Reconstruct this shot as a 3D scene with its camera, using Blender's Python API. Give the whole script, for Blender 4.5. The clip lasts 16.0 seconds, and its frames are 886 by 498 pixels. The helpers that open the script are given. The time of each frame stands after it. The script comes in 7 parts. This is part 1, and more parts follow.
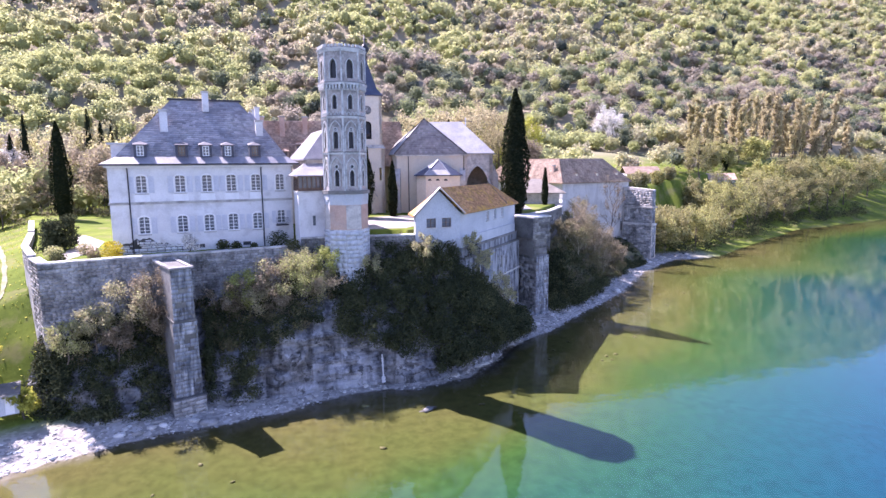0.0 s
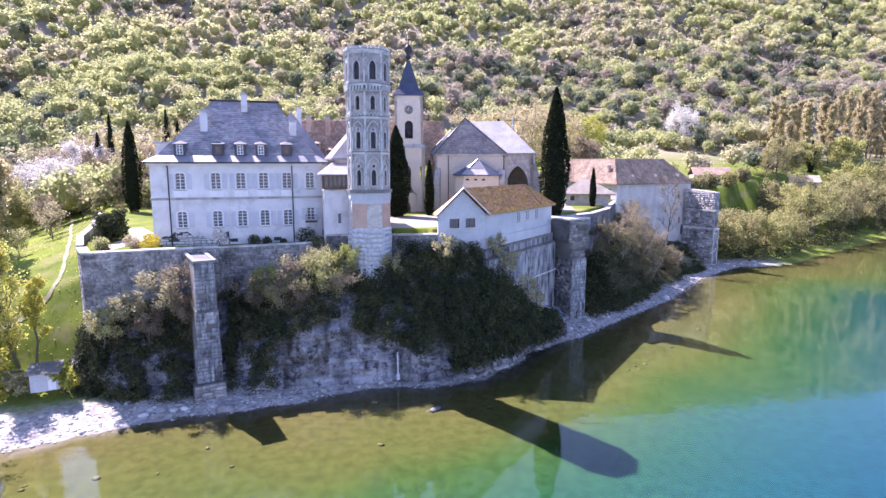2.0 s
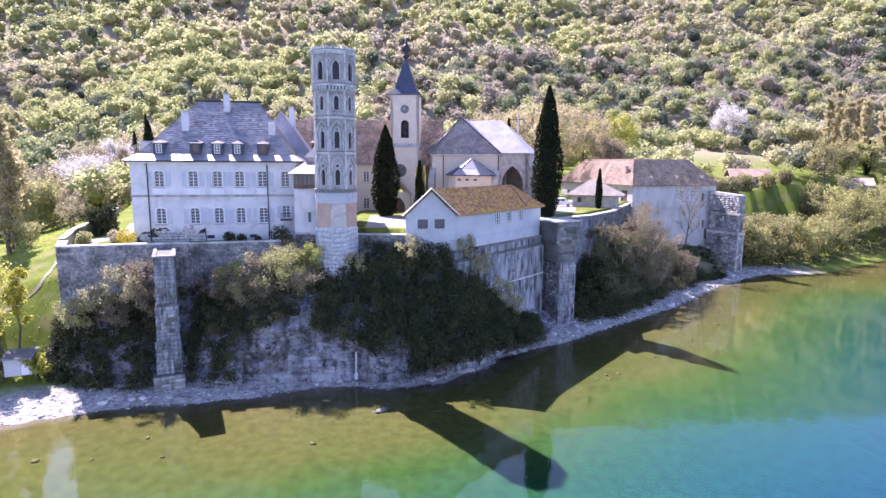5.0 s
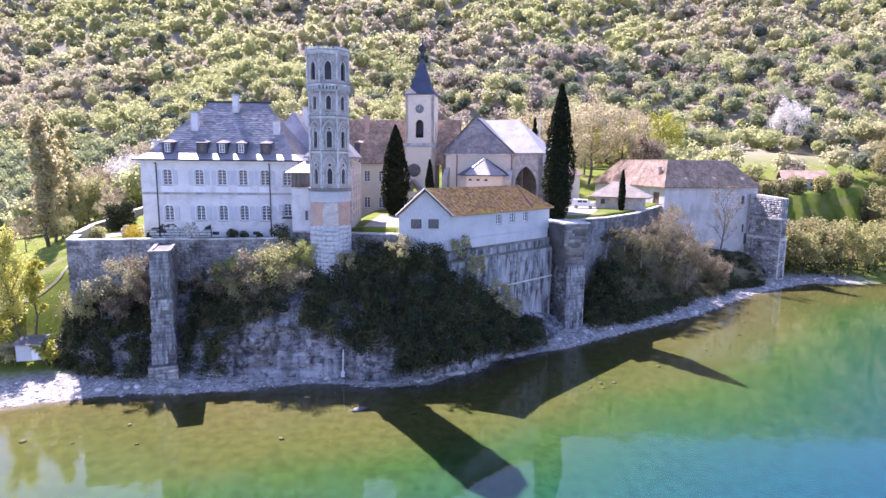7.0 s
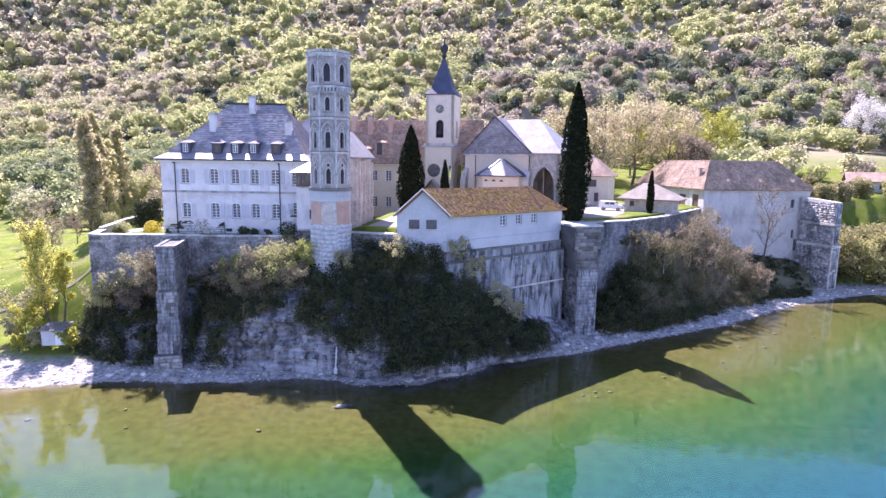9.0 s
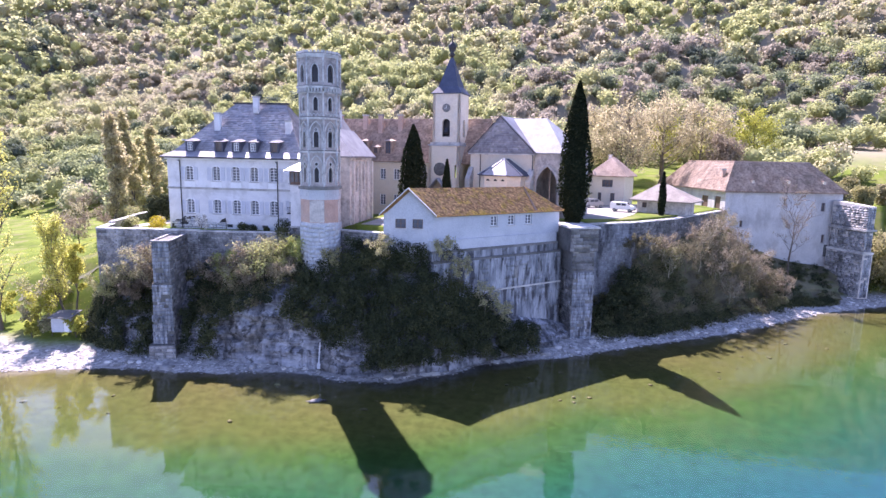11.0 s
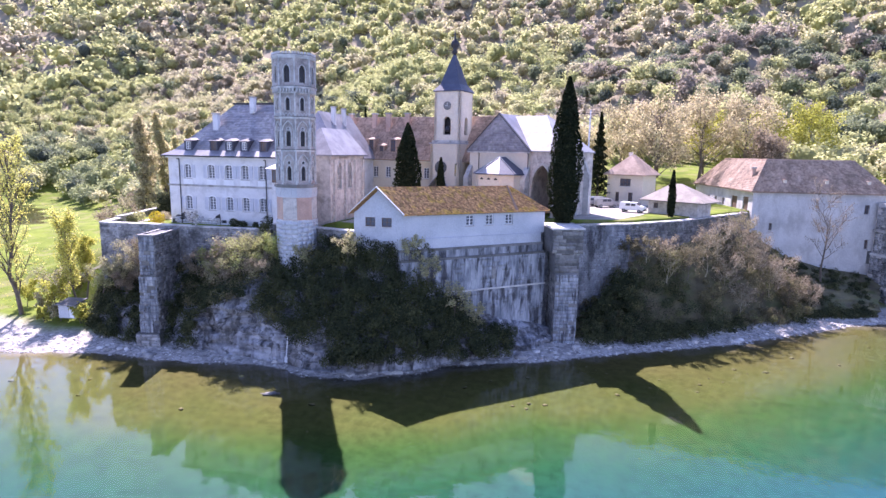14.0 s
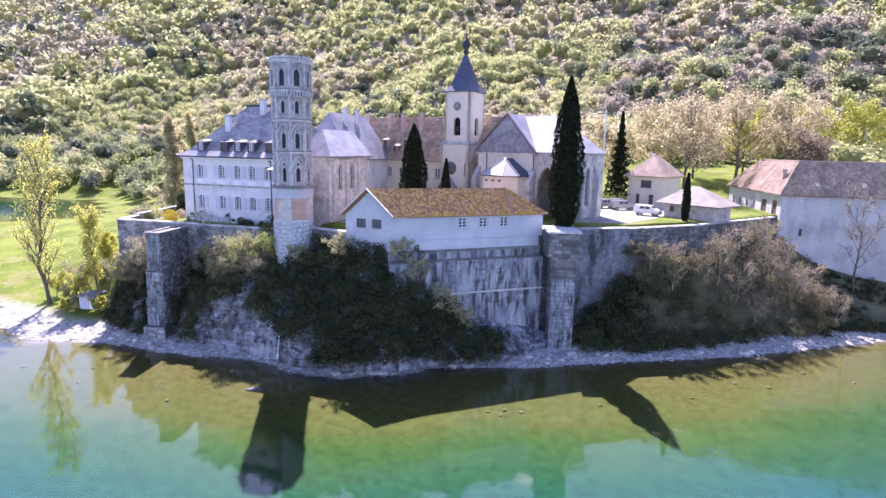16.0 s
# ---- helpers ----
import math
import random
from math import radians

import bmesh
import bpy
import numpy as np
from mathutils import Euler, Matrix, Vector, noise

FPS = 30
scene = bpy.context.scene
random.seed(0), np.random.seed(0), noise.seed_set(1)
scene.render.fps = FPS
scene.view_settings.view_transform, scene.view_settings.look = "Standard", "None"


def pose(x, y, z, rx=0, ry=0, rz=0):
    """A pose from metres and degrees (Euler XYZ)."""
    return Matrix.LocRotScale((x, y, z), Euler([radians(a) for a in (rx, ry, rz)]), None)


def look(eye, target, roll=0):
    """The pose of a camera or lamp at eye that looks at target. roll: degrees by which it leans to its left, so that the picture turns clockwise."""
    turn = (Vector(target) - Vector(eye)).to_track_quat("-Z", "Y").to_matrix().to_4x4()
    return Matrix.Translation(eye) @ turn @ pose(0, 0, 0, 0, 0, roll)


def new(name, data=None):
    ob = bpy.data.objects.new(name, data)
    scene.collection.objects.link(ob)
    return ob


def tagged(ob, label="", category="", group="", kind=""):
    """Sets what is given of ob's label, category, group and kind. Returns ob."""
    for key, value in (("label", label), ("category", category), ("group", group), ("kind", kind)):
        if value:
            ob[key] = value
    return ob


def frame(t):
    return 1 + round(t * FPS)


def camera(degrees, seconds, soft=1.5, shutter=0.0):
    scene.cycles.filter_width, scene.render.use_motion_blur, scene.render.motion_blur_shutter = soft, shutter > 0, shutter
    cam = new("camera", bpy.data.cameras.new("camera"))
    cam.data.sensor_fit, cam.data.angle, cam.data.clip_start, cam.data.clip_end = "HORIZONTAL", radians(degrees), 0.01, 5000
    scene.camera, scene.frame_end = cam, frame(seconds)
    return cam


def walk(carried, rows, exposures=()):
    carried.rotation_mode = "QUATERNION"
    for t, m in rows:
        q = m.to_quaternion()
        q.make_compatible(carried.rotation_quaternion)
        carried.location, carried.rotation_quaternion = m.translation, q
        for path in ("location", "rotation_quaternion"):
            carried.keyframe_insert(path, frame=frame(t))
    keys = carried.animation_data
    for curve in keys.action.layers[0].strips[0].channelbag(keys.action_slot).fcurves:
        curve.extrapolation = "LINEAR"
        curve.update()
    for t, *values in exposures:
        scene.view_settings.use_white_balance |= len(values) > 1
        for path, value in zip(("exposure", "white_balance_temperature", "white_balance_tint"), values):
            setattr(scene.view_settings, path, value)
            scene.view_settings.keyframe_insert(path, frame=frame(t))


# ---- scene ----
cam = camera(75.0, 16.0)
PATH = [
    (0, (-34.398, 0.786, 26.642), (-33.75, 2.656, 26.357), -0.5),
    (0.5, (-32.909, 0.329, 26.739), (-32.33, 2.222, 26.453), -0.3),
    (1, (-31.163, -0.21, 26.83), (-30.652, 1.702, 26.542), -0.2),
    (1.5, (-29.415, -0.614, 26.935), (-28.961, 1.312, 26.645), -0.0),
    (2, (-27.607, -1.001, 26.912), (-27.209, 0.937, 26.621), 0.0),
    (2.5, (-25.703, -1.378, 26.894), (-25.366, 0.571, 26.604), 0.1),
    (3, (-23.824, -1.731, 26.959), (-23.538, 0.227, 26.667), 0.2),
    (3.5, (-21.941, -1.981, 27.014), (-21.678, -0.021, 26.72), 0.2),
    (4, (-20.008, -2.158, 27.205), (-19.751, -0.197, 26.908), 0.3),
    (6.5, (-9.36, -1.931, 27.089), (-9.301, 0.046, 26.794), 0.5),
    (7, (-7.149, -1.871, 27.138), (-7.145, 0.107, 26.841), 0.6),
    (7.5, (-4.849, -1.803, 27.108), (-4.902, 0.174, 26.811), 0.6),
    (8, (-2.559, -1.666, 27.153), (-2.669, 0.309, 26.854), 0.7),
    (8.5, (-0.323, -1.375, 27.255), (-0.489, 0.595, 26.955), 0.7),
    (9, (1.875, -1.078, 27.45), (1.652, 0.887, 27.147), 0.8),
    (11.5, (12.372, 0.674, 28.006), (11.944, 2.602, 27.688), 1.2),
    (12, (14.728, 1.392, 27.972), (14.257, 3.309, 27.653), 1.2),
    (12.5, (17.043, 2.113, 27.967), (16.531, 4.02, 27.646), 1.2),
    (13, (19.28, 2.852, 27.963), (18.726, 4.746, 27.641), 1.1),
    (13.5, (21.348, 3.579, 28.164), (20.755, 5.461, 27.837), 1.1),
    (14, (23.44, 4.338, 28.41), (22.809, 6.207, 28.08), 1.1),
    (14.5, (25.597, 5.114, 28.605), (24.923, 6.968, 28.274), 1.1),
    (15, (27.556, 5.891, 28.885), (26.834, 7.726, 28.548), 1.2),
    (15.5, (29.456, 6.826, 29.137), (28.692, 8.643, 28.796), 1.2),
    (16, (31.609, 7.803, 29.283), (30.801, 9.6, 28.939), 1.2),
]
walk(cam, [(t, look(eye, aim, roll)) for t, eye, aim, roll in PATH], [(0, 1.72, 5960, 40), (16, 1.72, 5920, 41)])

# ---- light ----
SUN = Vector((-0.362, 0.528, 0.768))
world = bpy.data.worlds.new("sky")
scene.world = world
world.use_nodes = True
wn = world.node_tree.nodes
sky = wn.new("ShaderNodeTexSky")
sky.sky_type = "NISHITA"
sky.dust_density = 0.5
sky.ozone_density = 2.2
sky.sun_disc = False
sky.sun_elevation = math.asin(SUN.z)
sky.sun_rotation = math.atan2(SUN.x, SUN.y)
wn["Background"].inputs["Strength"].default_value = 0.112
world.node_tree.links.new(sky.outputs["Color"], wn["Background"].inputs["Color"])
lamp = bpy.data.lights.new("sun", "SUN")
lamp.energy = 5.0
lamp.angle = radians(0.5)
lamp.color = (1.0, 0.95, 0.86)
new("sun", lamp).matrix_world = look(SUN * 300, (0, 0, 0))

# ---- materials ----
def surface(name, dark, light, scale=1.0, rough=0.85, bump=0.3, grain=8.0, stain=None, stain_scale=0.25, stain_amount=0.5, metal=0.0, per_piece=0.0, stretch=(1, 1, 1)):
    """Two colours mixed by noise at a coarse scale, fine grain in colour and relief, and stains of their own shape."""
    m = bpy.data.materials.new(name)
    m.use_nodes = True
    t = m.node_tree
    n, l = t.nodes, t.links
    b = n["Principled BSDF"]
    co = n.new("ShaderNodeTexCoord")
    mp = n.new("ShaderNodeMapping")
    mp.inputs["Scale"].default_value = stretch
    l.new(co.outputs["Object"], mp.inputs["Vector"])

    def noise_tex(s, detail=5.0, r=0.6):
        x = n.new("ShaderNodeTexNoise")
        x.inputs["Scale"].default_value, x.inputs["Detail"].default_value, x.inputs["Roughness"].default_value = s, detail, r
        l.new(mp.outputs["Vector"], x.inputs["Vector"])
        return x

    big, fine = noise_tex(scale), noise_tex(grain, 3.0)
    ramp = n.new("ShaderNodeValToRGB")
    ramp.color_ramp.elements[0].position, ramp.color_ramp.elements[1].position = 0.35, 0.65
    ramp.color_ramp.elements[0].color, ramp.color_ramp.elements[1].color = (*dark, 1), (*light, 1)
    l.new(big.outputs["Fac"], ramp.inputs["Fac"])
    out = ramp.outputs["Color"]

    def mix(kind, fac, a, c):
        x = n.new("ShaderNodeMix")
        x.data_type, x.blend_type = "RGBA", kind
        if isinstance(fac, float):
            x.inputs[0].default_value = fac
        else:
            l.new(fac, x.inputs[0])
        l.new(a, x.inputs[6])
        if isinstance(c, tuple):
            x.inputs[7].default_value = (*c, 1)
        else:
            l.new(c, x.inputs[7])
        return x.outputs[2]

    out = mix("OVERLAY", 0.35, out, fine.outputs["Fac"])
    if stain:
        st = noise_tex(stain_scale, 6.0, 0.65)
        sr = n.new("ShaderNodeValToRGB")
        sr.color_ramp.elements[0].position, sr.color_ramp.elements[1].position = 0.5, 0.62
        sr.color_ramp.elements[0].color, sr.color_ramp.elements[1].color = (0, 0, 0, 1), (stain_amount,) * 3 + (1,)
        l.new(st.outputs["Fac"], sr.inputs["Fac"])
        out = mix("MIX", sr.outputs["Color"], out, stain)
    if per_piece:
        oi = n.new("ShaderNodeObjectInfo")
        gi = n.new("ShaderNodeNewGeometry")
        ad = n.new("ShaderNodeMath")
        ad.operation = "ADD"
        l.new(oi.outputs["Random"], ad.inputs[0])
        l.new(gi.outputs["Random Per Island"], ad.inputs[1])
        fr = n.new("ShaderNodeMath")
        fr.operation = "FRACT"
        l.new(ad.outputs[0], fr.inputs[0])
        mr = n.new("ShaderNodeMapRange")
        mr.inputs["To Min"].default_value, mr.inputs["To Max"].default_value = 1 - per_piece, 1 + per_piece
        l.new(fr.outputs[0], mr.inputs["Value"])
        out = mix("MULTIPLY", 1.0, out, mr.outputs["Result"])
    l.new(out, b.inputs["Base Color"])
    b.inputs["Roughness"].default_value, b.inputs["Metallic"].default_value = rough, metal
    if "slate" in name:
        b.inputs["IOR"].default_value = 1.6
    if bump:
        bp = n.new("ShaderNodeBump")
        bp.inputs["Strength"].default_value, bp.inputs["Distance"].default_value = bump, 0.05
        hm = n.new("ShaderNodeMath")
        hm.operation = "ADD"
        l.new(big.outputs["Fac"], hm.inputs[0])
        l.new(fine.outputs["Fac"], hm.inputs[1])
        l.new(hm.outputs[0], bp.inputs["Height"])
        l.new(bp.outputs["Normal"], b.inputs["Normal"])
    return m


def leaves(name, colours, glow=0.45, vary=0.3, fluff=0.0):
    """Foliage that lets light through; the point attribute tint picks the colour along a ramp."""
    m = bpy.data.materials.new(name)
    m.use_nodes = True
    t = m.node_tree
    n, l = t.nodes, t.links
    n.remove(n["Principled BSDF"])
    at = n.new("ShaderNodeAttribute")
    at.attribute_name = "tint"
    rp = n.new("ShaderNodeValToRGB")
    e = rp.color_ramp.elements
    while len(e) < len(colours):
        e.new(0.5)
    for k, c in enumerate(colours):
        e[k].position = k / max(1, len(colours) - 1)
        e[k].color = (*c, 1)
    l.new(at.outputs["Fac"], rp.inputs["Fac"])
    gi = n.new("ShaderNodeNewGeometry")
    mr = n.new("ShaderNodeMapRange")
    mr.inputs["To Min"].default_value, mr.inputs["To Max"].default_value = 1 - vary, 1 + vary
    l.new(gi.outputs["Random Per Island"], mr.inputs["Value"])
    mx = n.new("ShaderNodeMix")
    mx.data_type, mx.blend_type = "RGBA", "MULTIPLY"
    mx.inputs[0].default_value = 1.0
    l.new(rp.outputs["Color"], mx.inputs[6])
    l.new(mr.outputs["Result"], mx.inputs[7])
    d, tr, mi = n.new("ShaderNodeBsdfDiffuse"), n.new("ShaderNodeBsdfTranslucent"), n.new("ShaderNodeMixShader")
    l.new(mx.outputs[2], d.inputs["Color"])
    l.new(mx.outputs[2], tr.inputs["Color"])
    mi.inputs[0].default_value = glow
    if fluff:
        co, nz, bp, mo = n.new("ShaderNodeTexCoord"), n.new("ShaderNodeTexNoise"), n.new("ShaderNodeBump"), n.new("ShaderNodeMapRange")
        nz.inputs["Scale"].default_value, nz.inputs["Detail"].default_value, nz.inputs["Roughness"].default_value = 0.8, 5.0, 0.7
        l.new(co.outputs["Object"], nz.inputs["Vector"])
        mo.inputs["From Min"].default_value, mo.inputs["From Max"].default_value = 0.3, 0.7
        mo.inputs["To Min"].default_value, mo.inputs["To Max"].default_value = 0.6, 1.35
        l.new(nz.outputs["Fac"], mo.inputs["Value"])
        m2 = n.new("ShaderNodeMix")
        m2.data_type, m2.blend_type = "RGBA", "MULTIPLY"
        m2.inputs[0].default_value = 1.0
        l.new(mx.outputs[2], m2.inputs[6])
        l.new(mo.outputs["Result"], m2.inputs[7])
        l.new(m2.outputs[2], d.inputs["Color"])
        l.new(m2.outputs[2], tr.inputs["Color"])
        bp.inputs["Strength"].default_value, bp.inputs["Distance"].default_value = 1.0, fluff
        l.new(nz.outputs["Fac"], bp.inputs["Height"])
        l.new(bp.outputs["Normal"], d.inputs["Normal"])
    l.new(d.outputs[0], mi.inputs[1])
    l.new(tr.outputs[0], mi.inputs[2])
    l.new(mi.outputs[0], n["Material Output"].inputs["Surface"])
    return m


def water_material():
    m = bpy.data.materials.new("lake_water")
    m.use_nodes = True
    t = m.node_tree
    n, l = t.nodes, t.links
    n.remove(n["Principled BSDF"])
    co = n.new("ShaderNodeTexCoord")
    mp = n.new("ShaderNodeMapping")
    mp.inputs["Scale"].default_value = (1.0, 1.8, 1.0)
    l.new(co.outputs["Object"], mp.inputs["Vector"])
    a, b2 = n.new("ShaderNodeTexNoise"), n.new("ShaderNodeTexNoise")
    a.inputs["Scale"].default_value, a.inputs["Detail"].default_value = 0.25, 3.0
    b2.inputs["Scale"].default_value, b2.inputs["Detail"].default_value = 1.6, 2.0
    l.new(mp.outputs["Vector"], a.inputs["Vector"])
    l.new(mp.outputs["Vector"], b2.inputs["Vector"])
    ad = n.new("ShaderNodeMath")
    ad.operation = "MULTIPLY_ADD"
    ad.inputs[1].default_value = 0.2
    l.new(b2.outputs["Fac"], ad.inputs[0])
    l.new(a.outputs["Fac"], ad.inputs[2])
    bp = n.new("ShaderNodeBump")
    bp.inputs["Strength"].default_value, bp.inputs["Distance"].default_value = 0.25, 0.06
    l.new(ad.outputs[0], bp.inputs["Height"])
    fr, gl, tp, mi = n.new("ShaderNodeFresnel"), n.new("ShaderNodeBsdfGlossy"), n.new("ShaderNodeBsdfTransparent"), n.new("ShaderNodeMixShader")
    fr.inputs["IOR"].default_value = 1.48
    gl.inputs["Roughness"].default_value = 0.02
    l.new(bp.outputs["Normal"], gl.inputs["Normal"])
    l.new(bp.outputs["Normal"], fr.inputs["Normal"])
    l.new(fr.outputs[0], mi.inputs[0])
    l.new(tp.outputs[0], mi.inputs[1])
    l.new(gl.outputs[0], mi.inputs[2])
    l.new(mi.outputs[0], n["Material Output"].inputs["Surface"])
    return m


def ground_material():
    """Grass and meadow on the land, pale pebbles at the shore, and the lake bed: olive sand that turns green, then blue, with depth."""
    m = surface("ground", (0.085, 0.12, 0.02), (0.165, 0.205, 0.035), 0.12, 0.95, 0.5, 1.5, (0.21, 0.19, 0.09), 0.2, 0.6)
    t = m.node_tree
    n, l = t.nodes, t.links
    b = n["Principled BSDF"]
    grass = b.inputs["Base Color"].links[0].from_socket
    gi = n.new("ShaderNodeNewGeometry")
    sx = n.new("ShaderNodeSeparateXYZ")
    l.new(gi.outputs["Position"], sx.inputs[0])
    nz = n.new("ShaderNodeTexNoise")
    nz.inputs["Scale"].default_value, nz.inputs["Detail"].default_value = 0.05, 5.0
    l.new(gi.outputs["Position"], nz.inputs["Vector"])
    hz = n.new("ShaderNodeMath")
    hz.operation = "MULTIPLY_ADD"
    hz.inputs[1].default_value = 0.28
    l.new(nz.outputs["Fac"], hz.inputs[0])
    l.new(sx.outputs["Z"], hz.inputs[2])
    mr = n.new("ShaderNodeMapRange")
    mr.inputs["From Min"].default_value, mr.inputs["From Max"].default_value = -1.7 + 0.14, 0.14
    l.new(hz.outputs[0], mr.inputs["Value"])
    bed = n.new("ShaderNodeValToRGB")
    stops = [(0.0, (0.002, 0.058, 0.092)), (0.3, (0.006, 0.072, 0.07)), (0.55, (0.016, 0.084, 0.036)), (0.75, (0.04, 0.096, 0.022)), (0.9, (0.09, 0.106, 0.027)), (1.0, (0.125, 0.105, 0.038))]
    e = bed.color_ramp.elements
    while len(e) < len(stops):
        e.new(0.5)
    for k, (p, c) in enumerate(stops):
        e[k].position, e[k].color = p, (*c, 1)
    l.new(mr.outputs["Result"], bed.inputs["Fac"])
    vo = n.new("ShaderNodeTexVoronoi")
    vo.inputs["Scale"].default_value = 2.2
    l.new(gi.outputs["Position"], vo.inputs["Vector"])
    pr = n.new("ShaderNodeValToRGB")
    pr.color_ramp.elements[0].color, pr.color_ramp.elements[1].color = (0.16, 0.15, 0.14, 1), (0.45, 0.43, 0.4, 1)
    l.new(vo.outputs["Color"], pr.inputs["Fac"])

    def mix(lo, hi, a, c):
        k = n.new("ShaderNodeMapRange")
        k.inputs["From Min"].default_value, k.inputs["From Max"].default_value = lo, hi
        l.new(sx.outputs["Z"], k.inputs["Value"])
        x = n.new("ShaderNodeMix")
        x.data_type = "RGBA"
        l.new(k.outputs["Result"], x.inputs[0])
        l.new(a, x.inputs[6])
        l.new(c, x.inputs[7])
        return x.outputs[2]

    wo = n.new("ShaderNodeTexNoise")
    wo.inputs["Scale"].default_value, wo.inputs["Detail"].default_value, wo.inputs["Roughness"].default_value = 0.9, 6.0, 0.7
    l.new(gi.outputs["Position"], wo.inputs["Vector"])
    mo = n.new("ShaderNodeMapRange")
    mo.inputs["From Min"].default_value, mo.inputs["From Max"].default_value = 0.36, 0.6
    mo.inputs["To Min"].default_value, mo.inputs["To Max"].default_value = 0.78, 1.1
    l.new(wo.outputs["Fac"], mo.inputs["Value"])
    weed = n.new("ShaderNodeMix")
    weed.data_type, weed.blend_type = "RGBA", "MULTIPLY"
    weed.inputs[0].default_value = 1.0
    l.new(bed.outputs["Color"], weed.inputs[6])
    l.new(mo.outputs["Result"], weed.inputs[7])
    wx = n.new("ShaderNodeMapRange")
    wx.inputs["From Min"].default_value, wx.inputs["From Max"].default_value = -125, -108
    l.new(sx.outputs["X"], wx.inputs["Value"])
    ex = n.new("ShaderNodeMapRange")
    ex.inputs["From Min"].default_value, ex.inputs["From Max"].default_value = 98, 86
    l.new(sx.outputs["X"], ex.inputs["Value"])
    both = n.new("ShaderNodeMath")
    both.operation = "MULTIPLY"
    l.new(wx.outputs["Result"], both.inputs[0])
    l.new(ex.outputs["Result"], both.inputs[1])
    beach = n.new("ShaderNodeMix")
    beach.data_type = "RGBA"
    l.new(both.outputs[0], beach.inputs[0])
    l.new(grass, beach.inputs[6])
    l.new(pr.outputs["Color"], beach.inputs[7])
    shore = mix(-0.06, 0.02, weed.outputs[2], beach.outputs[2])
    land = mix(0.8, 1.25, shore, grass)
    b.inputs["Specular IOR Level"].default_value = 0.05
    litter = n.new("ShaderNodeRGB")
    litter.outputs[0].default_value = (0.26, 0.23, 0.165, 1)
    l.new(mix(26, 34, land, litter.outputs[0]), b.inputs["Base Color"])
    return m


def rock_material():
    """Limestone with sharp light and dark patches, thin beds and vertical seep stains."""
    m = surface("cliff_limestone", (0.13, 0.14, 0.16), (0.42, 0.43, 0.46), 0.35, 0.9, 0.0, 3.0, (0.16, 0.14, 0.11), 0.2, 0.5)
    t = m.node_tree
    n, l = t.nodes, t.links
    b = n["Principled BSDF"]
    base = b.inputs["Base Color"].links[0].from_socket
    gi = n.new("ShaderNodeNewGeometry")

    def tex(scale, stretch, detail, distort):
        mp, x = n.new("ShaderNodeMapping"), n.new("ShaderNodeTexNoise")
        mp.inputs["Scale"].default_value = stretch
        l.new(gi.outputs["Position"], mp.inputs["Vector"])
        l.new(mp.outputs["Vector"], x.inputs["Vector"])
        x.inputs["Scale"].default_value, x.inputs["Detail"].default_value, x.inputs["Distortion"].default_value = scale, detail, distort
        return x.outputs["Fac"]

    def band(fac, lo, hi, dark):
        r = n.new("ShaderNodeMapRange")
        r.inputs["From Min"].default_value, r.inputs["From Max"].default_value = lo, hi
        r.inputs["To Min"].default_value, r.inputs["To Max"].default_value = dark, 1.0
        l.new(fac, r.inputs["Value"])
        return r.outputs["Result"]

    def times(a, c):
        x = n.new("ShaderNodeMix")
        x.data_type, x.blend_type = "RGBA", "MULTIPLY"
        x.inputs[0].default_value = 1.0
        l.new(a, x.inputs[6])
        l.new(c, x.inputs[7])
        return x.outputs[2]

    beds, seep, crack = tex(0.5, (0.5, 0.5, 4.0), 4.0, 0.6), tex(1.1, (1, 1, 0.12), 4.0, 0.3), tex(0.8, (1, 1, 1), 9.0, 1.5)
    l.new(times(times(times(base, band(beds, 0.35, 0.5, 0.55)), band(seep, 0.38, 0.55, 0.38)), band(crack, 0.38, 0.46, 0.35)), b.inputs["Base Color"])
    bp = n.new("ShaderNodeBump")
    bp.inputs["Strength"].default_value, bp.inputs["Distance"].default_value = 1.0, 0.35
    ad = n.new("ShaderNodeMath")
    l.new(beds, ad.inputs[0])
    l.new(crack, ad.inputs[1])
    l.new(ad.outputs[0], bp.inputs["Height"])
    l.new(bp.outputs["Normal"], b.inputs["Normal"])
    return m


PLASTER = surface("pale_lime_plaster", (0.62, 0.61, 0.61), (0.74, 0.73, 0.73), 0.35, 0.9, 0.15, 6.0, (0.36, 0.35, 0.34), 0.45, 0.4)
PLASTER_OLD = surface("weathered_plaster", (0.42, 0.385, 0.345), (0.62, 0.575, 0.52), 0.9, 0.9, 0.35, 3.0, (0.24, 0.22, 0.2), 0.7, 0.6)
PLASTER_BARN = surface("stained_barn_plaster", (0.46, 0.45, 0.44), (0.6, 0.585, 0.565), 0.35, 0.9, 0.2, 5.0, (0.3, 0.28, 0.26), 0.28, 0.5, stretch=(1, 1, 0.6))
PLASTER_WARM = surface("cream_plaster", (0.62, 0.54, 0.42), (0.7, 0.62, 0.5), 0.3, 0.9, 0.15, 5.0, (0.45, 0.4, 0.34), 0.3, 0.4)
PLASTER_WHITE = surface("white_render", (0.42, 0.44, 0.465), (0.52, 0.54, 0.565), 0.3, 0.9, 0.12, 6.0, (0.5, 0.51, 0.52), 0.3, 0.3)
STONE = surface("limestone_ashlar", (0.4, 0.385, 0.36), (0.56, 0.54, 0.5), 0.5, 0.88, 0.35, 5.0, (0.17, 0.165, 0.155), 0.35, 0.7, per_piece=0.22)
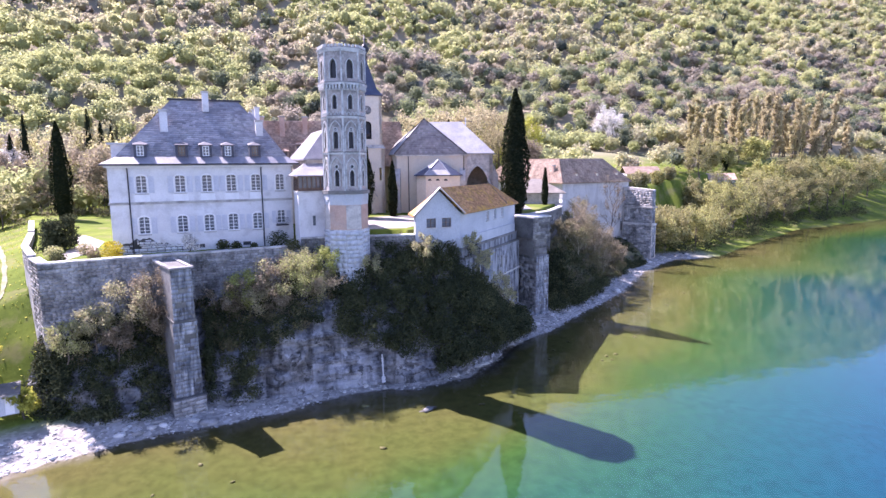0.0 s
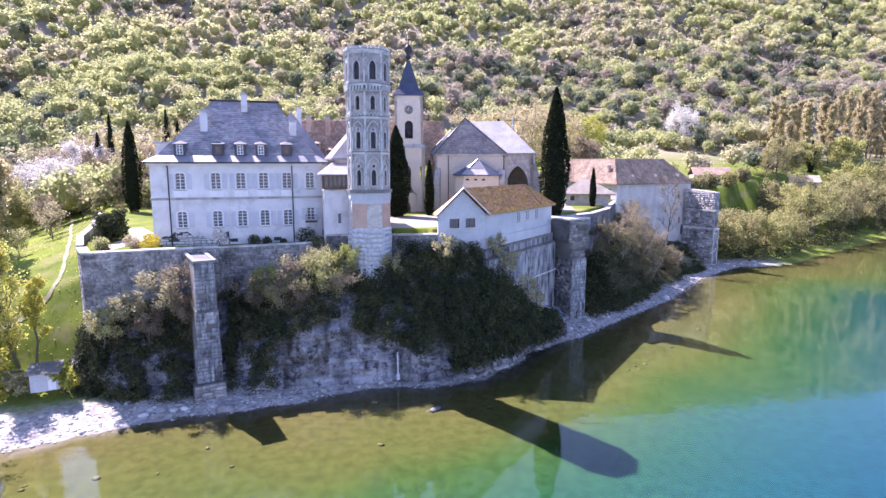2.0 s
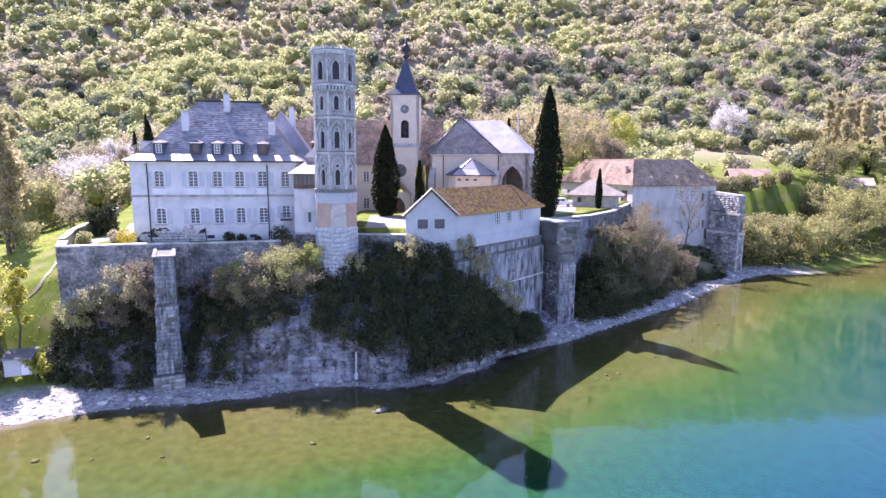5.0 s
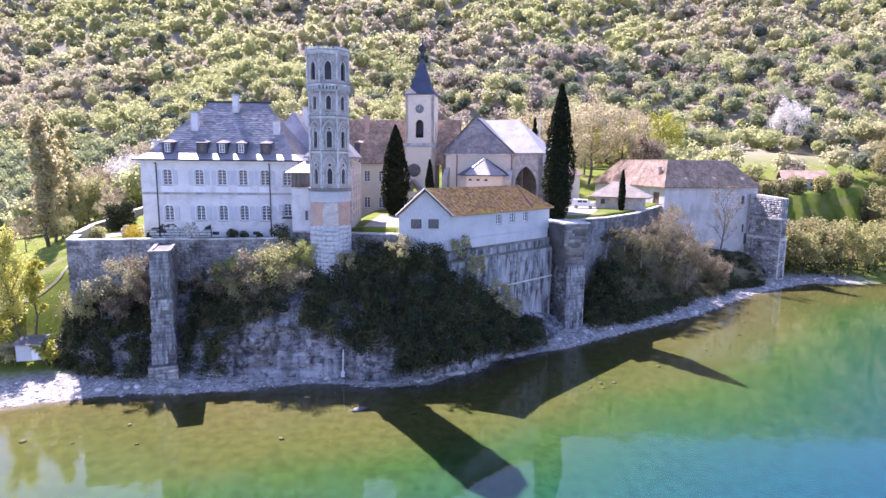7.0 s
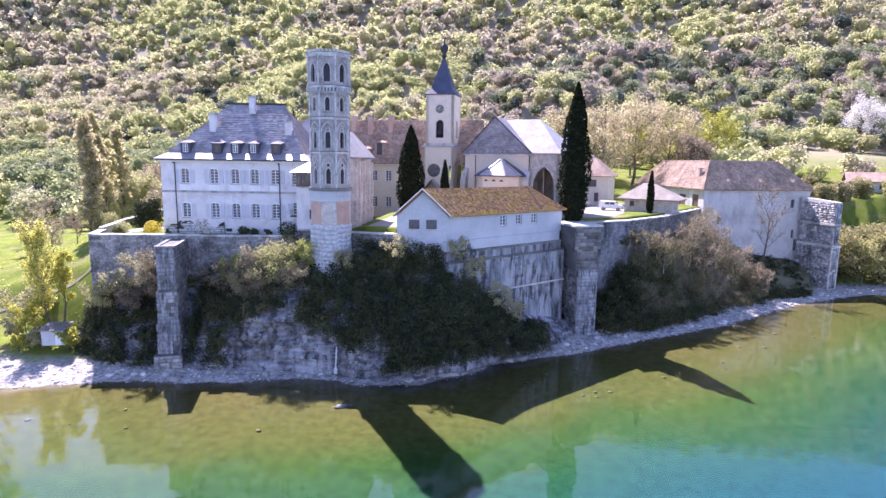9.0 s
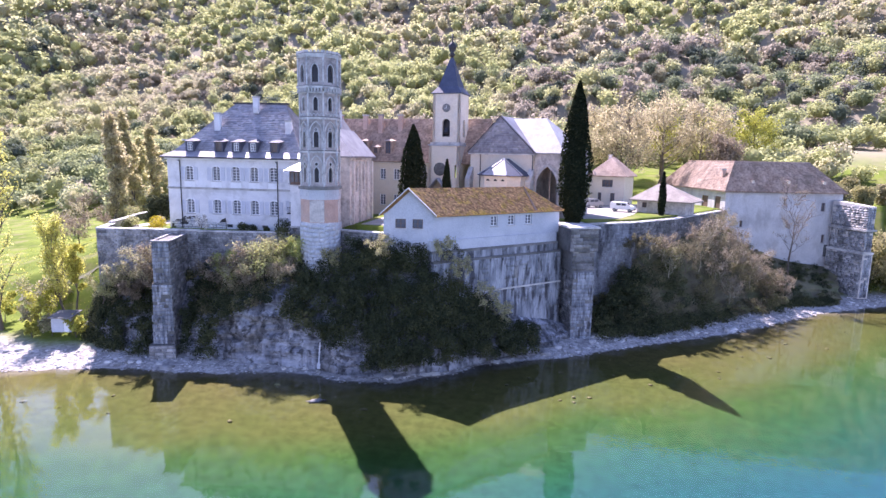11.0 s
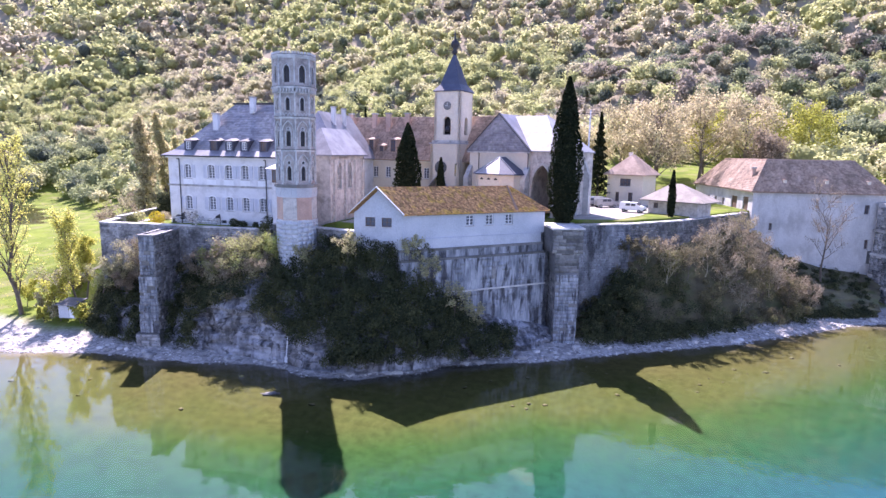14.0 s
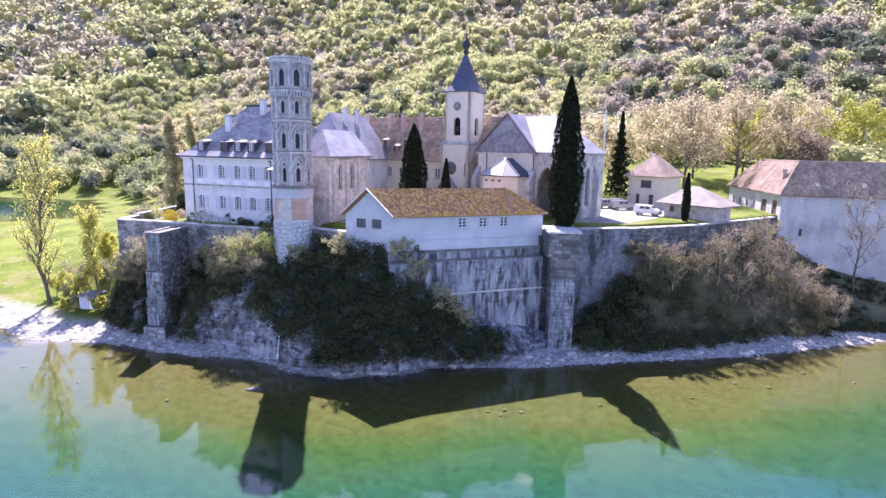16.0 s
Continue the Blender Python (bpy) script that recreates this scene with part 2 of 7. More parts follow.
WALL_STAINED = surface("streaked_lime_wall", (0.125, 0.14, 0.16), (0.39, 0.405, 0.425), 1.3, 0.9, 0.4, 5.0, (0.035, 0.035, 0.04), 1.1, 0.9, per_piece=0.14, stretch=(1, 1, 0.2))
YARD_STONE = surface("dark_streaked_stone", (0.13, 0.14, 0.155), (0.3, 0.31, 0.325), 0.7, 0.92, 0.4, 4.0, (0.045, 0.045, 0.05), 0.5, 0.85, per_piece=0.2, stretch=(1, 1, 0.4))
TERRACE_STONE = surface("grey_terrace_stone", (0.2, 0.195, 0.19), (0.4, 0.39, 0.375), 0.5, 0.92, 0.5, 4.0, (0.08, 0.08, 0.075), 0.35, 0.75, per_piece=0.3)
STONE_DARK = surface("weathered_rubble_stone", (0.12, 0.118, 0.115), (0.27, 0.265, 0.25), 0.6, 0.92, 0.6, 4.0, (0.07, 0.07, 0.06), 0.3, 0.7, per_piece=0.4)
# Wall stone kept darker than the trim: recess shade put into its colour.
TOWER_STONE = surface("shaded_tower_stone", (0.3, 0.27, 0.25), (0.46, 0.42, 0.385), 0.8, 0.9, 0.4, 6.0, (0.13, 0.125, 0.12), 0.6, 0.7)
TRIM_STONE = surface("pale_carved_stone", (0.42, 0.42, 0.41), (0.62, 0.62, 0.6), 1.1, 0.88, 0.3, 6.0, (0.22, 0.22, 0.21), 0.9, 0.65)
BRICK = surface("pink_brick_render", (0.42, 0.28, 0.22), (0.52, 0.36, 0.28), 0.5, 0.9, 0.2, 6.0, (0.45, 0.38, 0.33), 0.4, 0.4)
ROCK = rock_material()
SLATE = surface("blue_grey_slate", (0.17, 0.165, 0.185), (0.27, 0.262, 0.285), 0.5, 0.42, 0.06, 5.0, (0.3, 0.295, 0.29), 0.25, 0.5, per_piece=0.25)
# Covers dormer walls as well, their shade put into its dark colour.
SLATE_DULL = surface("dull_slate_with_shade", (0.05, 0.05, 0.065), (0.08, 0.08, 0.1), 0.5, 0.75, 0.3, 5.0)
# Pale matt roofing: sun glare on choir side and transept is in the colour.
ROOF_PALE = surface("sunlit_weathered_roofing", (0.26, 0.26, 0.275), (0.38, 0.38, 0.39), 0.5, 0.75, 0.3, 5.0, (0.3, 0.29, 0.27), 0.3, 0.5, per_piece=0.15)
SPIRE_BLUE = surface("deep_blue_roofing", (0.035, 0.045, 0.08), (0.06, 0.072, 0.11), 0.5, 0.55, 0.25, 5.0)
TILE_BROWN = surface("brown_clay_tile", (0.26, 0.175, 0.125), (0.42, 0.305, 0.23), 0.5, 0.8, 0.5, 4.0, (0.15, 0.115, 0.085), 0.3, 0.5, per_piece=0.25)
TILE_MOSS = surface("mossy_clay_tile", (0.34, 0.16, 0.065), (0.58, 0.32, 0.14), 3.0, 0.85, 0.6, 6.0, (0.56, 0.35, 0.04), 0.7, 0.65, per_piece=0.45)
ZINC = surface("zinc_sheet", (0.3, 0.31, 0.33), (0.4, 0.41, 0.43), 0.4, 0.4, 0.1, 4.0, metal=0.6)
GLASS = surface("window_glass", (0.06, 0.065, 0.08), (0.13, 0.14, 0.165), 0.5, 0.08, 0.0)
WOOD_GREY = surface("grey_painted_wood", (0.5, 0.51, 0.55), (0.58, 0.59, 0.63), 1.0, 0.7, 0.2, 8.0)
WOOD_BROWN = surface("brown_wood", (0.1, 0.06, 0.04), (0.16, 0.1, 0.07), 1.0, 0.7, 0.3, 8.0)
WHITE_PAINT = surface("white_paint", (0.72, 0.72, 0.72), (0.8, 0.8, 0.8), 1.0, 0.5, 0.1, 8.0)
IRON = surface("dark_iron", (0.03, 0.03, 0.035), (0.05, 0.05, 0.055), 1.0, 0.5, 0.1, 8.0, metal=0.5)
BARK = surface("bark", (0.09, 0.07, 0.055), (0.17, 0.14, 0.11), 0.8, 0.95, 0.8, 6.0)
GRAVEL = surface("pale_gravel", (0.25, 0.23, 0.2), (0.37, 0.34, 0.29), 0.4, 0.95, 0.4, 8.0)
PEBBLE = surface("pebble_limestone", (0.28, 0.27, 0.25), (0.52, 0.5, 0.47), 0.6, 0.9, 0.3, 6.0, per_piece=0.4)
GROUND = ground_material()
WATER = water_material()
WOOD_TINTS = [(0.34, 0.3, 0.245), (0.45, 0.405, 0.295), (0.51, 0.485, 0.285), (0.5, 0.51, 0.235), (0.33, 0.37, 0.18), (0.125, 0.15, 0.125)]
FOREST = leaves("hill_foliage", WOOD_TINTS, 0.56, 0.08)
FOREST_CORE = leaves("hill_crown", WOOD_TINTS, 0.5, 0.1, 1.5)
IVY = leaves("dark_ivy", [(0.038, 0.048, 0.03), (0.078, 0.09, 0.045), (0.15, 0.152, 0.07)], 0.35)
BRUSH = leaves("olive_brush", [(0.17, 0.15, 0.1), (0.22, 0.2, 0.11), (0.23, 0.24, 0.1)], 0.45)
SHRUB = leaves("spring_shrub", [(0.4, 0.34, 0.25), (0.42, 0.4, 0.22), (0.4, 0.44, 0.13)], 0.5)
TWIG = leaves("bare_twigs", [(0.22, 0.18, 0.13), (0.3, 0.25, 0.175), (0.39, 0.335, 0.23)], 0.45)
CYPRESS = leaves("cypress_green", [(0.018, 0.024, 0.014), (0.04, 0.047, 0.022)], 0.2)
GOLD = leaves("yellow_blossom", [(0.45, 0.36, 0.03), (0.6, 0.48, 0.05)], 0.3)
BLOSSOM = leaves("white_blossom", [(0.6, 0.57, 0.52), (0.75, 0.73, 0.68)], 0.4)
WILLOW = leaves("willow_leaf", [(0.27, 0.24, 0.14), (0.36, 0.335, 0.155), (0.42, 0.42, 0.15)], 0.5)
LIME = leaves("fresh_leaf", [(0.34, 0.36, 0.075), (0.54, 0.51, 0.11)], 0.55)

# ---- building helpers ----
def link(name, bm, material, parent=None, smooth=False):
    me = bpy.data.meshes.new(name)
    bm.to_mesh(me)
    bm.free()
    me.materials.append(material)
    if smooth:
        me.shade_smooth()
    ob = new(name, me)
    ob.parent = parent
    return ob


def part(name, bm, material, parent, label="", smooth=False):
    return tagged(link(name, bm, material, parent, smooth), label)


def thing(name, m, label, category, group="", kind=""):
    ob = new(name)
    ob.matrix_world = m
    ob.empty_display_size = 0.5
    return tagged(ob, label, category, group, kind)


def poly(bm, *pts):
    return bm.faces.new([bm.verts.new(p) for p in pts])


def box(bm, x0, x1, y0, y1, z0, z1, m=None):
    v = [bm.verts.new((m @ Vector(p)) if m else p) for p in ((x0, y0, z0), (x1, y0, z0), (x1, y1, z0), (x0, y1, z0), (x0, y0, z1), (x1, y0, z1), (x1, y1, z1), (x0, y1, z1))]
    for f in ((0, 3, 2, 1), (4, 5, 6, 7), (0, 1, 5, 4), (1, 2, 6, 5), (2, 3, 7, 6), (3, 0, 4, 7)):
        bm.faces.new([v[k] for k in f])


def boxed(*args, m=None):
    bm = bmesh.new()
    box(bm, *args, m=m)
    return bm


def prism(bm, pts, z0, z1):
    """An upright prism over a counter-clockwise outline; z1 may be a list."""
    tops = z1 if isinstance(z1, (list, tuple)) else [z1] * len(pts)
    lo = [bm.verts.new((x, y, z0)) for x, y in pts]
    hi = [bm.verts.new((x, y, z)) for (x, y), z in zip(pts, tops)]
    k = len(pts)
    for a in range(k):
        b = (a + 1) % k
        bm.faces.new((lo[a], lo[b], hi[b], hi[a]))
    bm.faces.new(hi)
    bm.faces.new(lo[::-1])


def rings(bm, profile, sides, turn=0.0, cap=True, x=0.0, y=0.0):
    """A turned shape from (radius, height) pairs."""
    rows = []
    for r, z in profile:
        rows.append([bm.verts.new((x + r * math.cos(turn + 2 * math.pi * k / sides), y + r * math.sin(turn + 2 * math.pi * k / sides), z)) for k in range(sides)])
    for a, b in zip(rows, rows[1:]):
        for k in range(sides):
            j = (k + 1) % sides
            bm.faces.new((a[k], a[j], b[j], b[k]))
    if cap:
        bm.faces.new(rows[0][::-1])
        bm.faces.new(rows[-1])
    return rows


def arch_points(s0, s1, z0, z1, kind, steps=8):
    """The outline of an opening's head from its right springing to its left one."""
    w = (s1 - s0) / 2
    mid = (s0 + s1) / 2
    if kind == "round":
        return [(mid + w * math.cos(a), z1 - w + w * math.sin(a)) for a in np.linspace(0, math.pi, steps * 2 + 1)]
    if kind == "segment":
        h = 0.5 * w
        return [(mid + w * c, z1 - h * c * c) for c in np.linspace(1, -1, steps + 1)]
    h = min(1.75 * w, z1 - z0)
    r = (w * w + h * h) / (2 * w)
    end = math.asin(min(1, h / r)) if h <= r else math.pi / 2
    right = [(s1 - r + r * math.cos(a), z1 - h + r * math.sin(a)) for a in np.linspace(0, end, steps)]
    return right + [(2 * mid - x, z) for x, z in right[-2::-1]]


def wall(bm, p0, p1, z0, z1, th, holes=()):
    """An upright wall from p0 to p1, seen from its right-hand side, with holes (s0, s1, za, zb, kind) cut through; th reaches to the left."""
    p0, p1 = Vector((*p0, 0)), Vector((*p1, 0))
    u = (p1 - p0).normalized()
    inn = Vector((-u.y, u.x, 0)) * th
    length = (p1 - p0).length

    def at(s, z, back=False):
        return p0 + u * s + Vector((0, 0, z)) + (inn if back else Vector())

    ss = sorted({0.0, length, *[h[0] for h in holes], *[h[1] for h in holes]})
    zs = sorted({z0, z1, *[h[2] for h in holes], *[h[3] for h in holes]})

    def solid(i, j):
        if not (0 <= i < len(ss) - 1 and 0 <= j < len(zs) - 1):
            return False
        s, z = (ss[i] + ss[i + 1]) / 2, (zs[j] + zs[j + 1]) / 2
        return not any(h[0] < s < h[1] and h[2] < z < h[3] for h in holes)

    for i in range(len(ss) - 1):
        for j in range(len(zs) - 1):
            if not solid(i, j):
                continue
            a, b, c, d = ss[i], ss[i + 1], zs[j], zs[j + 1]
            poly(bm, at(a, c), at(b, c), at(b, d), at(a, d))
            poly(bm, at(b, c, 1), at(a, c, 1), at(a, d, 1), at(b, d, 1))
            if not solid(i - 1, j):
                poly(bm, at(a, c, 1), at(a, c), at(a, d), at(a, d, 1))
            if not solid(i + 1, j):
                poly(bm, at(b, c), at(b, c, 1), at(b, d, 1), at(b, d))
            if not solid(i, j - 1):
                poly(bm, at(a, c, 1), at(b, c, 1), at(b, c), at(a, c))
            if not solid(i, j + 1):
                poly(bm, at(a, d), at(b, d), at(b, d, 1), at(a, d, 1))
    for h in holes:
        if len(h) < 5 or not h[4]:
            continue
        s0, s1, za, zb, kind = h[:5]
        arc = arch_points(s0, s1, za, zb, kind)
        half = len(arc) // 2
        for run, corner in ((arc[: half + 1], (s1, zb)), (arc[half:], (s0, zb))):
            for (xa, ya), (xb, yb) in zip(run, run[1:]):
                poly(bm, at(*corner), at(xa, ya), at(xb, yb))
                poly(bm, at(*corner, 1), at(xb, yb, 1), at(xa, ya, 1))
                poly(bm, at(xb, yb), at(xa, ya), at(xa, ya, 1), at(xb, yb, 1))


def framed(u0, u1, z):
    """The pose of a local frame whose x axis runs from u0 to u1 on the plan."""
    return pose(u0[0], u0[1], z, 0, 0, math.degrees(math.atan2(u1[1] - u0[1], u1[0] - u0[0])))


def slab_roof(bm, faces, th=0.18):
    """Roof planes given as outlines, with thickness below them."""
    for f in faces:
        pts = [Vector(p) for p in f]
        lo = [p - Vector((0, 0, th)) for p in pts]
        poly(bm, *pts)
        poly(bm, *lo[::-1])
        for a in range(len(pts)):
            b = (a + 1) % len(pts)
            poly(bm, pts[a], lo[a], lo[b], pts[b])


def near(p, a, b):
    """Distance on the plan from points p (n, 2) to the segment a b."""
    d = np.subtract(b, a)
    k = np.clip(((p - a) @ d) / (d @ d), 0, 1)
    return np.hypot(*(p - (np.array(a) + k[:, None] * d)).T)


def inside(p, outline):
    """Which of the points p (n, 2) lie inside a closed outline."""
    x, y = p.T
    hit = np.zeros(len(p), bool)
    for (xa, ya), (xb, yb) in zip(outline, outline[1:] + outline[:1]):
        cross = (ya > y) != (yb > y)
        with np.errstate(divide="ignore", invalid="ignore"):
            hit ^= cross & (x < (xb - xa) * (y - ya) / (yb - ya) + xa)
    return hit


def from_arrays(name, verts, faces, material, tint=None, parent=None, smooth=False):
    """A mesh object straight from number arrays; tint is a value for each point."""
    me = bpy.data.meshes.new(name)
    verts, faces = np.asarray(verts, np.float32), np.asarray(faces, np.int32)
    k = faces.shape[1]
    me.vertices.add(len(verts))
    me.vertices.foreach_set("co", verts.ravel())
    me.loops.add(faces.size)
    me.loops.foreach_set("vertex_index", faces.ravel())
    me.polygons.add(len(faces))
    me.polygons.foreach_set("loop_start", np.arange(0, faces.size, k, dtype=np.int32))
    me.polygons.foreach_set("loop_total", np.full(len(faces), k, np.int32))
    if tint is not None:
        me.attributes.new("tint", "FLOAT", "POINT").data.foreach_set("value", np.asarray(tint, np.float32))
    me.update(calc_edges=True)
    me.validate()
    me.materials.append(material)
    if smooth:
        me.shade_smooth()
    ob = new(name, me)
    ob.parent = parent
    return ob


RNG = np.random.default_rng(7)


ICO_V = np.array([(0, 0, 1), (0.894, 0, 0.447), (0.276, 0.851, 0.447), (-0.724, 0.526, 0.447), (-0.724, -0.526, 0.447), (0.276, -0.851, 0.447), (0.724, 0.526, -0.447), (-0.276, 0.851, -0.447), (-0.894, 0, -0.447), (-0.276, -0.851, -0.447), (0.724, -0.526, -0.447), (0, 0, -1)])
ICO_F = np.array([(0, k, k % 5 + 1) for k in range(1, 6)] + [(k, k + 5, k % 5 + 1) for k in range(1, 6)] + [(k % 5 + 1, k + 5, k % 5 + 6) for k in range(1, 6)] + [(11, k % 5 + 6, k + 5) for k in range(1, 6)])


def leaf_cards(centres, size, tint, flat=0.0, out=None):
    """Small bent leaf clumps as quads with random turns round the centres; size and tint are values for each."""
    k = len(centres)
    n = RNG.normal(size=(k, 3))
    n[:, 2] += flat
    if out is not None:
        n = n * 0.7 + out * 0.9
    n /= np.linalg.norm(n, axis=1)[:, None]
    a = np.cross(n, RNG.normal(size=(k, 3)))
    a /= np.linalg.norm(a, axis=1)[:, None]
    b = np.cross(n, a)
    s = np.broadcast_to(size, (k,))[:, None]
    q = np.stack([centres - a * s * 0.5, centres - b * s * 0.32 + n * s * 0.1, centres + a * s * 0.5, centres + b * s * 0.32 + n * s * 0.1], 1)
    return q.reshape(-1, 3), np.arange(4 * k).reshape(-1, 4), np.repeat(np.broadcast_to(tint, (k,)), 4)


def ball_points(k, power=0.5):
    """Random points in a unit ball, crowded towards its skin."""
    d = RNG.normal(size=(k, 3))
    d /= np.linalg.norm(d, axis=1)[:, None]
    return d * (RNG.random(k) ** power)[:, None]

# ---- land and lake ----
SHORE = [(-1800, -300), (-700, 60), (-400, 150), (-269, 195), (-250, 212), (-200, 176), (-176, 156), (-192, 132), (-205, 112), (-150, 78), (-100, 63), (-78, 59.5), (-70, 59.8), (-59, 57.4), (-50, 60.6), (-44, 62.2), (-32, 63.4), (-28, 65), (-22.5, 66.5), (-18, 66), (-16, 65), (-8.5, 66.3), (-1, 72.4), (0, 74.6), (7.4, 79), (11, 80.6), (22, 88.5), (39, 100), (52, 112), (60, 119), (70, 125.5), (80, 131), (87, 130), (96, 131), (114, 141), (172, 172), (211, 182), (254, 190), (500, 240), (1800, 300), (1800, 2200), (-1800, 2200)]
PLATEAU = [(-53.6, 73), (-27, 78.2), (-20, 78.6), (-12, 77.2), (-7, 79), (8.5, 93), (12.5, 98), (21.5, 102.5), (30, 112), (35, 119), (44.6, 134.6), (46, 140), (70, 146), (78, 154), (120, 178), (260, 240), (1800, 420), (1800, 2200), (-1800, 2200), (-400, 700), (-130, 300), (-82, 160), (-70.3, 124), (-64.3, 103), (-59.8, 85), (-56.4, 77)]


def smooth_step(a, b, x):
    k = np.clip((x - a) / (b - a), 0, 1)
    return k * k * (3 - 2 * k)


def land_height(x, y):
    """The height of the ground at points of the plan: lake bed, beach, meadow, terrace, yard and the hill behind."""
    p = np.stack([x, y], 1)
    d = np.full(len(p), 1e9)
    for a, b in zip(SHORE, SHORE[1:]):
        d = np.minimum(d, near(p, a, b))
    land = inside(p, SHORE)
    wob = np.sin(x * 0.05 + 1.3 * np.sin(y * 0.021)) * np.sin(y * 0.043 + x * 0.011)
    fine = np.sin(x * 0.9 + 2 * np.sin(y * 0.37)) * np.sin(y * 0.8 + np.sin(x * 0.5))
    bed = -0.03 - 0.012 * d - 0.035 * np.maximum(d - 15.5 + 5 * wob, 0)
    bed = np.maximum(bed, -1.9) + 0.012 * fine
    low = 0.02 + 0.16 * np.minimum(d, 9) + 0.09 * np.clip(d - 9, 0, 70) + 0.06 * fine + 0.3 * wob * np.clip(d / 20, 0, 1)
    ridge = 165 + 0.1 * np.maximum(-x - 60, 0) - 0.05 * np.clip(x, 0, 300)
    west = smooth_step(-160, -320, x)
    u = np.maximum(y - ridge, west * np.maximum(d - 12, 0))
    rise = 0.15 * np.minimum(u, 140) + 0.4 * np.clip(u - 115, 0, 150) + 0.6 * np.maximum(u - 265, 0)
    crest = np.interp(x, [-1700, -1200, -700, 0, 900, 1700], [300, 305, 420, 535, 500, 500])
    rise = np.where(rise > crest, crest + 0.12 * (rise - crest), rise) + 9 * wob * np.clip(u / 200, 0, 1)
    flat = 16.2 + 1.7 * smooth_step(-24, -19, x)
    top = inside(p, PLATEAU)
    edge = np.full(len(p), 1e9)
    for a, b in zip(PLATEAU[-7:], PLATEAU[-6:]):
        edge = np.minimum(edge, near(p, a, b))
    drop = np.interp(y, [72, 77, 82, 90, 100], [15, 9, 4.5, 2.2, 1.2])
    slope = np.where(x < -40, flat - drop - 0.3 * np.maximum(edge - 1, 0), 0)
    z = np.where(top, flat, np.minimum(np.maximum(low, slope), flat))
    return np.where(land, np.maximum(z, 0) + rise * np.clip(d / 40, 0, 1), bed)


def axis_steps(lo, hi, fine_lo, fine_hi, step, growth=1.12):
    out = list(np.arange(fine_lo, fine_hi + step, step))
    s, v = step, out[-1]
    while v < hi:
        s *= growth
        v += s
        out.append(v)
    s, v = step, out[0]
    while v > lo:
        s *= growth
        v -= s
        out.insert(0, v)
    return np.array(out)


gx, gy = axis_steps(-1750, 1700, -75, 90, 0.9), axis_steps(-700, 2000, 55, 142, 0.9)
XX, YY = np.meshgrid(gx, gy)
ZZ = land_height(XX.ravel(), YY.ravel())
idx = np.arange(XX.size).reshape(XX.shape)
quads = np.stack([idx[:-1, :-1], idx[:-1, 1:], idx[1:, 1:], idx[1:, :-1]], -1).reshape(-1, 4)
tagged(from_arrays("ground", np.stack([XX.ravel(), YY.ravel(), ZZ], 1), quads, GROUND, smooth=True), "meadow, pebble beach and lake bed in one sheet of ground", "ground", kind="structure")
bm = bmesh.new()
poly(bm, (-1700, -700, 0), (1700, -700, 0), (1700, 420, 0), (-1700, 420, 0))
tagged(link("water", bm, WATER), "clear green-blue lake water, calm with faint ripples", "lake", kind="structure")

# ---- building pieces ----
MESHES = {}


def put(name, key, make, material, parent, m, label="", smooth=False):
    """A part whose mesh is shared by all parts with the same key."""
    if key not in MESHES:
        b = make()
        me = bpy.data.meshes.new(name)
        b.to_mesh(me)
        b.free()
        me.materials.append(material)
        if smooth:
            me.shade_smooth()
        MESHES[key] = me
    ob = new(name, MESHES[key])
    ob.parent = parent
    ob.matrix_basis = m
    return tagged(ob, label)


def window(parent, m, w, h, cols=2, rows=4, frame_mat=WHITE_PAINT, deep=0.2, name="window", sill=True, kind=""):
    """A glazed window: frame with bars, two glass panes behind it and a stone sill. m is its bottom centre on the wall's face."""
    def frame_mesh():
        b = bmesh.new()
        f = 0.1
        lights = []
        for k in range(cols):
            for j in range(rows):
                x0, x1 = (f if k == 0 else w * k / cols + 0.05), (w - f if k == cols - 1 else w * (k + 1) / cols - 0.05)
                z0, z1 = (f if j == 0 else h * j / rows + 0.028), (h - f if j == rows - 1 else h * (j + 1) / rows - 0.028)
                lights.append((x0, x1, z0, z1))
        wall(b, (-w / 2, deep), (w / 2, deep), 0, h, 0.06, lights)
        bmesh.ops.remove_doubles(b, verts=b.verts, dist=1e-4)
        return b

    win = put(name, (name, w, h, cols, rows, deep, frame_mat.name), frame_mesh, frame_mat, parent, m)
    for s in (-1, 1):
        put("pane", ("pane", w, h), lambda: boxed(0.004, w / 2 - 0.03, 0, 0.012, 0.03, h - 0.03), GLASS, win, pose(-w / 2 + 0.026 if s < 0 else 0.0, deep + 0.065, 0))
    if sill:
        put("window_sill", ("sill", w), lambda: boxed(-w / 2 - 0.12, w / 2 + 0.12, -0.1, 0.18, -0.14, -0.004), STONE, win, pose(0, 0, 0))
    return win


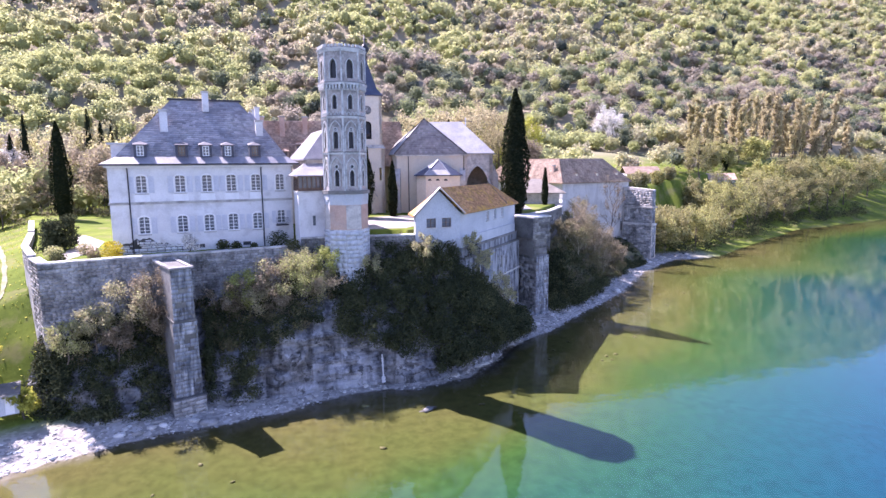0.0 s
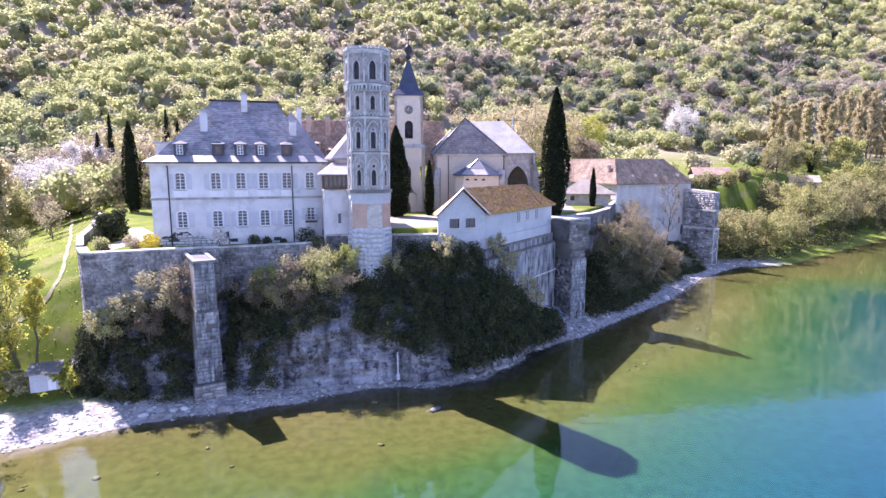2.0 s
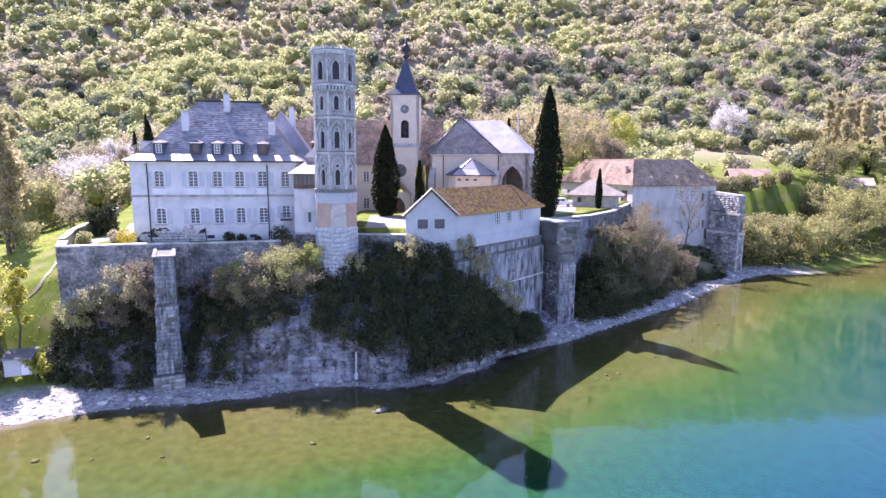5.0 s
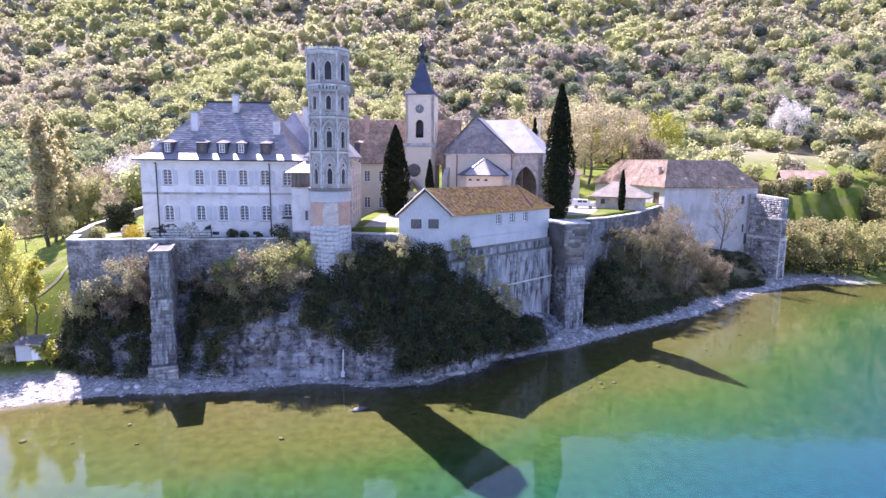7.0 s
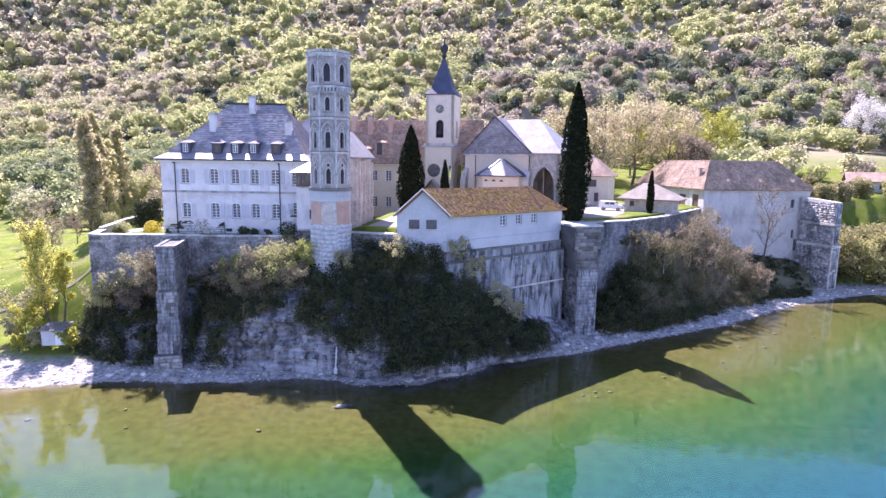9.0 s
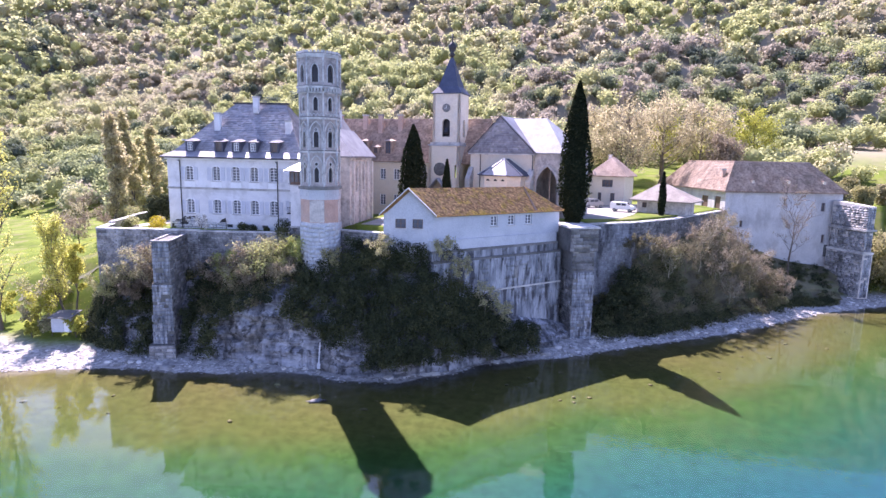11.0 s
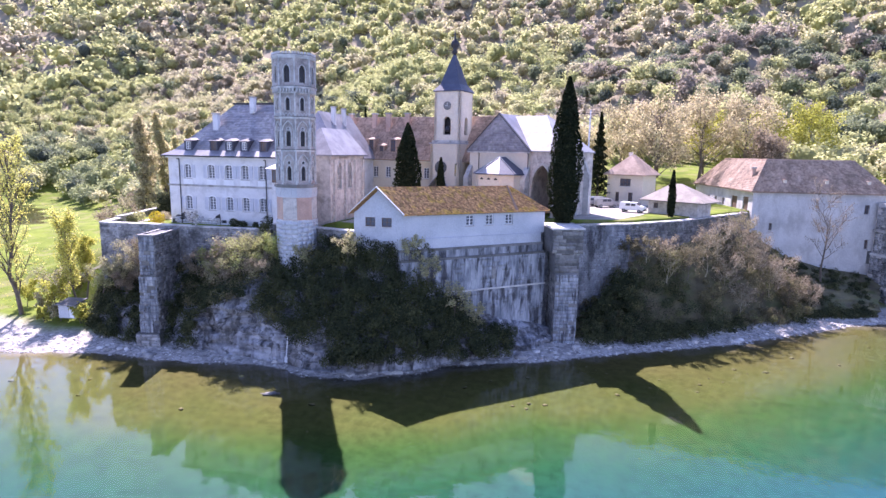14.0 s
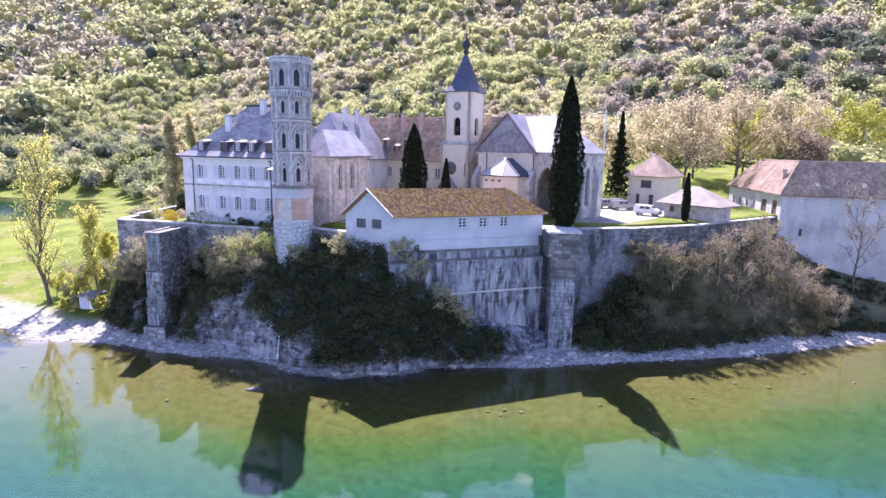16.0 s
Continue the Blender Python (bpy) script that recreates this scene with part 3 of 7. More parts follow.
def surround_mesh(w, h, band=0.16, proud=0.05, kind="segment"):
    """A raised band round an opening's jambs and head."""
    b = bmesh.new()
    arc = arch_points(-w / 2, w / 2, 0, h, kind)
    foot = min(z for _, z in arc)
    box(b, -w / 2 - band, -w / 2 - 0.003, -proud, 0.02, 0, foot)
    box(b, w / 2 + 0.003, w / 2 + band, -proud, 0.02, 0, foot)
    cx, cz = 0, min(z for _, z in arc)
    outer = []
    for x, z in arc:
        v = Vector((x - cx, z - cz + (0.6 if kind == "segment" else 0.0)))
        v = v.normalized() * band if v.length > 0.01 else Vector((0, band))
        outer.append((x + v.x, z + v.y))
    for (a, c, e, g) in zip(arc, arc[1:], outer, outer[1:]):
        f = [(a[0], a[1] + 0.003), (c[0], c[1] + 0.003), g, e]
        front = [b.verts.new((x, -proud, z)) for x, z in f]
        back = [b.verts.new((x, 0.02, z)) for x, z in f]
        b.faces.new(front[::-1])
        for k in range(4):
            j = (k + 1) % 4
            b.faces.new((front[k], front[j], back[j], back[k]))
    return b


def shutter_mesh(w, h):
    b = bmesh.new()
    prof = [(-0.03, 0.0), (-0.03, h), (-0.07, h), (-0.07, h - 0.1)]
    for z in np.arange(h - 0.1, 0.2, -0.16):
        prof += [(-0.062, z - 0.01), (-0.09, z - 0.14)]
    prof += [(-0.07, 0.1), (-0.07, 0.0)]
    lf = [b.verts.new((0, y, z)) for y, z in prof]
    rt = [b.verts.new((w, y, z)) for y, z in prof]
    b.faces.new(lf[::-1])
    b.faces.new(rt)
    for k in range(len(prof)):
        j = (k + 1) % len(prof)
        b.faces.new((lf[k], lf[j], rt[j], rt[k]))
    return b


def shutters(parent, m, w, h):
    for s, x in ((-1, -w / 2 - 0.13 - w * 0.5), (1, w / 2 + 0.13)):
        put("shutter", ("shutter", w, h), lambda: shutter_mesh(w * 0.5, h - 0.15), WOOD_GREY, parent, m @ pose(x, 0, 0.02), "grey louvred shutter folded open")


def stones(name, face_frames, material, parent, course=0.38, length=0.75, gap=0.02, proud=0.05, skip=0.0, seed=3, label=""):
    """Courses of squared stones, joined, on upright rectangles (m, width, height): x along, z up, y into the wall."""
    r = np.random.default_rng(seed)
    V, F = [], []
    cube = np.array([(0, 0, 0), (1, 0, 0), (1, 1, 0), (0, 1, 0), (0, 0, 1), (1, 0, 1), (1, 1, 1), (0, 1, 1)], float)
    faces = np.array([(4, 5, 6, 7), (0, 1, 5, 4), (1, 2, 6, 5), (3, 0, 4, 7), (0, 3, 2, 1)])
    for m, width, height in face_frames:
        a = np.array(m)
        z = 0.0
        while z < height - 0.1:
            hc = min(course * r.uniform(0.75, 1.25), height - z)
            x = -r.uniform(0, length * 0.6)
            while x < width:
                w = length * r.uniform(0.55, 1.5)
                x0, x1 = max(x, 0), min(x + w, width)
                if x1 - x0 > 0.08 and r.random() >= skip:
                    p = proud * r.uniform(0.3, 1.3)
                    c = cube * (x1 - x0 - gap, 0.12 + p, hc - gap) + (x0, -p, z)
                    c[:, 0] += np.where((cube[:, 1] == 0), r.uniform(-0.008, 0.008, 8), 0)
                    c[:, 2] += np.where((cube[:, 1] == 0), r.uniform(-0.01, 0.01, 8), 0)
                    F.append(faces + 8 * len(V))
                    V.append(c @ a[:3, :3].T + a[:3, 3])
                x += w
            z += hc
    ob = from_arrays(name, np.concatenate(V), np.concatenate(F), material, parent=parent)
    return tagged(ob, label, kind="stuff")


def tiles(name, planes, material, parent, du=0.33, dv=0.36, lift=0.05, seed=5):
    """Overlapping roof tiles, joined, on roof planes given as (eave left, eave right, top right, top left)."""
    r = np.random.default_rng(seed)
    V, F = [], []
    for a, b, c, d in planes:
        a, b, c, d = (np.array(p, float) for p in (a, b, c, d))
        n = np.cross(b - a, d - a)
        n /= np.linalg.norm(n)
        rows = max(1, int(np.linalg.norm((d + c - a - b) / 2) / dv))
        for j in range(rows):
            l0, l1 = a + (d - a) * j / rows, a + (d - a) * (j + 1.15) / rows
            r0, r1 = b + (c - b) * j / rows, b + (c - b) * (j + 1.15) / rows
            k = max(1, int(np.linalg.norm(r0 - l0) / du))
            t = (np.arange(k + 1) + r.uniform(-0.12, 0.12, k + 1)) / k
            t[0], t[-1] = 0, 1
            up = r.uniform(0.4, 1.3, k)[:, None] * lift
            p0, p1 = l0 + (r0 - l0) * t[:-1, None], l0 + (r0 - l0) * (t[1:, None] - 0.03 / k)
            q0, q1 = l1 + (r1 - l1) * t[:-1, None], l1 + (r1 - l1) * (t[1:, None] - 0.03 / k)
            drop = r.uniform(-0.05, 0.05, k)[:, None] * (d - a) / np.linalg.norm(d - a)
            o = 6 * np.arange(k)[:, None] + sum(len(v) for v in V)
            V.append(np.stack([p0 + n * up + drop, p1 + n * up + drop, q1 + n * 0.01, q0 + n * 0.01, p0 - n * 0.01 + drop, p1 - n * 0.01 + drop], 1).reshape(-1, 3))
            F.append(np.concatenate([o + (0, 1, 2, 3), o + (4, 5, 1, 0), o + (0, 3, 3, 4)[:4]][:2]))
    return tagged(from_arrays(name, np.concatenate(V), np.concatenate(F), material, parent=parent), kind="stuff")


def ring_roof(bm, levels, ridge):
    """A hipped roof with changing pitch: rectangles (x0, x1, y0, y1, z) from the eaves up, then a ridge (xa, xb, y, z) or (x, ya, yb, z, 'y')."""
    def corners(l):
        x0, x1, y0, y1, z = l
        return [Vector(p) for p in ((x0, y0, z), (x1, y0, z), (x1, y1, z), (x0, y1, z))]

    for lo, hi in zip(levels, levels[1:]):
        a, b = corners(lo), corners(hi)
        for k in range(4):
            j = (k + 1) % 4
            poly(bm, a[k], a[j], b[j], b[k])
    a = corners(levels[-1])
    if len(ridge) == 4:
        p, q = Vector((ridge[0], ridge[2], ridge[3])), Vector((ridge[1], ridge[2], ridge[3]))
        poly(bm, a[0], a[1], q, p)
        poly(bm, a[1], a[2], q)
        poly(bm, a[2], a[3], p, q)
        poly(bm, a[3], a[0], p)
    else:
        p, q = Vector((ridge[0], ridge[1], ridge[3])), Vector((ridge[0], ridge[2], ridge[3]))
        poly(bm, a[0], a[1], p)
        poly(bm, a[1], a[2], q, p)
        poly(bm, a[2], a[3], q)
        poly(bm, a[3], a[0], p, q)
    x0, x1, y0, y1, z = levels[0]
    lo = [v - Vector((0, 0, 0.22)) for v in corners(levels[0])]
    top = corners(levels[0])
    for k in range(4):
        j = (k + 1) % 4
        poly(bm, lo[k], lo[j], top[j], top[k])
    poly(bm, *lo[::-1])


def chimney(parent, x, y, z0, z1, w=0.9, d=0.7, material=PLASTER):
    b = boxed(x - w / 2, x + w / 2, y - d / 2, y + d / 2, z0, z1 - 0.25)
    ch = part("chimney", b, material, parent)
    part("chimney_cap", boxed(x - w / 2 - 0.1, x + w / 2 + 0.1, y - d / 2 - 0.1, y + d / 2 + 0.1, z1 - 0.25, z1), STONE, ch)
    return ch


def dormer(parent, x, yf, z0, zt, w, depth, roof_mat=SLATE_DULL, wall_mat=SLATE_DULL, frame_mat=WHITE_PAINT, dark=False, turn=None):
    """A dormer facing -y: cheeks and front with a glazed opening, and a small hipped roof that overhangs."""
    hw = w / 2
    h = zt - z0 - 0.42
    b = bmesh.new()
    wall(b, (x - hw, yf), (x + hw, yf), z0, z0 + h, 0.15, [(0.3, w - 0.3, z0 + 0.15, z0 + h - 0.12)])
    box(b, x - hw, x - hw + 0.1, yf + 0.153, yf + depth, z0, z0 + h)
    box(b, x + hw - 0.1, x + hw, yf + 0.153, yf + depth, z0, z0 + h)
    dm = part("dormer", b, wall_mat, parent)
    b = bmesh.new()
    e = 0.13
    zr = z0 + h + 0.003
    slab_roof(b, [[(x - hw - e, yf - e, zr), (x + hw + e, yf - e, zr), (x, yf + hw * 0.9, zt)],
                  [(x + hw + e, yf - e, zr), (x + hw + e, yf + depth, zr + 0.25), (x, yf + depth, zt + 0.1), (x, yf + hw * 0.9, zt)],
                  [(x - hw - e, yf + depth, zr + 0.25), (x - hw - e, yf - e, zr), (x, yf + hw * 0.9, zt), (x, yf + depth, zt + 0.1)]], 0.08)
    part("dormer_roof", b, roof_mat, dm)
    window(dm, pose(x, yf, z0 + 0.15), w - 0.6, h - 0.27, 2, 3, WOOD_BROWN if dark else frame_mat, 0.06, "dormer_window", sill=False)
    return dm


def pipe(parent, x, y, z0, z1, elbow=0.5):
    b = bmesh.new()
    rings(b, [(0.075, z0), (0.075, z1)], 8, x=x, y=y)
    box(b, x - 0.07, x + 0.07, y - elbow, y, z1 - 0.05, z1 + 0.1)
    part("downpipe", b, IRON, parent, "dark iron downpipe")


# ---- palace ----
pal = thing("palace", framed((-47.9, 79.95), (-32.1, 81.3), 16.0), "pale plastered two-storey palace with flared slate hipped roof on a terrace", "palace")
PX = [1.95, 6.3, 9.44, 12.36, 15.42]
holes = []
for x in PX:
    holes += [(x - 0.64, x + 0.64, 7.6, 9.8, "segment"), (x - 0.64, x + 0.64, 2.55, 4.75, "segment")]
holes += [(18.5 - 0.6, 18.5 + 0.6, 7.6, 9.8, "segment"), (18.5 - 0.55, 18.5 + 0.55, 3.2, 5.0, "segment")]
cellar = [8.2, 10.9, 13.9]
holes += [(x - 0.5, x + 0.5, 0.45, 0.95) for x in cellar]
bm = bmesh.new()
wall(bm, (-1.6, 0), (20, 0), -1.5, 11.2, 0.55, [(h[0] + 1.6, h[1] + 1.6, *h[2:]) for h in holes])
part("front_wall", bm, PLASTER, pal)
bm = bmesh.new()
side = [(y - 0.6, y + 0.6, z, z + 2.1, "segment") for y in (3.2, 7.4, 11.6) for z in (2.55, 7.6)]
wall(bm, (-1.6, 15.4), (-1.6, 0.553), -1.5, 11.2, 0.55, [(15.4 - h[1], 15.4 - h[0], *h[2:]) for h in side])
part("side_wall", bm, PLASTER, pal)
bm = bmesh.new()
wall(bm, (20, 0.553), (20, 15.4), -1.5, 11.2, 0.5)
wall(bm, (19.4, 15.4), (-1.0, 15.4), -1.5, 11.2, 0.5)
part("rear_wall", bm, PLASTER, pal)
for x in PX:
    for z in (7.6, 2.55):
        m = pose(x, 0, z)
        window(pal, m, 1.28, 2.2, 2, 5)
        put("window_surround", ("sur", 1.28), lambda: surround_mesh(1.28, 2.2), WHITE_PAINT, pal, m)
        shutters(pal, m, 1.28, 2.2)
window(pal, pose(18.5, 0, 7.6), 1.2, 2.2, 2, 5)
put("window_surround", ("sur", 1.2), lambda: surround_mesh(1.2, 2.2), WHITE_PAINT, pal, pose(18.5, 0, 7.6))
window(pal, pose(18.5, 0, 3.2), 1.1, 1.8, 2, 4)
shutters(pal, pose(18.5, 0, 3.2), 1.1, 1.8)
for y in (3.2, 7.4, 11.6):
    for z in (2.55, 7.6):
        window(pal, pose(-1.6, y, z, 0, 0, -90), 1.2, 2.1, 2, 5)
for x in cellar:
    window(pal, pose(x, 0, 0.45), 1.0, 0.5, 2, 1, IRON, 0.3, "cellar_window", sill=False)
bm = bmesh.new()
box(bm, -1.74, 20.05, -0.14, -0.003, 6.25, 6.55)
box(bm, -1.74, -1.603, -0.003, 15.4, 6.25, 6.55)
part("string_course", bm, STONE, pal)
bm = bmesh.new()
box(bm, -1.9, 20.2, -0.32, -0.003, 10.75, 11.0)
box(bm, -2.05, 20.2, -0.5, -0.003, 11.0, 11.18)
box(bm, -2.05, -1.603, -0.003, 15.4, 10.9, 11.18)
part("eaves_cornice", bm, WHITE_PAINT, pal)
for x in PX:
    put("apron_panel", ("apron",), lambda: boxed(-0.85, 0.85, -0.04, -0.003, 6.57, 7.44), WHITE_PAINT, pal, pose(x, 0, 0))
bm = bmesh.new()
jag = np.random.default_rng(13)
edge = [(x, 1.5 + 0.55 * math.sin(x * 0.9) + jag.uniform(-0.25, 0.25)) for x in np.arange(7.6, -1.4, -0.37)]
front = [bm.verts.new((x, -0.012, z)) for x, z in [(-1.4, 0.1), (7.7, 0.1)] + edge]
bm.faces.new(front)
bmesh.ops.solidify(bm, geom=bm.faces[:], thickness=-0.03)
part("bare_mortar", bm, STONE_DARK, pal, "dark mortar where plaster has fallen")
stones("exposed_stonework", [(pose(-1.3, -0.02, 0.1), 8.9, 1.2), (pose(1.0, -0.02, 1.3), 3.2, 0.6)], PLASTER, pal, 0.36, 0.8, 0.06, 0.03, 0.12, 11, "bare stone courses where plaster has fallen")
pipe(pal, 0.55, -0.16, 0.2, 10.6)
pipe(pal, 16.1, -0.16, 0.2, 10.6)
bm = bmesh.new()
levels = [(-2.3, 21.0, -0.8, 17.4, 11.2), (-0.6, 19.6, 0.5, 16.1, 12.1)]
ring_roof(bm, levels, (5.9, 14.4, 8.3, 19.9))
part("roof", bm, SLATE, pal, "blue-grey slate roof with flared eaves")
tiles("slate_course", [((-0.6, 0.48, 12.12), (19.6, 0.48, 12.12), (14.4, 8.28, 19.9), (5.9, 8.28, 19.9)), ((-0.62, 16.1, 12.12), (-0.62, 0.5, 12.12), (5.88, 8.25, 19.9), (5.88, 8.35, 19.9)), ((19.62, 0.5, 12.12), (19.62, 16.1, 12.12), (14.42, 8.35, 19.9), (14.42, 8.25, 19.9))], SLATE, pal, 0.5, 0.4, 0.012, 33)
part("ridge_cap", boxed(5.4, 14.9, 8.0, 8.6, 19.78, 20.05), IRON, pal, "dark lead ridge capping")
part("gutter", boxed(-2.35, 21.0, -0.94, -0.803, 11.02, 11.2), IRON, pal)
for k, x in enumerate([2.1, 6.75, 9.55, 12.2, 15.55]):
    dormer(pal, x, 0.25, 12.0, 13.95, 1.4, 2.4, dark=k in (1, 4))
b2 = part("side_dormer", boxed(-1.5, 1.6, 5.2, 9.4, 11.6, 13.7), PLASTER, pal)
part("side_dormer_roof", boxed(-1.9, 2.3, 4.8, 9.8, 13.7, 13.9), ZINC, b2)
chimney(pal, 4.85, 4.0, 14.6, 18.1)
chimney(pal, 10.1, 6.6, 18.2, 20.9, 0.8, 0.8)
chimney(pal, 16.6, 3.6, 13.4, 17.0)
# balcony under the last window
bm = bmesh.new()
box(bm, 17.7, 19.3, -0.75, -0.003, 2.9, 3.06)
for x in np.arange(17.75, 19.3, 0.14):
    box(bm, x, x + 0.025, -0.74, -0.715, 3.06, 3.9)
box(bm, 17.7, 19.3, -0.75, -0.7, 3.9, 3.95)
part("balcony", bm, IRON, pal, "small iron balcony")

# gallery turret between palace and tower
clo = thing("gallery_turret", pose(-27.6, 76.7, 14.5, 0, 0, 4), "plastered turret with timber gallery and small slate roof beside the palace", "turret")
bm = bmesh.new()
wall(bm, (0, 0), (4.2, 0), 0, 8.9, 0.4, [(1.75, 2.15, 4.6, 5.9)])
wall(bm, (0, 3.4), (0, 0.403), 0, 8.9, 0.4)
part("wall", bm, PLASTER, clo)
part("slit_glass", boxed(1.75, 2.15, 0.25, 0.27, 4.6, 5.9), GLASS, clo)
part("cornice", boxed(-0.15, 4.3, -0.15, 3.4, 8.9, 9.08), STONE, clo)
part("gallery_sill", boxed(0.0, 4.0, 0.02, 0.1, 9.083, 9.5), WOOD_BROWN, clo, "dark brown timber sill")
for x in np.arange(0.0, 4.1, 0.57):
    put("gallery_post", ("gpost",), lambda: boxed(0, 0.13, -0.003, 0.12, 9.09, 10.9), WOOD_BROWN, clo, pose(x, 0, 0))
for y in np.arange(0.4, 3.2, 0.7):
    put("gallery_post", ("gpost2",), lambda: boxed(0, 0.12, 0, 0.13, 9.09, 10.9), WOOD_BROWN, clo, pose(0, y, 0))
part("gallery_beam", boxed(0.0, 4.1, -0.02, 0.14, 10.9, 11.1), WOOD_BROWN, clo)
part("gallery_glass", boxed(0.05, 4.0, 0.06, 0.075, 9.5, 10.9), GLASS, clo)
part("gallery_glass", boxed(0.05, 0.065, 0.12, 3.3, 9.5, 10.9), GLASS, clo)
bm = bmesh.new()
slab_roof(bm, [[(-0.7, -0.7, 11.1), (4.4, -0.7, 11.1), (4.4, 2.6, 12.6), (1.4, 2.6, 12.6)], [(-0.7, 3.4, 11.1), (-0.7, -0.7, 11.1), (1.4, 2.6, 12.6), (1.4, 3.4, 12.6)]], 0.12)
part("roof", bm, SLATE, clo)

# ---- gothic chapel wing ----
wing = thing("chapel_wing", pose(-29.7, 79.5, 16, 0, 0, 4), "weathered gothic chapel wing with lancet windows and slate roof", "chapel")
bm = bmesh.new()
gothic = [(2.6, 3.75, 6.6, 10.7, "pointed"), (6.4, 7.55, 6.6, 10.7, "pointed")]
wall(bm, (9.8, 0), (9.8, 12.5), -1, 11.7, 0.6, gothic)
wall(bm, (3.7, 0), (9.2, 0), -1, 11.7, 0.6)
wall(bm, (9.2, 12.5), (3.7, 12.5), -1, 11.7, 0.6)
wall(bm, (3.7, 11.9), (3.7, 0.6), -1, 11.7, 0.6)
part("wall", bm, PLASTER_OLD, wing)
for y in (3.175, 6.975):
    m = pose(9.8, y, 6.6, 0, 0, 90)
    window(wing, m, 1.15, 4.0, 2, 6, STONE, 0.25, "lancet_window")
    put("lancet_surround", ("lsur",), lambda: surround_mesh(1.15, 4.1, 0.22, 0.1, "pointed"), STONE, wing, m)
for y in (1.2, 5.1, 8.9, 12.0):
    put("pilaster", ("pil",), lambda: boxed(0.003, 0.35, -0.3, 0.3, 0.0, 11.0), PLASTER_OLD, wing, pose(9.8, y, 0))
part("wall_stringcourse", boxed(9.803, 9.95, 0, 12.5, 11.2, 11.5), STONE, wing)
bm = bmesh.new()
ring_roof(bm, [(3.2, 10.4, -0.5, 13.0, 11.75)], (6.8, 3.2, 12.5, 15.8, "y"))
part("roof", bm, SLATE, wing)
pipe(wing, 9.95, 12.2, 0, 11.3, 0.1)

# ---- octagonal tower ----
tow = thing("octagonal_tower", pose(-21.9, 74.3, 1.0) @ Matrix.Diagonal((0.97, 0.97, 0.957, 1)), "tall octagonal stone tower with gothic arcades and crenellated top", "tower")
TURN = radians(-79 - 22.5)


def octagon_faces(r):
    pts = [(r * math.cos(TURN + k * math.pi / 4), r * math.sin(TURN + k * math.pi / 4)) for k in range(8)]
    return [(pts[k], pts[(k + 1) % 8]) for k in range(8)]


def face_pose(p, q, z):
    return pose((p[0] + q[0]) / 2, (p[1] + q[1]) / 2, z, 0, 0, math.degrees(math.atan2(q[1] - p[1], q[0] - p[0])))


def tower_stage(name, r, z0, z1, w, za, zb, material=TOWER_STONE, oculus=None, kind="pointed"):
    bm = bmesh.new()
    side = 2 * r * math.sin(math.pi / 8)
    for p, q in octagon_faces(r):
        hs = [(side / 2 - w / 2, side / 2 + w / 2, za, zb, kind)]
        wall(bm, p, q, z0, z1, 0.4, hs)
    st = part(name, bm, material, tow)
    for p, q in octagon_faces(r):
        m = face_pose(p, q, za)
        put("arch_moulding", ("arch", w, zb - za), lambda: surround_mesh(w, zb - za, 0.11, 0.07, kind), TRIM_STONE, st, m)
        # Flat dark panel closes the arch, standing for the shade inside.
        put("louvre", ("louvre", w, zb - za), lambda: boxed(-w / 2, w / 2, 0.28, 0.34, 0, zb - za), IRON, st, m)
    return st


def ring_bm(r0, z0, r1, z1):
    b = bmesh.new()
    rings(b, [(r0, z0), (r1, z1)], 8, TURN)
    return b


base = part("base", ring_bm(2.95, 9.0, 2.85, 18.7), TRIM_STONE, tow, "white ashlar base")
bases = []
for p, q in octagon_faces(2.87):
    m = face_pose(p, q, 11.5)
    side = 2 * 2.87 * math.sin(math.pi / 8)
    bases.append((m @ pose(-side / 2, -0.03, 0), side, 7.1))
stones("base_stone", bases, PLASTER_WHITE, tow, 0.62, 0.95, 0.05, 0.06, 0.04, 21)
part("brick_drum", ring_bm(2.8, 18.7, 2.78, 21.9), BRICK, tow, "drum of pink brick and render")
for k in (0, 2, 4, 6):
    p, q = octagon_faces(2.81)[k]
    put("rendered_panel", ("rpanel",), lambda: boxed(-1.0, 1.0, -0.012, 0.05, 0.02, 3.1), PLASTER_OLD, tow, face_pose(p, q, 18.75), "grey rendered panel")
part("peeling_band", ring_bm(2.82, 21.9, 2.86, 23.3), PLASTER_WHITE, tow)
bm = bmesh.new()
r = np.random.default_rng(4)
for p, q in octagon_faces(2.86):
    m = face_pose(p, q, 21.9)
    for x in np.arange(-1.0, 1.0, 0.34):
        box(bm, x, x + 0.3, -0.07, 0.03, r.uniform(0.25, 0.8), 1.35, m)
part("corbel_tooth", bm, PLASTER_WHITE, tow, "ragged band of broken corbels")
part("cornice", ring_bm(3.05, 23.3, 3.1, 23.75), STONE_DARK, tow)
tower_stage("lower_arcade", 2.66, 23.75, 28.2, 0.62, 24.3, 26.4)
tower_stage("upper_arcade", 2.66, 28.2, 33.0, 0.66, 29.1, 31.4)
tower_stage("window_stage", 2.7, 33.0, 36.5, 0.6, 34.0, 35.8)
tower_stage("lookout_stage", 2.85, 37.2, 41.0, 0.86, 37.75, 40.1)
# Added dark cylinder that blocks the view, so the openings stay dark.
part("core", ring_bm(2.1, 20.0, 2.1, 40.5), STONE_DARK, tow)
for r_, z, hgt in ((2.78, 28.35, 0.28), (2.84, 32.85, 0.3), (2.8, 36.3, 0.25), (3.08, 36.95, 0.3), (2.98, 40.95, 0.3), (3.08, 41.25, 0.25)):
    part("moulding", ring_bm(r_, z, r_ + 0.03, z + hgt), TRIM_STONE, tow)
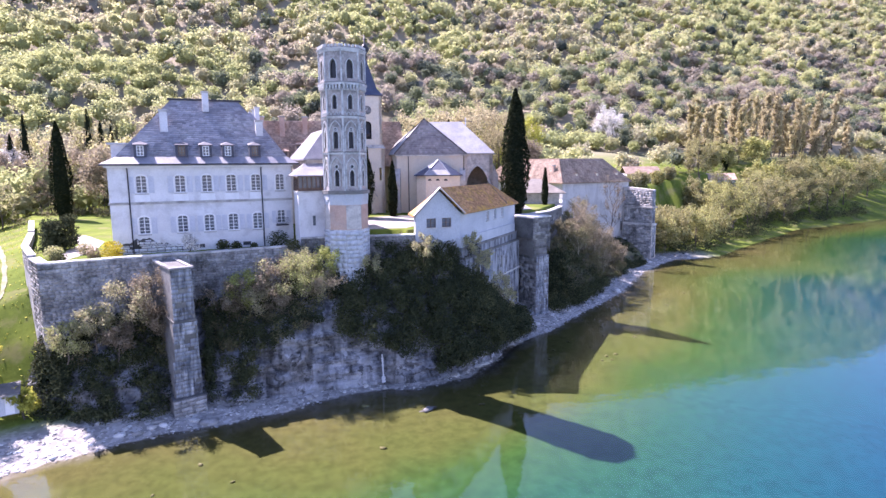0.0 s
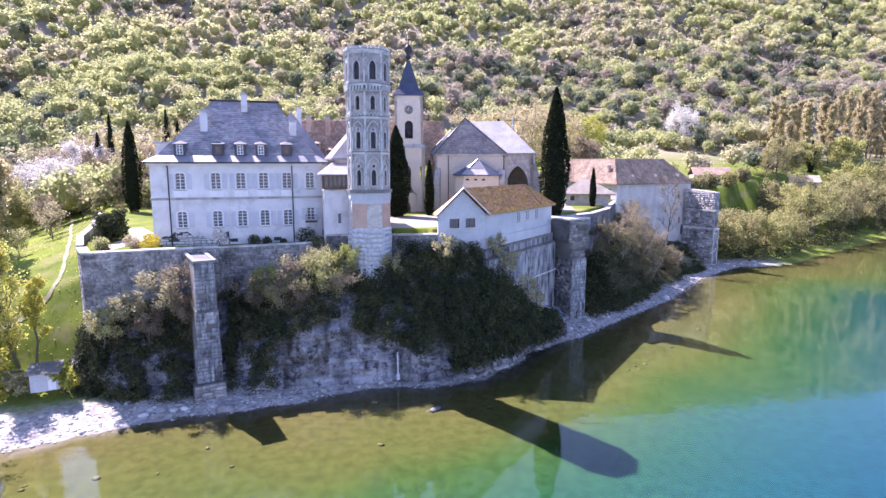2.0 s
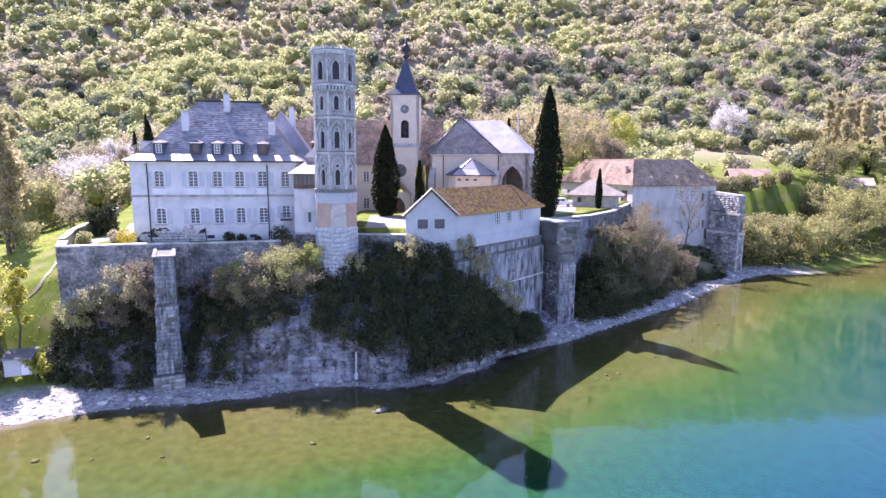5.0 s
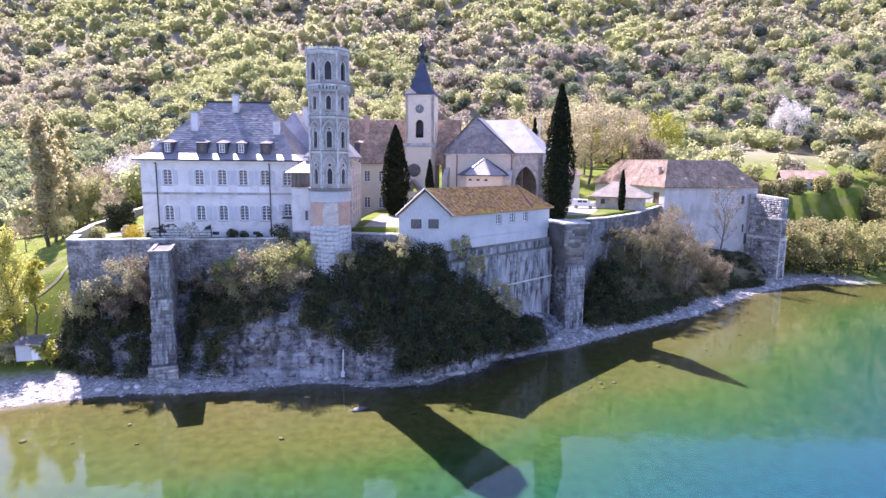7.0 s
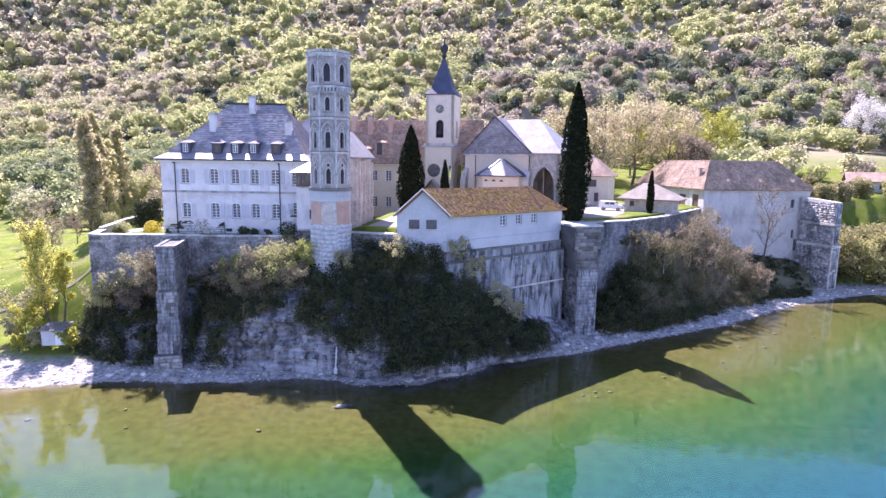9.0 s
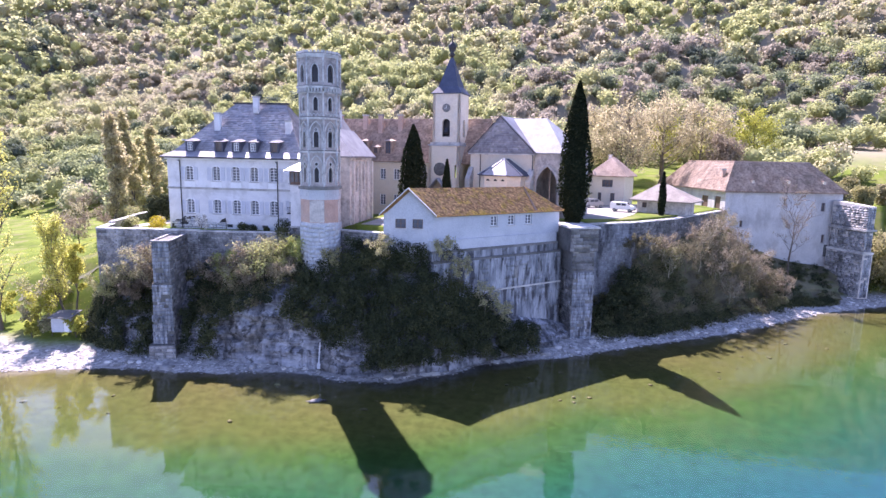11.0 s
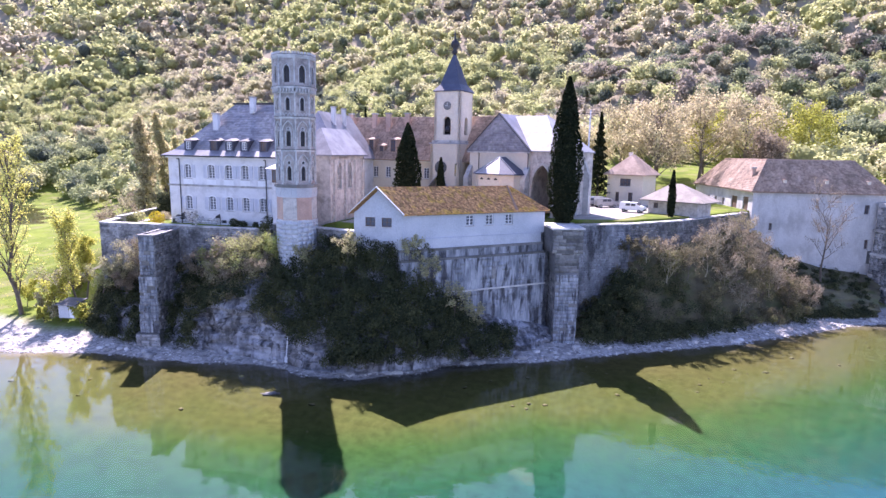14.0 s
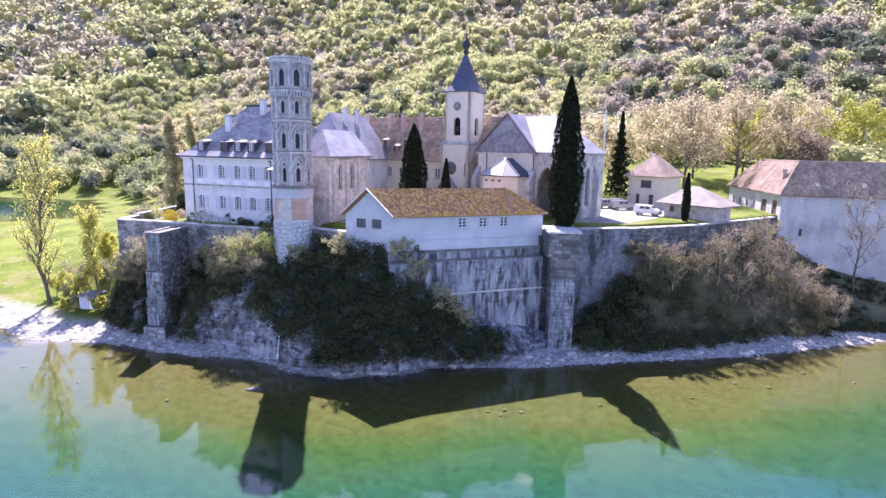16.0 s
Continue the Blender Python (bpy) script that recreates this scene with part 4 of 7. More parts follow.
for p, q in octagon_faces(2.66):
    for z, tall, wide in ((24.0, 3.9, 1.5), (28.75, 3.75, 1.5)):
        m = face_pose(p, q, z)
        put("blind_arch", ("blind", tall), lambda: surround_mesh(wide, tall, 0.13, 0.14, "pointed"), TRIM_STONE, tow, m)

        def oculus_mesh():
            b = bmesh.new()
            k = 14
            for a in range(k):
                t0, t1 = 2 * math.pi * a / k, 2 * math.pi * (a + 1) / k
                o = [(0.3 * math.cos(t), 0.3 * math.sin(t)) for t in (t0, t1)]
                i = [(0.2 * math.cos(t), 0.2 * math.sin(t)) for t in (t0, t1)]
                f = [(o[0][0], -0.08, o[0][1]), (o[1][0], -0.08, o[1][1]), (i[1][0], -0.08, i[1][1]), (i[0][0], -0.08, i[0][1])]
                bk = [(x, 0.02, z_) for x, _, z_ in f]
                poly(b, *f[::-1])
                poly(b, f[0], f[1], bk[1], bk[0])
                poly(b, f[2], f[3], bk[3], bk[2])
            return b

        put("oculus", ("oculus",), oculus_mesh, TRIM_STONE, tow, m @ pose(0, 0, tall * 0.72))
        # Dark disc laid on the wall; no hole is cut, its shade is colour.
        put("oculus_hole", ("ohole",), lambda: (lambda b: (bmesh.ops.create_circle(b, cap_ends=True, radius=0.21, segments=12, matrix=pose(0, -0.012, 0, 90, 0, 0)), b)[1])(bmesh.new()), IRON, tow, m @ pose(0, 0, tall * 0.72))
for k in range(8):
    a = TURN + k * math.pi / 4
    bm = bmesh.new()
    rings(bm, [(0.13, 23.75), (0.13, 36.3)], 6, x=2.7 * math.cos(a), y=2.7 * math.sin(a))
    part("colonnette", bm, TRIM_STONE, tow)
    bm = bmesh.new()
    rings(bm, [(0.11, 37.25), (0.11, 40.95)], 6, x=2.87 * math.cos(a), y=2.87 * math.sin(a))
    part("colonnette", bm, TRIM_STONE, tow)
for p, q in octagon_faces(2.75):
    m = face_pose(p, q, 36.4)
    for x in (-0.85, -0.42, 0.0, 0.42, 0.85):
        put("corbel", ("corbel",), lambda: boxed(-0.11, 0.11, -0.3, 0.02, 0.0, 0.55), TRIM_STONE, tow, m @ pose(x, 0, 0))
    m = face_pose(*[(v[0] * 3.05 / 2.75, v[1] * 3.05 / 2.75) for v in (p, q)], 41.5)
    for x in np.linspace(-0.95, 0.95, 5):
        put("merlon", ("merlon",), lambda: boxed(-0.13, 0.13, 0.0, 0.22, -0.005, 0.34), TRIM_STONE, tow, m @ pose(x, 0, 0))
    m = face_pose(*[(v[0] * 2.7 / 2.75, v[1] * 2.7 / 2.75) for v in (p, q)], 33.1)
    for x in (-0.75, -0.25, 0.25, 0.75):
        put("small_arch", ("sarch",), lambda: surround_mesh(0.3, 0.5, 0.07, 0.09, "pointed"), TRIM_STONE, tow, m @ pose(x, 0, 0))
bm = bmesh.new()
rings(bm, [(2.9, 41.0), (2.9, 41.3)], 8, TURN)
part("platform", bm, STONE_DARK, tow)
# Dark rings added at the mouldings for contrast.
for r_, z, hgt in ((3.14, 41.42, 0.12), (3.13, 37.22, 0.14), (2.92, 33.13, 0.1), (2.86, 28.6, 0.1)):
    part("weathered_ledge", ring_bm(r_, z, r_ - 0.06, z + hgt), STONE_DARK, tow, "dark ring at the moulding")

# ---- bell tower ----
bel = thing("bell_tower", pose(-11.2, 111.7, 16, 0, 0, -8), "cream square bell tower with slate spire and clock", "tower")
bm = bmesh.new()
for a, b_ in (((-2.7, -2.7), (2.7, -2.7)), ((2.7, -2.7), (2.7, 2.7)), ((2.7, 2.7), (-2.7, 2.7)), ((-2.7, 2.7), (-2.7, -2.7))):
    wall(bm, a, b_, 14.6, 23.7, 0.5, [(1.95, 3.45, 15.7, 19.0, "round")])
part("belfry", bm, PLASTER_WARM, bel)
# Dark box set inside the belfry, behind its openings.
part("inner_shaft", boxed(-1.4, 1.4, -1.4, 1.4, 10, 23.5), IRON, bel)
part("ledge", boxed(-3.0, 3.0, -3.0, 3.0, 14.2, 14.65), STONE, bel)
bm = bmesh.new()
wall(bm, (-3.2, -3.2), (3.0, -3.2), -1, 14.2, 0.6, [(1.2, 3.4, 1, 6.2, "pointed"), (5.2, 5.8, 8.0, 10.4)])
wall(bm, (3.0, -3.2), (3.0, 3.2), -1, 14.2, 0.6)
wall(bm, (-3.2, 3.2), (-3.2, -3.2), -1, 14.2, 0.6)
part("tower_foot", bm, PLASTER_WARM, bel)
part("foot_roof", boxed(-3.35, 3.15, -3.4, 3.4, 14.0, 14.2), ZINC, bel)
bm = bmesh.new()
rings(bm, [(0.5, 0.0), (0.62, 0.35), (0.34, 0.9), (0.25, 1.1)], 14)
part("bell", bm, IRON, bel).matrix_basis = pose(0, -2.3, 16.3)
bm = bmesh.new()
rings(bm, [(0.78, 0.0), (0.78, 0.1)], 24)
clock = part("clock_face", bm, STONE_DARK, bel)
clock.matrix_basis = pose(0.0, -2.71, 21.0, 90, 0, 0)
part("clock_hand", boxed(-0.03, 0.03, -0.05, 0.5, 0.1, 0.12), WHITE_PAINT, clock)
part("clock_hand", boxed(-0.4, 0.05, -0.03, 0.03, 0.1, 0.12), WHITE_PAINT, clock)
bm = bmesh.new()
rings(bm, [(4.15, 23.6), (4.2, 23.75), (2.75, 25.0), (0.35, 30.4), (0.2, 30.6)], 4, math.pi / 4)
part("spire", bm, SPIRE_BLUE, bel, "blue slate spire flared at its foot")
bm = bmesh.new()
rings(bm, [(0.26, 30.5), (0.6, 31.0), (0.3, 31.4), (0.7, 32.0), (0.85, 32.5), (0.4, 33.1), (0.16, 33.4), (0.08, 35.0)], 10)
box(bm, -0.55, 0.55, -0.05, 0.05, 34.1, 34.25)
part("finial", bm, IRON, bel, "dark ornate finial with a cross", True)
bm = bmesh.new()
slab_roof(bm, [[(-3.2, -5.2, 5.2), (-0.9, -5.2, 8.0), (-0.9, -3.1, 8.0), (-3.2, -3.1, 5.2)], [(-0.9, -5.2, 8.0), (1.4, -5.2, 5.2), (1.4, -3.1, 5.2), (-0.9, -3.1, 8.0)]], 0.2)
part("porch_roof", bm, SLATE, bel)
bm = bmesh.new()
wall(bm, (-2.9, -4.9), (1.1, -4.9), -0.5, 5.6, 0.4, [(0.9, 3.1, 0.6, 4.6, "pointed")])
box(bm, -2.9, -2.5, -4.497, -3.21, -0.5, 5.4)
box(bm, 0.7, 1.1, -4.497, -3.21, -0.5, 5.4)
part("porch", bm, PLASTER_WARM, bel)
part("porch_door", boxed(-2.0, 0.2, -4.62, -4.52, -0.2, 4.6), WOOD_BROWN, bel)
bm = bmesh.new()
rings(bm, [(1.25, 0), (1.25, 0.1), (1.0, 0.14), (0.2, 0.14)], 20)
part("rose_window", bm, STONE_DARK, bel).matrix_basis = pose(-0.9, -3.21, 9.6, 90, 0, 0)

# ---- cloister range ----
back = thing("cloister_range", framed((-48, 114.2), (-14.5, 110.4), 16), "long cream cloister range with brown tiled roof and dormers", "building")
cols = [20.5, 23.4, 26.3, 29.2, 32.0]
bm = bmesh.new()
wall(bm, (0, 0), (33.5, 0), -1, 10.8, 0.5, [(x - 0.6, x + 0.6, z, z + h_) for x in cols for z, h_ in ((7.3, 2.1), (2.2, 2.1))])
wall(bm, (33.5, 0.5), (33.5, 12), -1, 10.8, 0.5)
part("wall", bm, PLASTER_WARM, back)
for x in cols:
    for z in (7.3, 2.2):
        window(back, pose(x, 0, z), 1.2, 2.1, 2, 4)
part("eaves", boxed(0, 34, -0.45, -0.003, 10.55, 10.8), WHITE_PAINT, back)
bm = bmesh.new()
slab_roof(bm, [[(-0.5, -0.7, 10.8), (44, -0.7, 10.8), (44, 6.0, 19.4), (-0.5, 6.0, 19.4)], [(44, 12.7, 10.8), (-0.5, 12.7, 10.8), (-0.5, 6.0, 19.4), (44, 6.0, 19.4)]])
part("roof", bm, TILE_BROWN, back)
tiles("roof_tile", [((-0.5, -0.7, 10.82), (44, -0.7, 10.82), (44, 6.0, 19.42), (-0.5, 6.0, 19.42))], TILE_BROWN, back, 0.4, 0.42, 0.05, 31)
for x, z, w_ in ((19.2, 12.2, 1.5), (21.6, 11.6, 1.4), (24.3, 12.2, 1.7)):
    dormer(back, x, 0.4, z, z + 3.0 if w_ > 1.45 else z + 2.4, w_, 3.2, TILE_BROWN, TILE_BROWN, WOOD_BROWN)
for x, y in ((12.0, 4.2), (17.5, 4.6), (21.2, 4.0), (25.4, 4.4)):
    chimney(back, x, y, 15.2, 20.2, 0.9, 0.8, BRICK)

# ---- rear wing of the palace ----
rear = thing("rear_wing", pose(-37.5, 95.2, 16, 0, 0, 4), "slate-roofed rear wing behind the palace", "building")
bm = bmesh.new()
wall(bm, (0, 0), (10.5, 0), -1, 11, 0.5)
wall(bm, (10.5, 0.5), (10.5, 16), -1, 11, 0.5)
wall(bm, (0, 16), (0, 0), -1, 11, 0.5)
part("wall", bm, PLASTER, rear)
bm = bmesh.new()
ring_roof(bm, [(-0.6, 11.1, -0.6, 17, 11)], (5.2, 2.5, 16.5, 19.4, "y"))
part("roof", bm, SLATE, rear)
for y in (6, 10.5):
    chimney(rear, 6.6, y, 17, 20.4, 0.7, 0.7)

# ---- church ----
ch = thing("church", framed((-6.5, 107.4), (5.3, 102.7), 16), "cream church choir and transept under steep slate roofs", "church")
bm = bmesh.new()
wall(bm, (0, 0), (12.7, 0), -1, 12.9, 0.6)
wall(bm, (-3.2, 6.0), (0, 0.0), -1, 12.9, 0.6, [(2.6, 4.0, 4, 10.5, "pointed")])
wall(bm, (-3.2, 13), (-3.2, 6.0), -1, 12.9, 0.6)
part("choir_wall", bm, PLASTER_WARM, ch)
facet = Vector((3.2, -6.0)).normalized() * 3.3
window(ch, pose(-3.2 + facet.x, 6.0 + facet.y, 4, 0, 0, math.degrees(math.atan2(-6.0, 3.2))), 1.4, 6.4, 2, 6, STONE, 0.3, "choir_window")
bm = bmesh.new()
slab_roof(bm, [[(-0.4, -0.4, 12.9), (13.1, -0.4, 12.9), (5.1, 1.7, 19.45)],
               [(13.1, -0.4, 12.9), (13.1, 16, 12.9), (5.1, 16, 19.45), (5.1, 1.7, 19.45)],
               ])
part("choir_roof", bm, SLATE, ch)
# This facet faces the sun, so it takes the paler roofing.
bm = bmesh.new()
slab_roof(bm, [[(-3.6, 6.0, 12.9), (-0.4, -0.4, 12.9), (5.1, 1.7, 19.45)], [(-3.6, 16, 12.9), (-3.6, 6.0, 12.9), (5.1, 1.7, 19.45), (5.1, 16, 19.45)]])
part("choir_side_roof", bm, ROOF_PALE, ch, "weathered side of the choir roof, sunlight put into its colour")
tiles("slate_course", [((-0.3, -0.38, 12.93), (13.0, -0.38, 12.93), (5.25, 1.68, 19.4), (4.95, 1.68, 19.4))], SLATE, ch, 0.5, 0.42, 0.03, 41)


def flashing(p, q, w, parent, material):
    p, q = Vector(p), Vector(q)
    b = bmesh.new()
    d = (q - p).normalized()
    s = d.cross(Vector((0, 0, 1))).normalized() * w
    up = Vector((0, 0, 0.07))
    poly(b, p - s + up, p + s + up, q + s + up, q - s + up)
    poly(b, p - s - up, p - s + up, q - s + up, q - s - up)
    poly(b, p + s + up, p + s - up, q + s - up, q + s + up)
    return part("hip_flashing", b, material, parent, "flashing along roof edges and one shadow stripe")


flashing((-0.4, -0.4, 12.95), (5.1, 1.7, 19.5), 0.22, ch, IRON)
# Dark strip down the facet paints the bell tower's shadow, not a flashing.
flashing((-2.3, 3.4, 13.0), (5.1, 1.7, 19.52), 0.1, ch, IRON)
flashing((13.1, -0.4, 12.95), (5.1, 1.7, 19.5), 0.22, ch, IRON)
part("choir_eaves", boxed(-0.3, 13.0, -0.35, -0.003, 12.5, 12.72), STONE, ch)
bm = bmesh.new()
wall(bm, (12.703, 0.4), (18, 0.4), -1, 12.9, 0.6, [(0.5, 4.4, -1, 10.6, "pointed")])
wall(bm, (18, 0.4), (18, 13), -1, 12.9, 0.6, [(2.5, 3.8, 4, 10.5, "pointed"), (7.0, 8.3, 4, 10.5, "pointed")])
part("transept_wall", bm, PLASTER_OLD, ch)
put("porch_arch", ("parch",), lambda: surround_mesh(3.9, 11.6, 0.45, 0.12, "pointed"), STONE, ch, pose(12.703 + 2.45, 0.4, -1))
# Back and vault added in dark stone, to put shade behind the arch.
part("porch_back", boxed(12.9, 17.3, 7.4, 7.6, -1, 12.5), STONE_DARK, ch)
bm = bmesh.new()
wall(bm, (12.7, 0.61), (12.7, 13), -1, 12.9, 0.5)
wall(bm, (17.3, 7.39), (17.3, 1.01), -1, 12.5, 0.1)
part("porch_side", bm, PLASTER_OLD, ch)
part("porch_vault", boxed(12.71, 17.35, 1.02, 7.6, 12.51, 12.7), STONE_DARK, ch)
for y in (0.4 + 3.15, 0.4 + 7.65):
    window(ch, pose(18, y, 4, 0, 0, 90), 1.3, 6.4, 2, 6, STONE, 0.3, "transept_window")
for y in (0.9, 5.4, 10.2):
    put("buttress", ("cbut",), lambda: (lambda b: (prism(b, [(0.003, -0.4), (1.1, -0.4), (1.1, 0.4), (0.003, 0.4)], -1, [11.2, 8.6, 8.6, 11.2]), b)[1])(bmesh.new()), STONE, ch, pose(18, y, 0))
bm = bmesh.new()
slab_roof(bm, [[(12.9, 0.0, 12.95), (18.4, 0.0, 12.95), (12.0, 6.4, 19.2), (5.3, 6.4, 19.2)],
               [(18.4, 0.0, 12.95), (18.4, 13, 12.95), (12.0, 7.0, 19.2), (12.0, 6.4, 19.2)],
               [(18.4, 13, 12.95), (5.3, 13, 12.95), (5.3, 7.0, 19.2), (12.0, 7.0, 19.2)]])
part("transept_roof", bm, ROOF_PALE, ch)
for x in (0.2, 12.4):
    part("corner_buttress", (lambda b: (prism(b, [(x - 0.5, -1.4), (x + 0.5, -1.4), (x + 0.5, -0.003), (x - 0.5, -0.003)], -1, [8.0, 8.0, 10.2, 10.2]), b)[1])(bmesh.new()), STONE, ch)
pipe(ch, 12.6, -0.15, 0, 12.4, 0.2)
pipe(ch, 2.2, -0.15, 0, 12.4, 0.2)
# low apse in front of the choir
pts = [(4.0, -0.01), (4.0, -3.2), (5.8, -4.9), (10.1, -4.9), (11.9, -3.2), (11.9, -0.01)]
bm = bmesh.new()
prism(bm, pts[:5] + pts[5:], -1, 9.0)
aps = part("apse", bm, PLASTER_WARM, ch, "cream plastered low apse")
for x in (6.5, 7.95, 9.4):
    b = bmesh.new()
    arc = arch_points(-0.34, 0.34, 0, 0.34, "round")
    b.faces.new([b.verts.new((px, 0, pz)) for px, pz in arc][::-1])
    part("lunette", b, IRON, aps).matrix_basis = pose(x, -4.912, 8.0)
bm = bmesh.new()
out = [(3.5, 0), (3.5, -3.4), (5.6, -5.4), (10.3, -5.4), (12.4, -3.4), (12.4, 0)]
tip = (7.95, -1.9, 11.85)
back_tip = (7.95, -0.02, 11.85)
slab_roof(bm, [[(*out[0], 9.0), (*out[1], 9.0), tip, back_tip]] + [[(*a, 9.0), (*b_, 9.0), tip] for a, b_ in zip(out[1:], out[2:5])] + [[(*out[4], 9.0), (*out[5], 9.0), back_tip, tip]], 0.14)
part("apse_roof", bm, SPIRE_BLUE, ch)
# Pale strip along the foot of the front facet.
part("apse_zinc", (lambda b: (poly(b, (5.6, -5.44, 9.03), (10.3, -5.44, 9.03), (9.6, -4.35, 9.95), (6.35, -4.35, 9.95)), b)[1])(bmesh.new()), ROOF_PALE, ch, "pale strip at the foot of the roof")
for k in range(1, 5):
    flashing((*out[k], 9.04), (tip[0], tip[1], tip[2] + 0.04), 0.1, ch, ZINC)

# ---- waterside house ----
lowb = thing("waterside_house", framed((-6.2, 74.8), (10.3, 91.4), 15), "low white waterside house with mossy tiled roof on a retaining wall", "house")
L = 23.2
bm = bmesh.new()
wall(bm, (0, 0), (L, 0), 1.8, 5.3, 0.4, [(s - 0.62, s + 0.62, 3.3, 4.75) for s in (10.4, 13.6, 16.9)])
wall(bm, (L, 0.4), (L, 5.8), 1.8, 5.3, 0.4)
wall(bm, (L - 0.4, 5.8), (-2.5, 5.8), 1.8, 5.3, 0.4)
part("side_wall", bm, PLASTER_WHITE, lowb)
for s in (10.4, 13.6, 16.9):
    window(lowb, pose(s, 0, 3.3), 1.24, 1.45, 2, 3)
gl, gc = Vector((-5.27, 4.14)), Vector((0, 0))
gdir = (gc - gl).normalized()
bm = bmesh.new()
wall(bm, gl, gc, -1.6, 5.3, 0.4, [(1.6, 3.0, 3.4, 4.65), (3.9, 5.3, 3.4, 4.65)])
n2 = Vector((-gdir.y, gdir.x)) * 0.4
tri_ = [(*gl, 5.3), (*gc, 5.3), (*((gl + gc) / 2), 8.5)]
poly(bm, *tri_)
poly(bm, *[(p[0] + n2.x, p[1] + n2.y, p[2]) for p in tri_][::-1])
wall(bm, (-3.4, 5.4), gl + n2, -1.0, 5.3, 0.4)
part("gable_wall", bm, PLASTER_WHITE, lowb)
gang = math.degrees(math.atan2(gdir.y, gdir.x))
for s in (2.3, 4.6):
    p = gl + gdir * s
    window(lowb, pose(p.x, p.y, 3.4, 0, 0, gang), 1.4, 1.25, 2, 2, WOOD_BROWN, 0.15)
mid = (gl + gc) / 2
o = -n2.normalized() * 0.55
e0, e1 = gc + o + gdir * 0.5, gl + o - gdir * 0.5
pk = mid + o
planes = [((e0.x, e0.y, 5.15), (2.2, -0.5, 5.2), (1.6, 2.9, 8.62), (pk.x, pk.y, 8.72)),
          ((2.2, -0.5, 5.2), (L + 0.5, -0.5, 5.2), (18.6, 2.9, 8.62), (1.6, 2.9, 8.62)),
          ((L + 0.5, -0.5, 5.2), (L + 0.5, 6.3, 5.2), (18.6, 2.95, 8.62), (18.6, 2.9, 8.62)),
          ((-3.4, 6.3, 5.2), (e1.x, e1.y, 5.15), (pk.x, pk.y, 8.72), (1.6, 2.9, 8.62)),
          ((L + 0.5, 6.3, 5.2), (-3.4, 6.3, 5.2), (1.6, 2.9, 8.62), (18.6, 2.9, 8.62))]
bm = bmesh.new()
slab_roof(bm, planes, 0.14)
part("roof", bm, TILE_MOSS, lowb, "clay tile roof overgrown with yellow moss")
tiles("roof_tile", [tuple(np.array(p) + (0, 0, 0.02) for p in pl_) for pl_ in planes], TILE_MOSS, lowb, 0.3, 0.34, 0.07, 51)
flashing((e1.x, e1.y, 5.2), (pk.x, pk.y, 8.78), 0.16, lowb, WHITE_PAINT)
flashing((e0.x, e0.y, 5.2), (pk.x, pk.y, 8.78), 0.16, lowb, WHITE_PAINT)
part("eaves_board", boxed(2.0, L + 0.3, -0.42, -0.34, 4.98, 5.12), WOOD_BROWN, lowb)
part("valley_strip", (lambda b: (poly(b, (17.6, -0.55, 5.36), (18.1, -0.55, 5.36), (18.2, 2.8, 8.75), (17.9, 2.8, 8.75)), b)[1])(bmesh.new()), WOOD_BROWN, lowb)

# stepped retaining wall under the house
und = thing("stepped_wall", framed((-6.2, 74.8), (10.3, 91.4), 15), "tall pale stained retaining wall stepping down to the shore", "wall", kind="structure")
bm = bmesh.new()
box(bm, -0.5, 22.5, -0.3, 3.0, 0.4, 1.8)
part("upper_tier", bm, PLASTER_WHITE, und, "whitewashed upper wall")
part("ledge", boxed(-0.5, 22.7, -0.62, -0.303, 0.1, 0.42), STONE_DARK, und)
bm = bmesh.new()
prism(bm, [(-0.5, -0.6), (22.6, -0.6), (22.6, 3.0), (-0.5, 3.0)], -0.9, 0.4)
part("middle_tier", bm, WALL_STAINED, und)
part("ledge", boxed(-0.5, 22.8, -0.95, -0.55, -1.2, -0.9), STONE_DARK, und)
bm = bmesh.new()
prism(bm, [(-0.5, -1.0), (22.9, -1.0), (22.9, 3.0), (-0.5, 3.0)], -14, -1.2)
part("lower_tier", bm, WALL_STAINED, und, "stained stone lower wall")
part("ledge", boxed(6, 23.0, -1.2, -1.003, -5.9, -5.7), STONE, und)
stones("wall_stone", [(pose(3, -1.01, -12), 19.8, 6.0), (pose(3, -1.01, -5.6), 19.8, 4.3)], WALL_STAINED, und, 0.55, 1.0, 0.03, 0.03, 0.72, 61)
bm = bmesh.new()
box(bm, 13.6, 14.2, -1.15, -1.003, -4.4, -2.6)
part("blocked_opening", bm, STONE_DARK, und)

# ---- buttress pillars ----
pl = thing("buttress_pillar", framed((-41.75, 65.25), (-39.4, 66.05), 0), "tall pale stone buttress pillar against the terrace wall", "pillar")
bm = bmesh.new()
low = [bm.verts.new((x, y, 0.2)) for x, y in ((-0.5, 0.1), (2.4, 0.1), (2.4, 8.5), (-0.5, 8.5))]
high = [bm.verts.new((x, y, 10.6)) for x, y in ((0, 0.25), (2.2, 0.25), (2.2, 8.5), (0, 8.5))]
for k in range(4):
    bm.faces.new((low[k], low[(k + 1) % 4], high[(k + 1) % 4], high[k]))
bm.faces.new(high)
part("lower_shaft", bm, STONE_DARK, pl)
bm = bmesh.new()
prism(bm, [(-0.75, -0.4), (2.6, -0.4), (2.5, 0.6), (2.5, 8.5), (-0.6, 8.5)], -0.2, 2.4)
part("foot", bm, STONE_DARK, pl)
bm = bmesh.new()
prism(bm, [(0.02, 0.4), (2.15, 0.4), (2.3, 8.5), (0.02, 8.5)], 10.7, 16.2)
part("upper_shaft", bm, STONE_DARK, pl)
